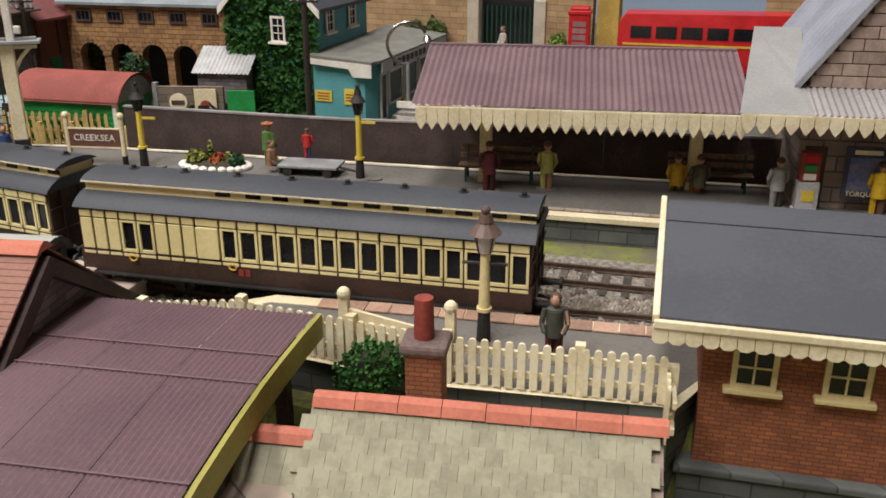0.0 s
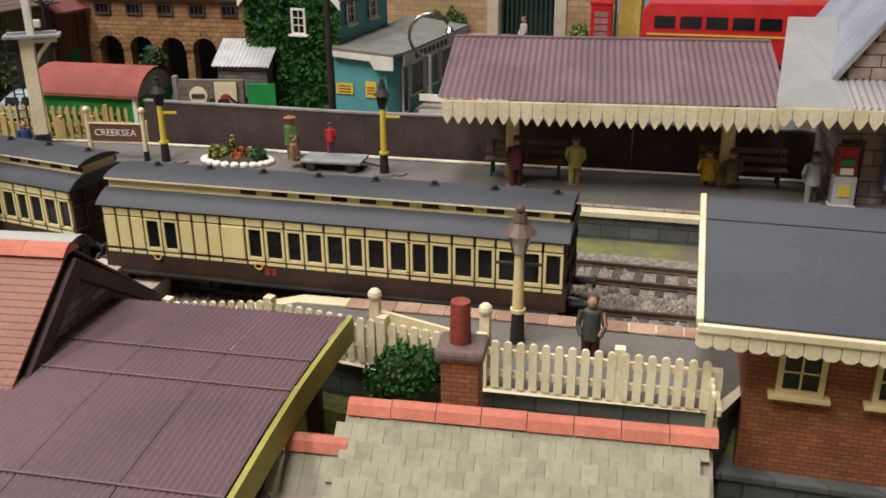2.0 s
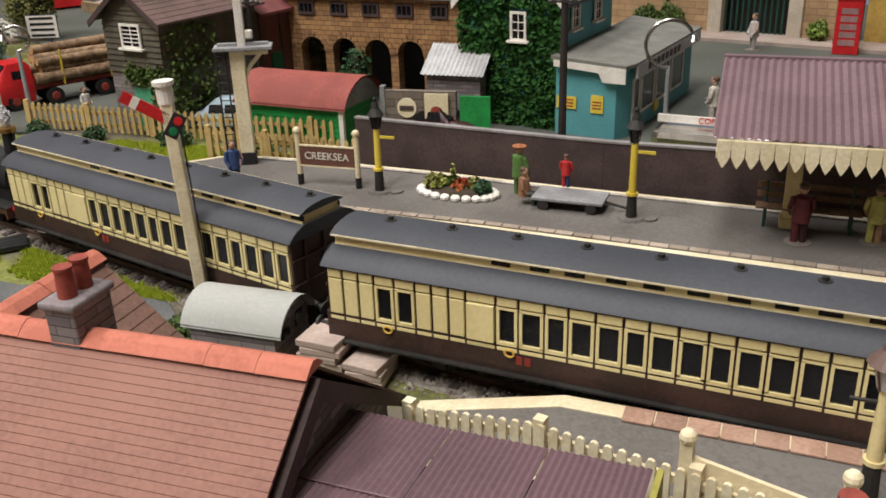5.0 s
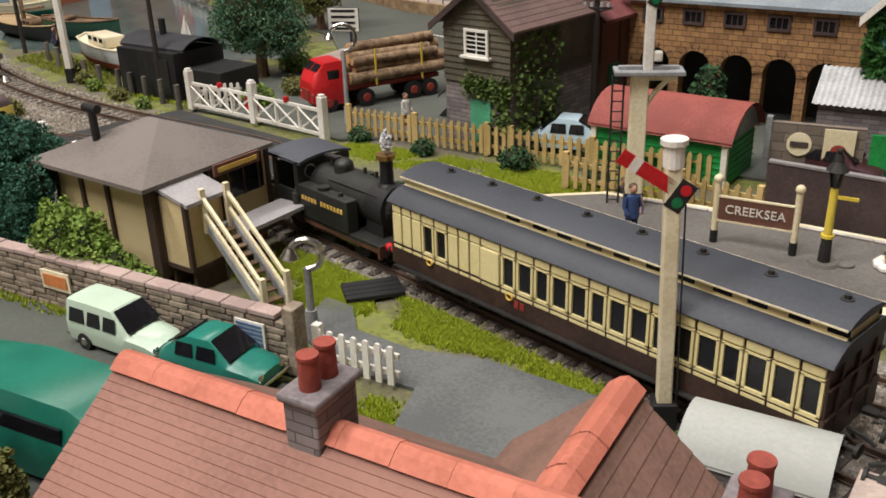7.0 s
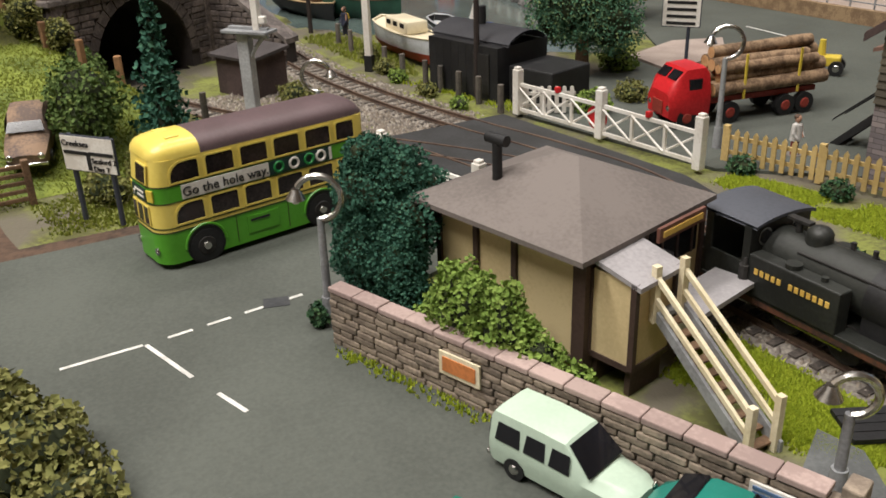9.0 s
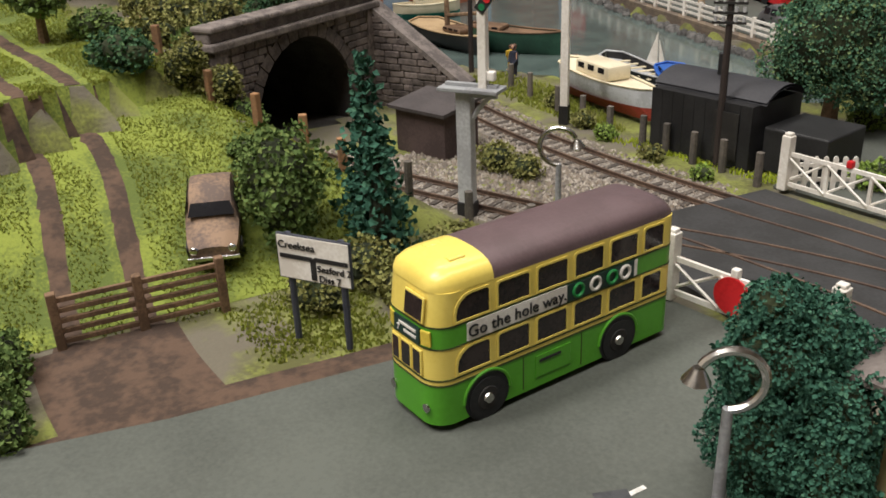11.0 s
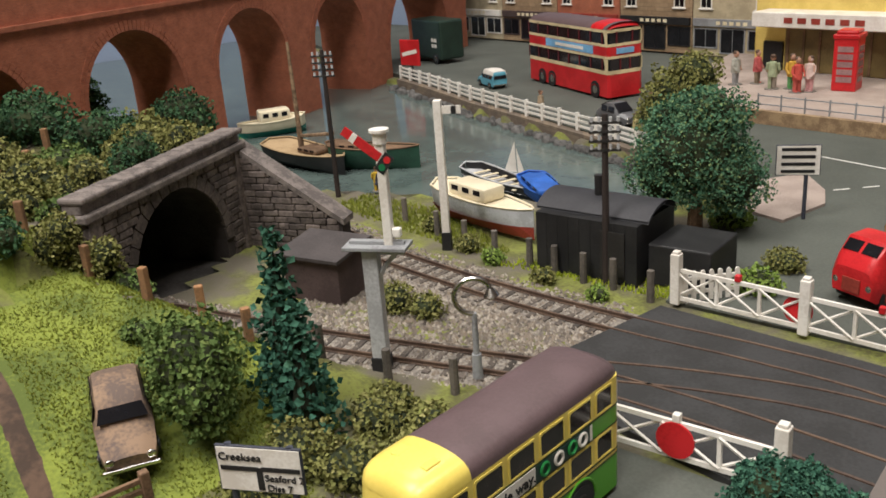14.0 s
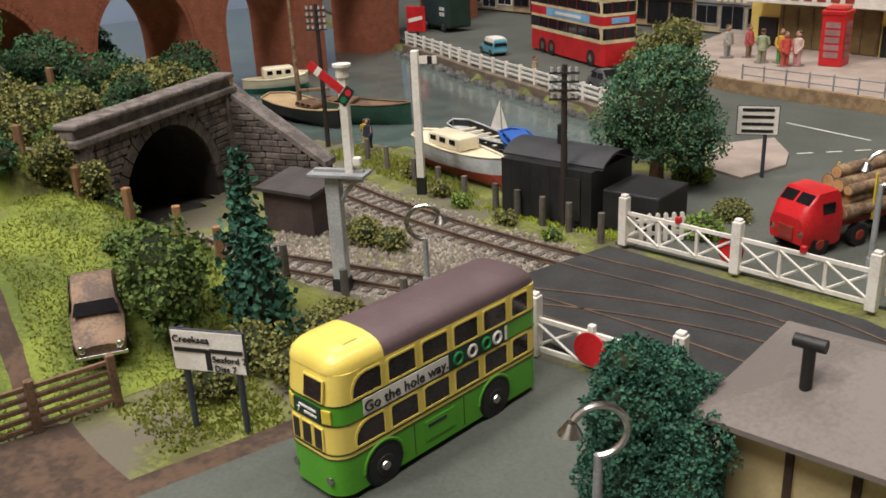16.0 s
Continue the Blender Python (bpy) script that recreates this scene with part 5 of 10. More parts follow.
def coach(x):
    p, a = place_on(NEAR, x)
    root = thing("clerestory_coach", (p.x, p.y, 0), a, "chocolate and cream clerestory railway coach with grey roof", "railway coach", "train coaches")
    L, W = 18.0, 1.72
    h = L / 2
    bm = bm_new()
    box(bm, (0, 0, 1.85), (L, 2 * W, 1.15))
    part("lower_body", bm, BROWN, root, "chocolate brown lower panels")
    bm = bm_new()
    box(bm, (0, 0, 3.45), (L - 0.1, 2 * W - 0.16, 2.2))
    part("upper_body", bm, BROWN, root)
    bm = bm_new()
    box(bm, (0, 0, 1.15), (L - 0.4, 2.9, 0.28))
    part("underframe", bm, SOOT, root)
    bm = bm_new()
    for s in (-1, 1):
        cyl(bm, (-3.5, 1.1 * s, 0.75), (3.5, 1.1 * s, 0.75), 0.08, n=6)
        cyl(bm, (-4.8, 1.1 * s, 1.1), (-3.5, 1.1 * s, 0.75), 0.08, n=6)
        cyl(bm, (4.8, 1.1 * s, 1.1), (3.5, 1.1 * s, 0.75), 0.08, n=6)
    part("truss_rod", bm, SOOT, root)
    for bx in (-6.2, 6.2):
        bm = bm_new()
        for s in (-1, 1):
            box(bm, (bx, 1.1 * s, 0.85), (3.4, 0.14, 0.35))
            for q in (-1.1, 1.1):
                box(bm, (bx + q, 1.18 * s, 0.75), (0.4, 0.2, 0.45))
        bogie = part("bogie", bm, SOOT, root)
        for q in (-1.1, 1.1):
            wheelset(root, bx + q, 0.48)
    # roof: lower arcs, clerestory deck and top
    bm = bm_new()
    for s in (-1, 1):
        arc = [(W + 0.12, 4.52), (W + 0.02, 4.66), (1.5, 4.88), (1.2, 5.04), (0.95, 5.12)]
        sheet(bm, [[(q, s * y, z) for y, z in arc] for q in (-h - 0.06, h + 0.06)])
    for q in (-h - 0.04, h + 0.04):
        pts = [(W + 0.1, 4.5), (W, 4.66), (1.5, 4.88), (1.2, 5.04), (0.95, 5.12)]
        prism(bm, [(q, y, z) for y, z in pts] + [(q, -y, z) for y, z in pts[::-1]], (0.04, 0, 0))
    part("lower_roof", bm, COACH_ROOF, root, smooth=True)
    bm = bm_new()
    top = [(1.12, 5.6), (0.8, 5.76), (0.4, 5.85), (0, 5.88), (-0.4, 5.85), (-0.8, 5.76), (-1.12, 5.6), (-1.12, 5.54), (1.12, 5.54)]
    prism(bm, [(-h - 0.04, y, z) for y, z in top], (L + 0.08, 0, 0))
    part("clerestory_roof", bm, COACH_ROOF, root, smooth=True)
    bm = bm_new()
    box(bm, (0, 0, 5.3), (L - 0.1, 1.9, 0.55))
    part("clerestory_side", bm, COACH_CREAM, root, "cream clerestory sides")
    bm = bm_new()
    for s in (-1, 1):
        box(bm, (0, 0.97 * s, 5.1), (L - 0.1, 0.06, 0.06))
        box(bm, (0, 1.12 * s, 5.56), (L, 0.05, 0.07))
    part("clerestory_moulding", bm, PALE, root)
    for q in (-h, h):
        bm = bm_new()
        for yy in (-1.0, 0, 1.0):
            box(bm, (q, yy, 3.1), (0.08, 0.08, 2.8))
        for zz in (2.4, 3.6):
            box(bm, (q, 0, zz), (0.08, 3.3, 0.08))
        part("end_beading", bm, BROWN, root)
        buffers(root, q, 1 if q > 0 else -1, SOOT)
    bm = bm_new()
    box(bm, (0, 0, 0.03), (0.62, 0.05, 0.24))
    light = finish(bm)
    light.materials.append(DARKGLASS)
    for g in range(6):
        for q in (-0.55, 0.55):
            for s in (-1, 1):
                if g == 0 and q < 0:
                    continue
                part("clerestory_light", light, None, root, at=(-3.6 + 2.35 * g + q, 0.95 * s, 5.32))
    bm = bm_new()
    cyl(bm, (0, 0, 0), (0, 0, 0.05), 0.2, n=12)
    cyl(bm, (0, 0, 0.05), (0, 0, 0.2), 0.1, n=10)
    vent = finish(bm)
    vent.materials.append(SOOT)
    for k in range(8):
        part("roof_ventilator", vent, None, root, at=(-h + 1.6 + 2.25 * k, 0.15, 5.86))
    # sides: one mesh each for a window bay, a door bay and a blank panel
    def bay(w, glassy, plate=0.0):
        bm = bm_new()
        box(bm, (0, 0, 4.22), (w - 0.08, 0.1, 0.36), bevel=0.03)
        if glassy:
            for c, s in (((-w / 2 + 0.075, 0, 3.2), (0.09, 0.1, 1.5)), ((w / 2 - 0.075, 0, 3.2), (0.09, 0.1, 1.5)), ((0, 0, 2.46), (w - 0.06, 0.1, 0.14)), ((0, 0, 3.93), (w - 0.06, 0.1, 0.08))):
                box(bm, c, s)
        else:
            box(bm, (0, 0, 3.2), (w - 0.08, 0.1 + plate, 1.56), bevel=0.03)
        box(bm, (0, 0, 2.22), (w - 0.06, 0.08, 0.16), bevel=0.02)
        me = finish(bm)
        me.materials.append(COACH_CREAM)
        return me

    def glass_mesh(w):
        bm = bm_new()
        box(bm, (0, 0.02, 3.21), (w - 0.2, 0.06, 1.42))
        me = finish(bm)
        me.materials.append(DARKGLASS)
        return me

    ring = bm_new()
    tube(ring, [(0.15 * math.cos(k * 0.5236), 0, 0.15 * math.sin(k * 0.5236)) for k in range(13)], 0.04, 5)
    ring_me = finish(ring)
    ring_me.materials.append(GOLD)
    wide, slim, blank, van = bay(0.78, True), bay(0.7, True), bay(0.55, False), bay(0.95, False, 0.12)
    gw, gs = glass_mesh(0.78), glass_mesh(0.7)
    for s, turn in ((-1, 0), (1, 180)):
        xs = -h + 0.1
        seq = [("b", 0.55), ("b", 0.55), ("b", 0.55), ("s", 0.7), ("s", 0.7), ("b", 0.55), ("b", 0.55), ("b", 0.55), ("v", 0.95)]
        seq += [("s", 0.7), ("w", 0.78)]
        while sum(w for _, w in seq) < L - 2.4:
            seq += [("s", 0.7), ("w", 0.78), ("w", 0.78)]
        seq += [("s", 0.7)]
        k = (L - 0.2) / sum(w for _, w in seq)
        for i, (kind, w) in enumerate(seq):
            c = xs + w * k / 2
            xs += w * k
            me = {"b": blank, "s": slim, "w": wide, "v": van}[kind]
            o = part("door" if kind in "sv" else "side_panel", me, None, root)
            o.matrix_basis = pose(c * CM, s * (W - 0.03) * CM, 0, 0, 0, turn) @ Matrix.Diagonal((k, 1, 1, 1))
            if kind in "sw":
                g = part("window", gs if kind == "s" else gw, None, root)
                g.matrix_basis = pose(c * CM, s * (W - 0.07) * CM, 0, 0, 0, turn) @ Matrix.Diagonal((k, 1, 1, 1))
            if kind == "s" and i % 3 == 0:
                part("door_handle", ring_me, None, root, at=(c + 0.1, s * (W + 0.06), 2.12))
        bm = bm_new()
        for q in (-0.16, 0.12):
            box(bm, (-2.0 + q, s * (W + 0.02), 1.85), (0.2, 0.03, 0.34))
        part("number_bar", bm, DARKRED, root)
        bm = bm_new()
        box(bm, (0, s * (W + 0.03), 4.5), (L, 0.1, 0.08))
        box(bm, (0, s * (W + 0.06), 1.22), (L - 0.5, 0.3, 0.08))
        part("footboard", bm, SOOT, root)
    # the low body of the model: everything but the running gear is set to its true height
    low = Matrix.Translation((0, 0, 1.1 * CM)) @ Matrix.Diagonal((1, 1, 0.81, 1)) @ Matrix.Translation((0, 0, -1.1 * CM))
    for ob in root.children:
        if ob.name.split(".")[0] not in ("wheel", "axle", "bogie"):
            ob.matrix_basis = low @ ob.matrix_basis
    return root


locomotive(-54.9)
coach(-40.2)
coach(-20.1)

# ---- red-roofed house ----
REDTILE = mat("red_clay_tile", (0.275, 0.135, 0.105), 0.75, (0.215, 0.105, 0.083), scale=22)
BROWN_SHADETILE = mat("brown_shaded_tile", (0.2, 0.11, 0.085), 0.8, (0.14, 0.08, 0.06), scale=50)
RUBBLE = masonry("grey_rubble", (0.27, 0.23, 0.23), (0.15, 0.13, 0.14), (0.09, 0.08, 0.08), 0.9, 0.26, bump=1.0)
house = thing("tiled_house", (-42.1, 16.6, 0), 15.4, "house with a red tiled roof, orange ridge and stone chimneys", "house")


def tile_courses(bm, x0, x1, y0, z0, y1, z1, n, lap=0.07):
    """Overlapping courses down a slope, each a thin wedge."""
    for k in range(n):
        a, b = k / n, (k + 1) / n
        ya, za, yb, zb = y0 + (y1 - y0) * a, z0 + (z1 - z0) * a, y0 + (y1 - y0) * b, z0 + (z1 - z0) * b
        prism(bm, [(x0, ya, za), (x0, yb, zb + lap), (x0, yb, zb - 0.05), (x0, ya, za - 0.1)], (x1 - x0, 0, 0))


# rear slope gets a darker tile colour, its shade put into the paint
for y1, z1, n, m in ((-11, -1.6, 60, REDTILE), (5.2, 2.0, 26, BROWN_SHADETILE)):
    for k in range(n):
        bm = bm_new()
        tile_courses(bm, 0, 20.3, y1 * k / n, 5.95 + (z1 - 5.95) * k / n, y1 * (k + 1) / n, 5.95 + (z1 - 5.95) * (k + 1) / n, 1, 0.022)
        part("tile_course", bm, m, house)
bm = bm_new()
prism(bm, [(0.3, 0, 5.7), (0.3, -9.6, -1.5), (0.3, -9.6, -3.5), (0.3, 4.6, -0.2), (0.3, 4.6, 2.2)], (19.7, 0, 0))
part("wall", bm, RUBBLE, house)
bm = bm_new()
prism(bm, [(20.1, 0, 5.6), (20.1, -10, -1.3), (20.1, -10, -1.7), (20.1, 0, 5.0), (20.1, 5.2, 1.6), (20.1, 5.2, 2.0)], (0.35, 0, 0))
part("bargeboard", bm, FENCE, house)
bm = bm_new()
prism(bm, [(0, -0.44, -0.22), (0, -0.2, -0.02), (0, 0, 0.06), (0, 0.2, -0.02), (0, 0.44, -0.22)], (1.262, 0, 0))
me_r2 = finish(bm)
me_r2.materials.append(RIDGE)
for k in range(16):
    part("ridge_tile", me_r2, None, house, at=(0.02 + 1.27 * k, 0, 6.0 + random.uniform(0, 0.03)))
# cross wing behind, with its own ridge
for s in (-1, 1):
    for k in range(9):
        a, b = k / 9, (k + 1) / 9
        bm = bm_new()
        prism(bm, [(10.4 + s * 2.9 * a, 0.3, 5.35 - 2.6 * a), (10.4 + s * 2.9 * b, 0.3, 5.38 - 2.6 * b), (10.4 + s * 2.9 * b, 0.3, 5.28 - 2.6 * b), (10.4 + s * 2.9 * a, 0.3, 5.25 - 2.6 * a)], (0, 4.9, 0))
        part("tile_course", bm, BROWN_SHADETILE, house)
for k in range(4):
    o = part("ridge_tile", me_r2, None, house, at=(10.4, 0.4 + 1.2 * k, 5.4), rz=90)
bm = bm_new()
prism(bm, [(10.4, 5.0, 5.2), (13.1, 5.0, 2.8), (13.1, 5.0, 0), (7.7, 5.0, 0), (7.7, 5.0, 2.8)], (0, 0.2, 0))
part("wing_gable", bm, RUBBLE, house)
for cx, cy, top in ((5.7, 0.1, 6.75), (14.1, 0.25, 6.75)):
    bm = bm_new()
    box(bm, (cx, cy, top - 1.9), (0.84, 1.35, 3.8), bevel=0.05)
    stack = part("chimney", bm, RUBBLE, house, "grey rubble stone chimney")
    bm = bm_new()
    box(bm, (cx, cy, top), (1.02, 1.55, 0.2), bevel=0.07)
    part("chimney_cap", bm, mat("chimney_cement", (0.23, 0.2, 0.21), 0.9, (0.15, 0.13, 0.135)), stack)
    for q in (-0.28, 0.28):
        bm = bm_new()
        cyl(bm, (cx, cy + q, top + 0.05), (cx, cy + q, top + 0.78), 0.23, 0.2, n=14)
        cyl(bm, (cx, cy + q, top + 0.78), (cx, cy + q, top + 0.86), 0.23, n=14)
        part("chimney_pot", bm, mat("red_clay_pot", (0.3, 0.06, 0.04)), stack, smooth=True)

# ---- lineside hut, slabs, signals ----
hut = thing("arched_hut", (-32.3, 29.2, 0), 15, "grey hut with a curved pale sheet roof beside the line", "hut")
bm = bm_new()
box(bm, (0, 0, 0.7), (3.3, 2.5, 1.6))
part("body", bm, RUBBLE, hut)
bm = bm_new()
arc = [(1.45 * math.sin((k / 10 - 0.5) * 2.4), 0.95 + 1.35 * math.cos((k / 10 - 0.5) * 2.4)) for k in range(11)]
sheet(bm, [[(q, y, z) for y, z in arc] for q in (-1.95, 1.95)])
sheet(bm, [[(q, y, z - 0.1) for y, z in arc] for q in (-1.95, 1.95)])
part("roof", bm, mat("hut_roof_sheet", (0.4, 0.41, 0.39), 0.75, (0.35, 0.36, 0.34), scale=25), hut, "pale grey curved roof", smooth=True)
for q in (-1.66, 1.66):
    bm = bm_new()
    prism(bm, [(q, y * 0.93, z - 0.12) for y, z in arc], (0.04, 0, 0))
    part("gable", bm, RUBBLE, hut)
for k in range(2):
    bm = bm_new()
    box(bm, (1.7, -0.5 + k, 1.3), (0.06, 0.5, 0.6))
    part("window", bm, DARKGLASS, hut)
slab = thing("slab_stack", (-28.9, 29.6, 0), 15, "stacks of pale stone slabs beside the hut", "stone slabs")
for k in range(8):
    bm = bm_new()
    if k < 5:
        box(bm, (-0.2 + random.uniform(-0.08, 0.08), 0.2, 0.15 + 0.26 * k), (1.5, 1.7, 0.24), random.uniform(-5, 5), bevel=0.03)
    else:
        box(bm, (1.5, -0.1, 0.15 + 0.26 * (k - 5)), (1.3, 1.6, 0.24), random.uniform(-8, 8), bevel=0.03)
    part("slab", bm, mat("pale_pink_stone", (0.5, 0.4, 0.35), 0.9, (0.38, 0.3, 0.26), vary=0.1), slab)


def signal_arm(parent, x, z, tilt, length, s=-1):
    m = pose(x * CM, -0.2 * CM, z * CM, 0, tilt, 0)
    bm = bm_new()
    box(bm, (s * length / 2, 0, 0), (length, 0.06, 0.42))
    arm = part("arm", bm, RED, parent, "red semaphore arm with a white stripe")
    arm.matrix_basis = m
    bm = bm_new()
    box(bm, (s * length * 0.72, -0.01, 0), (0.26, 0.07, 0.42))
    part("arm_stripe", bm, WHITE, arm)
    bm = bm_new()
    box(bm, (-s * 0.3, 0, -0.1), (0.5, 0.08, 0.9))
    spec = part("spectacle", bm, BLACK, arm)
    for k, mm in enumerate((RED, mat("green_lens", (0.01, 0.18, 0.07), 0.15))):
        bm = bm_new()
        cyl(bm, (-s * 0.32, -0.06, 0.12 - 0.42 * k), (-s * 0.32, -0.02, 0.12 - 0.42 * k), 0.16, n=12)
        part("lens", bm, mm, arm)
    return arm


def post_signal(x, y, h, lean, label):
    root = thing("semaphore_signal", (x, y, 0), 0, label, "signal")
    root.matrix_basis = pose(x * CM, y * CM, 0, 0, lean, 40)
    bm = bm_new()
    box(bm, (0, 0, h / 2), (0.46, 0.46, h), bevel=0.06)
    part("post", bm, PALE, root)
    bm = bm_new()
    box(bm, (0, 0, 0.4), (0.75, 0.75, 1.0), bevel=0.05)
    part("foot", bm, BLACK, root)
    bm = bm_new()
    cyl(bm, (0, 0, h - 0.05), (0, 0, h + 0.1), 0.38, n=14)
    cyl(bm, (0, 0, h - 0.7), (0, 0, h - 0.05), 0.3, 0.3, n=14)
    part("cap", bm, WHITE, root)
    signal_arm(root, 0, h - 1.25, 34, 1.75)
    bm = bm_new()
    tube(bm, [(0.35, -0.15, 0.5), (0.35, -0.15, h - 1.6)], 0.03, 5)
    part("wire_rod", bm, SOOT, root)
    return root


def ladder(root, x, y, z0, z1, y2):
    bm = bm_new()
    for s in (-0.25, 0.25):
        cyl(bm, (x + s, y, z0), (x + s, y2, z1), 0.05, n=5)
    n = int((z1 - z0) / 0.45)
    for k in range(n):
        f = (k + 0.5) / n
        cyl(bm, (x - 0.25, y + (y2 - y) * f, z0 + (z1 - z0) * f), (x + 0.25, y + (y2 - y) * f, z0 + (z1 - z0) * f), 0.035, n=5)
    part("ladder", bm, SOOT, root)


def bracket_signal(x, y, z, h, doll, rz, label, off=0.55, arm=30, post_mat=None):
    post_mat = post_mat or PALEGREY
    root = thing("bracket_signal", (x, y, z), rz, label, "signal", "bracket signals")
    bm = bm_new()
    box(bm, (0, 0, h / 2 + 0.2), (0.75, 0.6, h - 0.4), bevel=0.06)
    part("post", bm, post_mat, root)
    bm = bm_new()
    box(bm, (0, 0, 0.3), (0.85, 0.75, 0.75), bevel=0.05)
    part("foot", bm, BLACK, root)
    bm = bm_new()
    box(bm, (0.35, 0, h + 0.05), (3.0, 1.3, 0.18), bevel=0.03)
    box(bm, (0.35, 0, h + 0.22), (2.6, 0.3, 0.14))
    part("platform", bm, GREYP, root, "grey signal landing")
    bm = bm_new()
    tube(bm, [(0.3, 0, h - 1.5), (0.65, 0, h - 0.9), (1.3, 0, h - 0.2)], 0.12, 6)
    box(bm, (0.6, 0, h - 0.25), (2.0, 0.2, 0.2))
    part("bracket", bm, post_mat, root)
    bm = bm_new()
    box(bm, (off, 0, h + doll / 2), (0.42, 0.42, doll), bevel=0.05)
    part("doll", bm, WHITE, root)
    bm = bm_new()
    cyl(bm, (off, 0, h + doll), (off, 0, h + doll + 0.12), 0.45, n=12)
    cyl(bm, (off, 0, h + doll - 0.5), (off, 0, h + doll), 0.32, n=12)
    part("finial", bm, WHITE, root)
    signal_arm(root, off, h + doll - 1.1, arm, 2.0)
    bm = bm_new()
    box(bm, (off + 0.4, 0, h + 0.7), (0.4, 0.35, 0.45), bevel=0.08)
    part("lamp_case", bm, WHITE, root)
    return root


post_signal(-35.9, 30.3, 9.1, -2, "tall white semaphore signal with a red arm by the line")
b1 = bracket_signal(-45.6, 42.7, 1.2, 6.2, 4.6, 40, "white bracket signal with a red arm at the platform end", off=0.3, post_mat=PALE)
ladder(b1, -0.9, 0.3, -1.0, 6.0, 0.3)
bracket_signal(-87.5, 25.8, 0, 6.2, 5.3, 35, "grey bracket signal with a white doll and red arm", off=0.95, arm=38)

# ---- signal cabin ----
cabin = thing("signal_cabin", (-63.2, 23.6, 0), 10.3, "cream and brown signal cabin with a grey hipped roof", "signal cabin")
WALLC = mat("cabin_cream", (0.66, 0.53, 0.3), 0.6, (0.58, 0.46, 0.25), scale=30)
TIMB = mat("cabin_brown", (0.07, 0.045, 0.035), 0.6, (0.05, 0.03, 0.025))
bm = bm_new()
box(bm, (3.3, 3.2, 2.5), (6.6, 6.4, 4.2))
part("wall", bm, WALLC, cabin)
bm = bm_new()
box(bm, (3.3, 3.2, 0.3), (6.2, 6.0, 1.0))
part("base", bm, BRICK, cabin)
for cx, cy in ((0, 0), (1.9, -0.02), (3.7, -0.02), (6.6, 0), (6.6, 3.0), (6.6, 6.4), (0, 6.4)):
    bm = bm_new()
    box(bm, (cx, cy, 2.5), (0.5 if (cx, cy) == (6.6, 0) else 0.22, 0.5 if (cx, cy) == (6.6, 0) else 0.22, 4.25))
    part("timber_post", bm, TIMB, cabin)
bm = bm_new()
box(bm, (3.3, 0, 0.5), (6.8, 0.22, 0.25))
box(bm, (6.6, 3.2, 0.5), (0.22, 6.6, 0.25))
part("sill_beam", bm, TIMB, cabin)
bm = bm_new()
box(bm, (6.62, 4.4, 3.4), (0.08, 3.4, 1.7))
cw = part("cabin_window", bm, DARKGLASS, cabin, "wide dark cabin window")
for k in range(4):
    bm = bm_new()
    box(bm, (6.67, 3.1 + 0.9 * k, 3.4), (0.06, 0.1, 1.7))
    part("glazing_bar", bm, TIMB, cw)
bm = bm_new()
c = [(-0.8, -0.8, 4.55), (7.15, -0.8, 4.55), (7.0, 6.6, 4.55), (-0.8, 6.6, 4.55)]
rd = [(2.9, 3.1, 6.05), (3.7, 3.1, 6.05)]
v = [bm.verts.new(q) for q in c + rd]
for f in ((0, 1, 5, 4), (1, 2, 5), (2, 3, 4, 5), (3, 0, 4)):
    bm.faces.new([v[i] for i in f])
lo = [bm.verts.new((x, y, z - 0.18)) for x, y, z in c]
for i in range(4):
    bm.faces.new((v[i], v[(i + 1) % 4], lo[(i + 1) % 4], lo[i]))
bm.faces.new(lo)
part("roof", bm, mat("cabin_grey_felt", (0.175, 0.15, 0.137), 0.8, (0.135, 0.115, 0.105), scale=25), cabin, "brown-grey hipped roof")
bm = bm_new()
cyl(bm, (1.7, 1.2, 5.0), (1.7, 1.2, 6.6), 0.18, n=12)
cyl(bm, (1.25, 1.2, 6.7), (2.15, 1.2, 6.7), 0.2, n=12)
part("stove_pipe", bm, BLACK, cabin, smooth=True)
bm = bm_new()
box(bm, (7.35, 4.0, 4.35), (0.12, 2.6, 0.5))
part("nameboard", bm, mat("sign_brown", (0.17, 0.075, 0.055)), cabin)
bm = bm_new()
box(bm, (7.43, 4.0, 4.35), (0.04, 2.2, 0.2))
part("name_bar", bm, GOLD, cabin)
bm = bm_new()
box(bm, (7.6, 1.1, 2.5), (1.7, 2.0, 3.0))
porch = part("porch", bm, WALLC, cabin)
bm = bm_new()
prism(bm, [(6.6, 0.0, 4.3), (6.6, 2.3, 4.3), (8.7, 2.3, 3.8), (8.7, 0.0, 3.8)], (0, 0, 0.16))
part("porch_roof", bm, GREYSHEET, porch)
for px, py in ((8.45, 0.1), (8.45, 2.1), (6.8, 0.1)):
    bm = bm_new()
    box(bm, (px, py, 2.5), (0.2, 0.2, 3.0))
    part("porch_post", bm, TIMB, porch)
bm = bm_new()
box(bm, (7.6, 1.1, 1.0), (1.8, 2.1, 0.2))
for px in (6.9, 8.2):
    box(bm, (px, 1.1, 0.4), (0.2, 1.6, 1.1))
part("porch_floor", bm, TIMB, porch)
bm = bm_new()
box(bm, (8.2, 4.5, 1.9), (1.6, 3.6, 0.18))
part("landing", bm, GREYSHEET, cabin)
stairs = thing("cabin_stairs", (-54.9, 26.6, 0), -3, "cream-railed wooden stairs up to the signal cabin", "stairs")
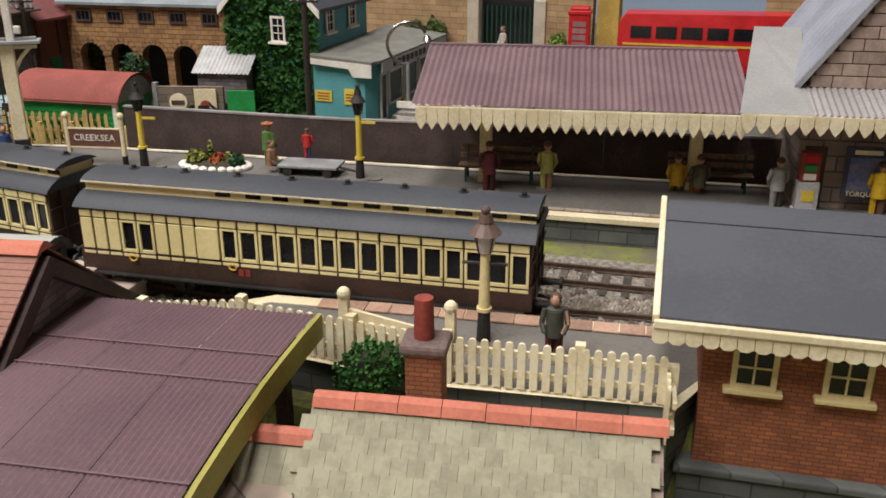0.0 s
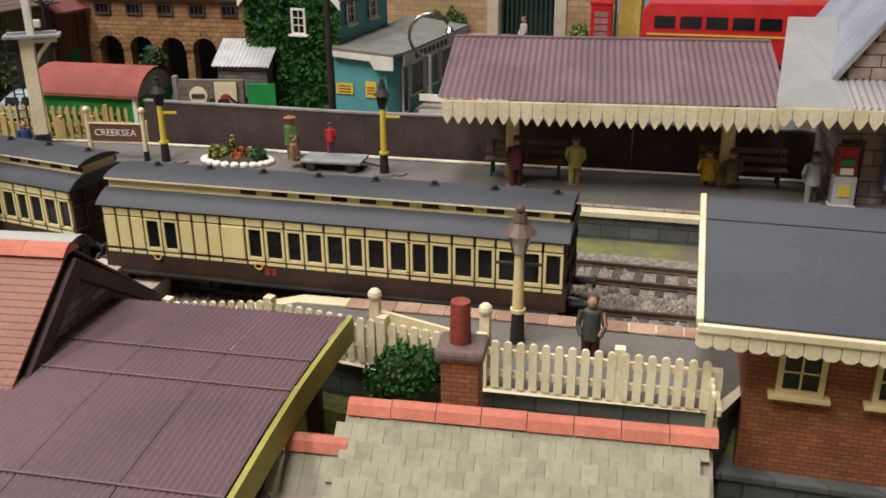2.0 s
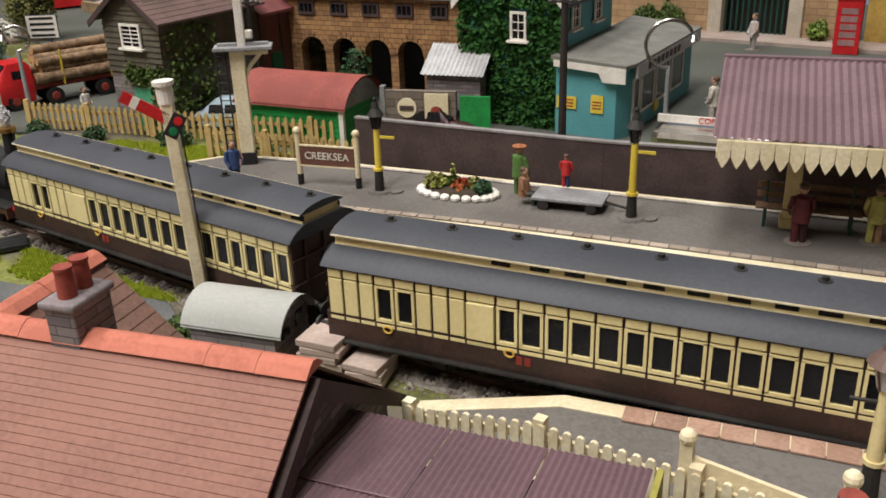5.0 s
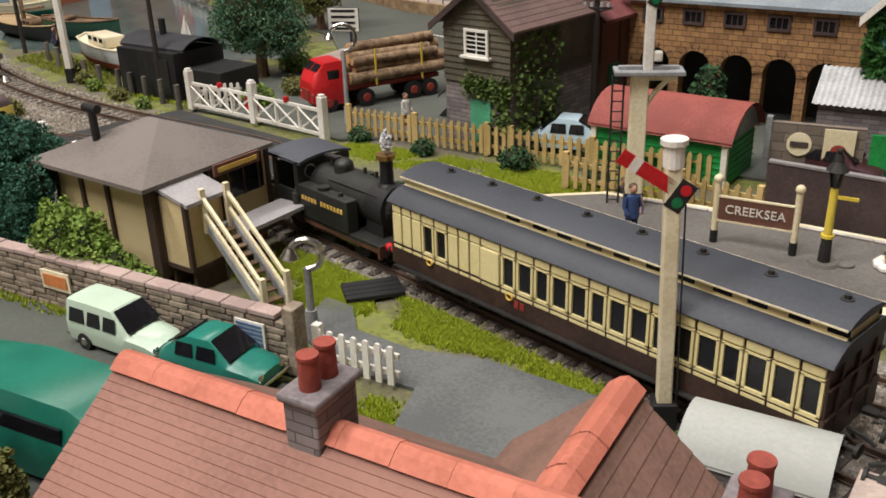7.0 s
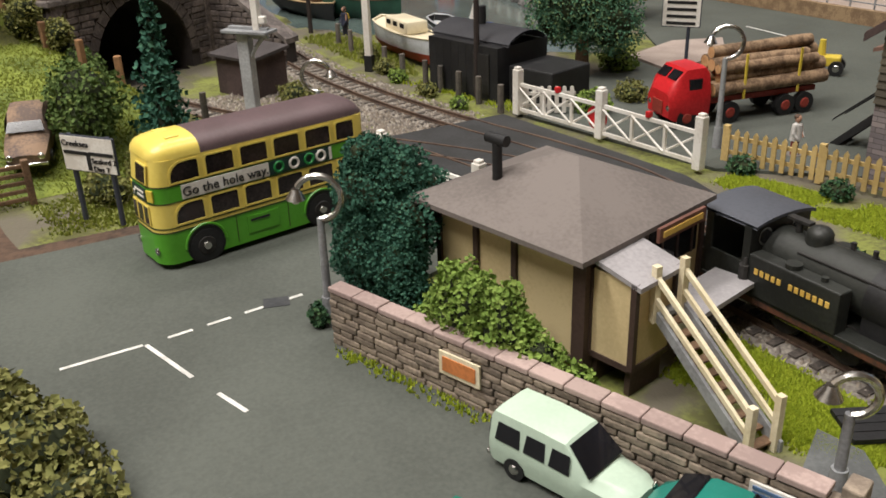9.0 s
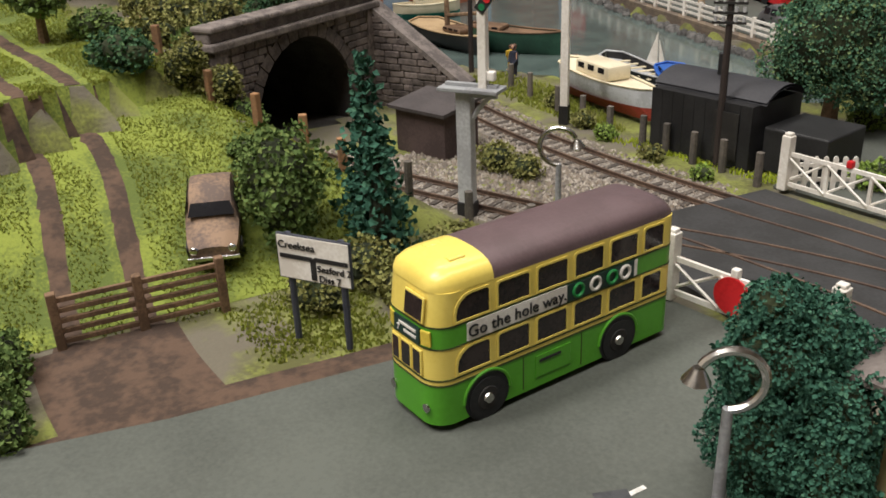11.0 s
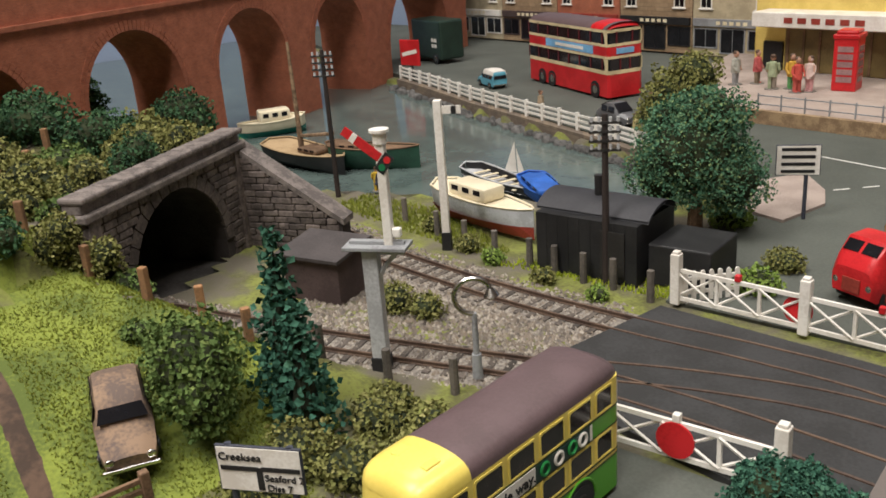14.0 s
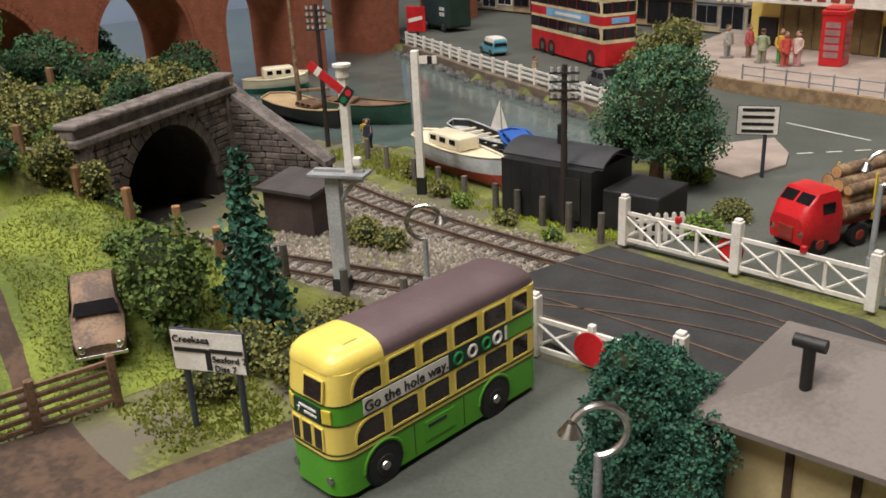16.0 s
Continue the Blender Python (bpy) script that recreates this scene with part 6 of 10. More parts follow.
for s in (-0.55, 0.55):
    bm = bm_new()
    prism(bm, [(0, s, 2.55), (0, s, 2.9), (4.3, s, 0.25), (4.3, s, -0.1), (4.0, s, -0.1)], (0, 0.12, 0))
    part("stringer", bm, GREYP, stairs)
    bm = bm_new()
    for q, z in ((0.0, 4.1), (4.1, 1.5)):
        bm = bm_new()
        box(bm, (q, s, z - 0.7), (0.22, 0.22, 1.9))
        part("newel", bm, PALE, stairs)
    bm = bm_new()
    prism(bm, [(0, s - 0.07, 3.9), (0, s - 0.07, 4.08), (4.2, s - 0.07, 1.48), (4.2, s - 0.07, 1.3)], (0, 0.14, 0))
    prism(bm, [(0, s - 0.06, 3.2), (0, s - 0.06, 3.38), (4.2, s - 0.06, 0.8), (4.2, s - 0.06, 0.62)], (0, 0.12, 0))
    part("handrail", bm, PALE, stairs)
for k in range(10):
    bm = bm_new()
    box(bm, (0.3 + 0.4 * k, 0, 2.45 - 0.255 * k), (0.34, 1.05, 0.07))
    part("tread", bm, TIMBER, stairs)
bm = bm_new()
box(bm, (-0.5, 0, 2.55), (1.0, 1.3, 0.14))
part("top_landing", bm, GREYP, stairs)

# ---- roadside wall and its notices ----
wall = tagged(thing("wall_road", (-63.3, 19.3, 0), 16.9, "rough stone roadside wall with pinkish coping", "wall"), kind="structure")
bm = bm_new()
box(bm, (8.6, 0, 0.9), (17.2, 0.4, 2.2))
part("core", bm, mat("wall_mortar", (0.085, 0.07, 0.058), 0.95), wall)
wr = random.Random(21)
bm = bm_new()
box(bm, (0, 0, 0), (1.0, 0.56, 0.23), bevel=0.05)
wall_stone = finish(bm)
wall_stone.materials.append(mat("rough_wall_stone", (0.29, 0.235, 0.18), 0.9, (0.17, 0.135, 0.105), scale=120, vary=0.28, bump=0.6))
for row in range(8):
    x = 0.0 if row % 2 else -0.3
    while x < 17.1:
        w0 = wr.uniform(0.6, 1.4)
        a, b = max(x, 0), min(x + w0, 17.2)
        if b - a > 0.15:
            o = part("stone", wall_stone, None, wall)
            o.matrix_basis = pose((a + b) / 2 * CM, wr.uniform(-0.04, 0.02) * CM, (0.14 + 0.255 * row) * CM, wr.uniform(-1, 1), wr.uniform(-1, 1), wr.uniform(-1, 1)) @ Matrix.Diagonal((b - a - 0.05, 1, 1, 1))
        x += w0
bm = bm_new()
box(bm, (0, 0, 0), (1.17, 0.62, 0.2), bevel=0.04)
cop = finish(bm)
cop.materials.append(mat("pink_coping", (0.4, 0.3, 0.27), 0.85, (0.3, 0.22, 0.2), vary=0.12))
for k in range(14):
    part("coping_stone", cop, None, wall, at=(0.6 + 1.2 * k, 0, 2.18 + random.uniform(-0.02, 0.02)))
bm = bm_new()
box(bm, (17.3, 0.1, 1.3), (0.5, 0.7, 2.6), bevel=0.06)
part("end_pier", bm, mat("rough_wall_stone", (0.29, 0.235, 0.18)), wall)
for px, w, h, z, col, bars, lab in ((5.9, 1.6, 0.8, 1.35, (0.62, 0.22, 0.07), PALE, "orange and cream enamel advert on the roadside wall"), (15.7, 1.3, 1.4, 1.15, (0.1, 0.17, 0.3), WHITE, "blue and white printed notice on the roadside wall")):
    q = math.radians(16.9)
    nb = thing("wall_notice", (-63.3 + px * math.cos(q) + 0.36 * math.sin(q), 19.3 + px * math.sin(q) - 0.36 * math.cos(q), 0), 16.9, lab, "notice")
    bm = bm_new()
    box(bm, (0, 0, z), (w, 0.08, h))
    part("plate", bm, bars, nb)
    bm = bm_new()
    if h < 1:
        box(bm, (0, -0.05, z), (w - 0.3, 0.05, h - 0.3))
    else:
        for k in range(8):
            box(bm, (0, -0.05, z - 0.58 + 0.165 * k), (w - 0.2, 0.05, 0.09))
    part("print_bar", bm, mat("notice_print_%d" % int(px), col, 0.5), nb)

picket_fence("picket_fence", [(-46.6, 25.0), (-43.4, 26.0)], 0.0, 1.6, 0.45, WHITE, "short white picket fence beside the lineside path")
flat("path", [(-49.5, 26.4), (-46.6, 25.4), (-43, 26.4), (-40.5, 22), (-35, 24), (-33, 27.5), (-38, 30.2), (-42.5, 29.4), (-45, 28.1), (-47.6, 27.7), (-49.2, 28.8), (-50.6, 28.6)], 0.03, 0.4, mat("dark_path", (0.13, 0.135, 0.135), 0.9, (0.09, 0.095, 0.095), scale=30), "dark grey cinder path beside the line", "path")
board_walk = thing("boarded_foot_crossing", (-49.6, 30.2, 0.02), 60, "dark sleeper-built foot crossing beside the rails", "foot crossing")
for k in range(4):
    bm = bm_new()
    box(bm, (0, -0.6 + 0.4 * k, 0.1), (2.4, 0.36, 0.16))
    part("board", bm, BLACK, board_walk)


def swan_lamp(x, y, h, rz, label, r=0.85):
    root = thing("swan_neck_lamp", (x, y, 0), rz, label, "street lamp", "street lamps")
    bm = bm_new()
    cyl(bm, (0, 0, 0), (0, 0, h - 2 * r + 0.05), 0.17, 0.13, n=10)
    cyl(bm, (0, 0, 0), (0, 0, 1.2), 0.26, 0.22, n=10)
    part("column", bm, GREYP, root, smooth=True)
    bm = bm_new()
    tube(bm, [(r * math.cos(a), 0, h - r + r * math.sin(a)) for a in [math.radians(q) for q in range(270, 19, -12)]], 0.12, 8)
    part("swan_neck", bm, STEEL, root, smooth=True)
    q = (r * math.cos(math.radians(20)), h - r + r * math.sin(math.radians(20)))
    bm = bm_new()
    cyl(bm, (q[0], 0, q[1] + 0.06), (q[0] + 0.03, 0, q[1] - 0.3), 0.14, 0.36, n=14)
    part("shade", bm, STEEL, root, smooth=True)
    bm = bm_new()
    ball(bm, (q[0] + 0.03, 0, q[1] - 0.3), 0.2, 10)
    part("bulb", bm, WHITE, root, smooth=True)
    return root


swan_lamp(-48.3, 26.2, 4.0, 225, "grey street lamp with a bright steel swan neck by the path", 0.58)
swan_lamp(-64.5, 19.55, 5.8, 235, "grey street lamp with a bright steel swan neck by the wall", 0.8)
swan_lamp(-83.4, 28.2, 4.9, 50, "grey street lamp with a bright steel swan neck by the siding")
swan_lamp(-69.7, 45.3, 6.6, 230, "grey street lamp beside the timber lorry")
swan_lamp(-28.9, 60.9, 7.2, 30, "grey street lamp with steel swan neck outside the cafe", 1.4)

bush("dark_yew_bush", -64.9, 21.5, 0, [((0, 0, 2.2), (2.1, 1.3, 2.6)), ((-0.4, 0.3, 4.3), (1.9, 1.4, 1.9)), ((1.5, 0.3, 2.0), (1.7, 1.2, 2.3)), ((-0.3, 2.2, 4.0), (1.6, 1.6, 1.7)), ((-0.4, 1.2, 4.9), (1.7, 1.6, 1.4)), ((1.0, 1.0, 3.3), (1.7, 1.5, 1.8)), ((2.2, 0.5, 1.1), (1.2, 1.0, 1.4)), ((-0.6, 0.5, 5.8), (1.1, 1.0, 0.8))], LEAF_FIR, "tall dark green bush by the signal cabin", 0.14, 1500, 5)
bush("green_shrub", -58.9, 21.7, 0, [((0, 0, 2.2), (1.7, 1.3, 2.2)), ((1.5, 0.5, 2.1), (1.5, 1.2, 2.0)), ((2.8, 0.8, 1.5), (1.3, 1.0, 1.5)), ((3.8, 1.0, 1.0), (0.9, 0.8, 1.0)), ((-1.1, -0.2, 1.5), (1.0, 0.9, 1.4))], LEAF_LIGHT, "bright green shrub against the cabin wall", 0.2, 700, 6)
bush("green_shrub", -55.0, 23.2, 0, [((0, 0, 0.9), (1.2, 0.8, 1.1))], LEAF_LIGHT, "small bright green shrub behind the wall", 0.2, 700, 7)
bush("green_shrub", -64.6, 19.2, 0, [((0, 0, 0.5), (0.5, 0.5, 0.6))], LEAF_DARK, "small dark shrub at the wall's end", 0.2, 500, 8)

# ---- road vehicles ----
def loft(bm, secs):
    """Body skin through cross-sections (x, z0, z1, z2, half width below, half width on top)."""
    rows = []
    for x, z0, z1, z2, w, t in secs:
        rows.append([(x, -w * 0.94, z0), (x, -w, (z0 + z1) / 2), (x, -w, z1), (x, -t, z2), (x, -t * 0.6, z2 + 0.05), (x, t * 0.6, z2 + 0.05), (x, t, z2), (x, w, z1), (x, w, (z0 + z1) / 2), (x, w * 0.94, z0)])
    sheet(bm, rows)
    for r in (rows[0], rows[-1]):
        v = [bm.verts.new(p) for p in r]
        bm.faces.new(v)


def tyre(root, x, y, r, w=0.3, hub=None):
    bm = bm_new()
    cyl(bm, (x, y - w / 2, r), (x, y + w / 2, r), r, n=18)
    wheel = part("wheel", bm, BLACK, root, smooth=True)
    bm = bm_new()
    s = 1 if y > 0 else -1
    cyl(bm, (x, y + s * w * 0.5, r), (x, y + s * (w * 0.5 + 0.04), r), r * 0.5, r * 0.4, n=12)
    part("hub", bm, hub or STEEL, wheel)


def small_car(name, x, y, z, rz, paint, secs, label, windows, wheels=(-1.45, 1.5), w=1.0, r=0.36, top=None):
    root = thing(name, (x, y, z), rz, label, "car", "parked road vehicles")
    bm = bm_new()
    loft(bm, secs)
    part("body", bm, paint, root, smooth=True)
    if top:
        bm = bm_new()
        loft(bm, top[1])
        part("roof", bm, top[0], root, smooth=True)
    for kind, a, b, z0, z1 in windows:
        bm = bm_new()
        if kind == "side":
            for s in (-1, 1):
                prism(bm, [(a, s * w * 0.985, z0), (b, s * w * 0.985, z0), (b - 0.06, s * w * 0.86, z1), (a + 0.06, s * w * 0.86, z1)], (0, s * 0.03, 0.02))
        else:
            prism(bm, [(a, -w * 0.85, z0), (a, w * 0.85, z0), (b, w * 0.72, z1), (b, -w * 0.72, z1)], (0.05 if b < a else -0.05, 0, 0.05))
        part("window", bm, DARKGLASS, root)
    for wx in wheels:
        for s in (-1, 1):
            tyre(root, wx, s * (w - 0.12), r)
    for q in (secs[0][0] - 0.05, secs[-1][0] + 0.05):
        bm = bm_new()
        box(bm, (q, 0, 0.5), (0.14, 2 * w * 0.95, 0.16), bevel=0.04)
        part("bumper", bm, STEEL, root)
    for s in (-0.68, 0.68):
        bm = bm_new()
        ball(bm, (secs[-1][0], s * w, 0.85), 0.17, 8, (0.5, 1, 1))
        part("headlamp", bm, STEEL, root)
    return root


SALOON = [(-2.5, 0.5, 0.8, 0.95, 0.8, 0.6), (-2.3, 0.32, 0.95, 1.15, 0.95, 0.75), (-1.6, 0.3, 1.1, 1.6, 1.0, 0.78), (-0.8, 0.3, 1.12, 2.0, 1.0, 0.76), (0.2, 0.3, 1.12, 2.02, 1.0, 0.76), (0.9, 0.3, 1.1, 1.5, 1.0, 0.78), (1.2, 0.3, 1.08, 1.22, 0.98, 0.7), (2.1, 0.3, 0.95, 1.1, 0.92, 0.6), (2.5, 0.4, 0.75, 0.9, 0.8, 0.5)]
ESTATE = [(-2.5, 0.4, 1.05, 1.85, 0.92, 0.76), (-2.35, 0.3, 1.1, 2.08, 0.97, 0.8), (-1.0, 0.3, 1.12, 2.12, 1.0, 0.82), (0.3, 0.3, 1.12, 2.08, 1.0, 0.8), (0.95, 0.3, 1.1, 1.5, 1.0, 0.8), (1.2, 0.3, 1.08, 1.22, 0.98, 0.7), (2.1, 0.3, 0.98, 1.12, 0.9, 0.6), (2.5, 0.4, 0.75, 0.9, 0.8, 0.5)]
EW = [("side", -2.2, -1.25, 1.2, 1.8), ("side", -1.1, -0.3, 1.2, 1.8), ("side", -0.15, 0.6, 1.2, 1.8), ("front", 1.2, 0.4, 1.32, 2.07), ("front", -2.52, -2.42, 1.2, 1.75)]
SW = [("side", -1.4, -0.5, 1.2, 1.75), ("side", -0.35, 0.6, 1.2, 1.75), ("front", 1.18, 0.3, 1.32, 2.02), ("front", -1.75, -0.98, 1.6, 1.99)]
MINT = mat("pale_mint_enamel", (0.5, 0.62, 0.5), 0.25, (0.46, 0.57, 0.46), bump=0.02)
TEAL = mat("teal_enamel", (0.02, 0.19, 0.15), 0.25, (0.018, 0.17, 0.13), bump=0.02)
BOTTLE = mat("bottle_green_enamel", (0.015, 0.16, 0.11), 0.3, (0.012, 0.13, 0.09), bump=0.02)
SKYBLUE = mat("pale_blue_enamel", (0.45, 0.58, 0.66), 0.25, (0.42, 0.54, 0.62), bump=0.02)
mint_car = small_car("estate_car", -52.75, 21.1, 0.06, 14.7, MINT, ESTATE, "pale mint green estate car parked by the wall", EW, r=0.38)
mint_car.matrix_basis = mint_car.matrix_basis @ Matrix.Scale(0.88, 4)
teal_car = small_car("saloon_car", -48.45, 22.4, 0.06, 19, TEAL, SALOON, "teal saloon car parked behind the estate car", SW, r=0.4)
teal_car.matrix_basis = teal_car.matrix_basis @ Matrix.Scale(0.86, 4)
small_car("saloon_car", -55.6, 50.3, 0.05, 205, SKYBLUE, SALOON, "pale blue saloon car beside the green shed", SW, r=0.36)
small_car("saloon_car", -41.5, 55.2, 0.05, 5, mat("dark_maroon_enamel", (0.06, 0.02, 0.025), 0.3), SALOON, "dark maroon saloon car behind the fence", SW, r=0.36)
small_car("saloon_car", -110.6, 72.4, 0.05, -15, mat("grey_enamel", (0.12, 0.12, 0.125), 0.3), SALOON, "dark grey saloon car on the quay road", SW, r=0.36)
small_car("delivery_van", -136.8, 80.6, 0.05, 160, mat("light_blue_enamel", (0.12, 0.38, 0.5), 0.3), ESTATE, "light blue van with a white roof on the quay road", EW, r=0.4, top=(WHITE, [(-2.4, 1.6, 1.75, 2.1, 0.95, 0.82), (-1.0, 1.6, 1.75, 2.22, 0.98, 0.84), (0.4, 1.6, 1.75, 2.15, 0.97, 0.8)]))
RUSTY = mat("rusted_car_body", (0.26, 0.17, 0.11), 0.75, (0.12, 0.085, 0.07), scale=70)
wreck = small_car("abandoned_car", -89.8, 14.1, hill(-89.8, 14.1) + 0.15, -22, RUSTY, SALOON, "rusty brown abandoned saloon car on the grass bank", SW[:2] + [("front", 1.12, 0.7, 1.4, 1.74)], r=0.3)
wreck.matrix_basis = pose(-88.9 * CM, 13.9 * CM, (hill(-88.9, 13.9) - 0.25) * CM, 0, 12, -18) @ Matrix.Scale(1.12, 4)

van = thing("green_coach", (-47.9, 16.6, 0.06), 19, "bottle green vintage motor coach with a rounded roof", "coach")
bm = bm_new()
loft(bm, [(-3.6, 0.5, 1.6, 2.2, 1.2, 0.9), (-3.3, 0.35, 1.9, 2.75, 1.35, 1.1), (-1, 0.35, 1.95, 3.0, 1.4, 1.15), (2.0, 0.35, 1.95, 2.9, 1.4, 1.1), (3.0, 0.35, 1.8, 2.3, 1.3, 1.0), (3.8, 0.4, 1.3, 1.5, 1.1, 0.7)])
part("body", bm, BOTTLE, van, smooth=True)
bm = bm_new()
for s in (-1, 1):
    box(bm, (-0.6, s * 1.36, 2.15), (5.0, 0.1, 0.5))
part("window_band", bm, DARKGLASS, van)
for wx in (-2.2, 2.4):
    for s in (-1.25, 1.25):
        tyre(van, wx, s, 0.55)
bm = bm_new()
box(bm, (-3.3, 0, 0.9), (0.8, 2.3, 0.8), bevel=0.2)
part("boot", bm, DARKRED, van)


def double_decker(x, y, z, rz, low, mid, roofm, label, L=10.2, H=5.5, W=1.42, advert=True, windows=6, axles=(1.95, 7.6), wheel=0.72, pillarm=None):
    root = thing("double_deck_bus", (x, y, z), rz, label, "bus", "parked road vehicles")

    def shell(z0, z1, grow=0.0, nose=0.0):
        b = bm_new()
        c = 0.35
        pts = [(c * 0.6 + nose, -W - grow), (L - c, -W - grow), (L, -W + c), (L, W - c), (L - c, W + grow), (c * 0.6 + nose, W + grow), (nose - grow, W - c), (nose - grow, -W + c)]
        prism(b, [(px, py, z0) for px, py in pts], (0, 0, z1 - z0))
        return b
    k = H / 5.5
    part("skirt", shell(0.3, 1.75 * k), low, root, "green lower panels" if advert else "")
    part("waist_band", shell(1.75 * k, 2.0 * k, 0.02), mid, root)
    part("lower_glazing", shell(2.0 * k, 2.8 * k, -0.06), DARKGLASS, root)
    part("advert_band", shell(2.98 * k, 3.62 * k, 0.0, 0.05), low, root)
    part("middle_band", shell(2.8 * k, 2.98 * k, 0.02, 0.03), mid, root)
    part("upper_sill", shell(3.62 * k, 3.8 * k, 0.02, 0.05), mid, root)
    part("upper_glazing", shell(3.8 * k, 4.55 * k, -0.06, 0.12), DARKGLASS, root)
    part("cant_rail", shell(4.55 * k, 4.75 * k, 0.0, 0.14), mid, root)
    b = bm_new()
    arc = [(-W, 0), (-W * 0.92, 0.3), (-W * 0.7, 0.55), (-W * 0.35, 0.68), (0, 0.72), (W * 0.35, 0.68), (W * 0.7, 0.55), (W * 0.92, 0.3), (W, 0)]
    x0 = 2.0 if advert else 0.2
    sheet(b, [[(q, yy * f, 4.75 * k + zz * g) for yy, zz in arc] for q, f, g in ((x0, 1, 1), (L * 0.8, 1, 1), (L - 0.5, 0.97, 0.85), (L - 0.05, 0.85, 0.3))])
    part("roof", b, roofm, root, "dull purple-brown roof", smooth=True)
    if advert:
        b = bm_new()
        sheet(b, [[(q, yy * f, 4.75 * k + zz * g - d) for yy, zz in arc] for q, f, g, d in ((2.02, 1.005, 1.01, 0), (1.0, 1.0, 1.0, 0), (0.5, 0.97, 0.85, 0), (0.2, 0.9, 0.5, 0), (0.13, 0.84, 0.2, 0), (0.12, 0.84, 0.0, 0.2))])
        part("roof_dome", b, mid, root, "yellow front roof dome", smooth=True)
        b = bm_new()
        box(b, (0.95, 0, 5.45 * k), (0.9, 0.8, 0.14), bevel=0.06)
        part("roof_vent", b, mid, root)
    b = bm_new()
    box(b, (0, 0, 2.4 * k), (0.16, 0.07, 0.85 * k))
    pil = finish(b)
    pil.materials.append(pillarm or mid)
    step = (L - 1.4) / windows
    for deck in (0, 1):
        for s in (-1, 1):
            for i in range(windows + 1):
                o = part("pillar", pil, None, root, at=(1.15 + step * i, s * (W - 0.01), deck * 1.78 * k))
        for yy in (-0.62, 0.62) if deck == 0 else (-1.0, 1.0):
            o = part("pillar", pil, None, root, at=(0.02 + 0.12 * deck, yy, deck * 1.78 * k), rz=90)
        for yy in (-1.2, 1.2):
            o = part("pillar", pil, None, root, at=(L - 0.03, yy, deck * 1.78 * k), rz=90)
    for deck, sx in ((0, 0.5), (1, 0.55)):
        for s in (-1, 1):
            b = bm_new()
            prism(b, [(0.05 + 0.1 * deck, s * (W - 0.04), (2.0 + 1.8 * deck) * k), (0.62, s * (W - 0.04), (2.0 + 1.8 * deck) * k), (0.62, s * (W - 0.04), (2.35 + 1.8 * deck) * k), (0.9, s * (W - 0.04), (2.78 + 1.77 * deck) * k), (0.05 + 0.1 * deck, s * (W - 0.04), (2.78 + 1.77 * deck) * k)], (0, s * 0.05, 0))
            part("corner_panel", b, mid, root)
    for wx in axles:
        for s in (-1, 1):
            tyre(root, wx, s * (W - 0.12), wheel, 0.36)
            b = bm_new()
            n = 10
            ring = [((wx + 0.86 * math.cos(q), 0.72 + 0.86 * math.sin(q)), (wx + 0.78 * math.cos(q), 0.72 + 0.78 * math.sin(q))) for q in [math.pi * i / n for i in range(n + 1)]]
            for (a, c), (d, e) in zip(ring, ring[1:]):
                prism(b, [(a[0], s * W, a[1]), (d[0], s * W, d[1]), (e[0], s * W, e[1]), (c[0], s * W, c[1])], (0, s * 0.06, 0))
            part("wheel_arch", b, low, root)
    return root


BUSGREEN = mat("bus_green_enamel", (0.09, 0.34, 0.025), 0.28, (0.08, 0.31, 0.02), bump=0.02)
BUSYEL = mat("bus_yellow_enamel", (0.78, 0.62, 0.14), 0.28, (0.74, 0.58, 0.12), bump=0.02)
BUSROOF = mat("bus_roof_brown", (0.12, 0.08, 0.085), 0.5, (0.1, 0.067, 0.07))


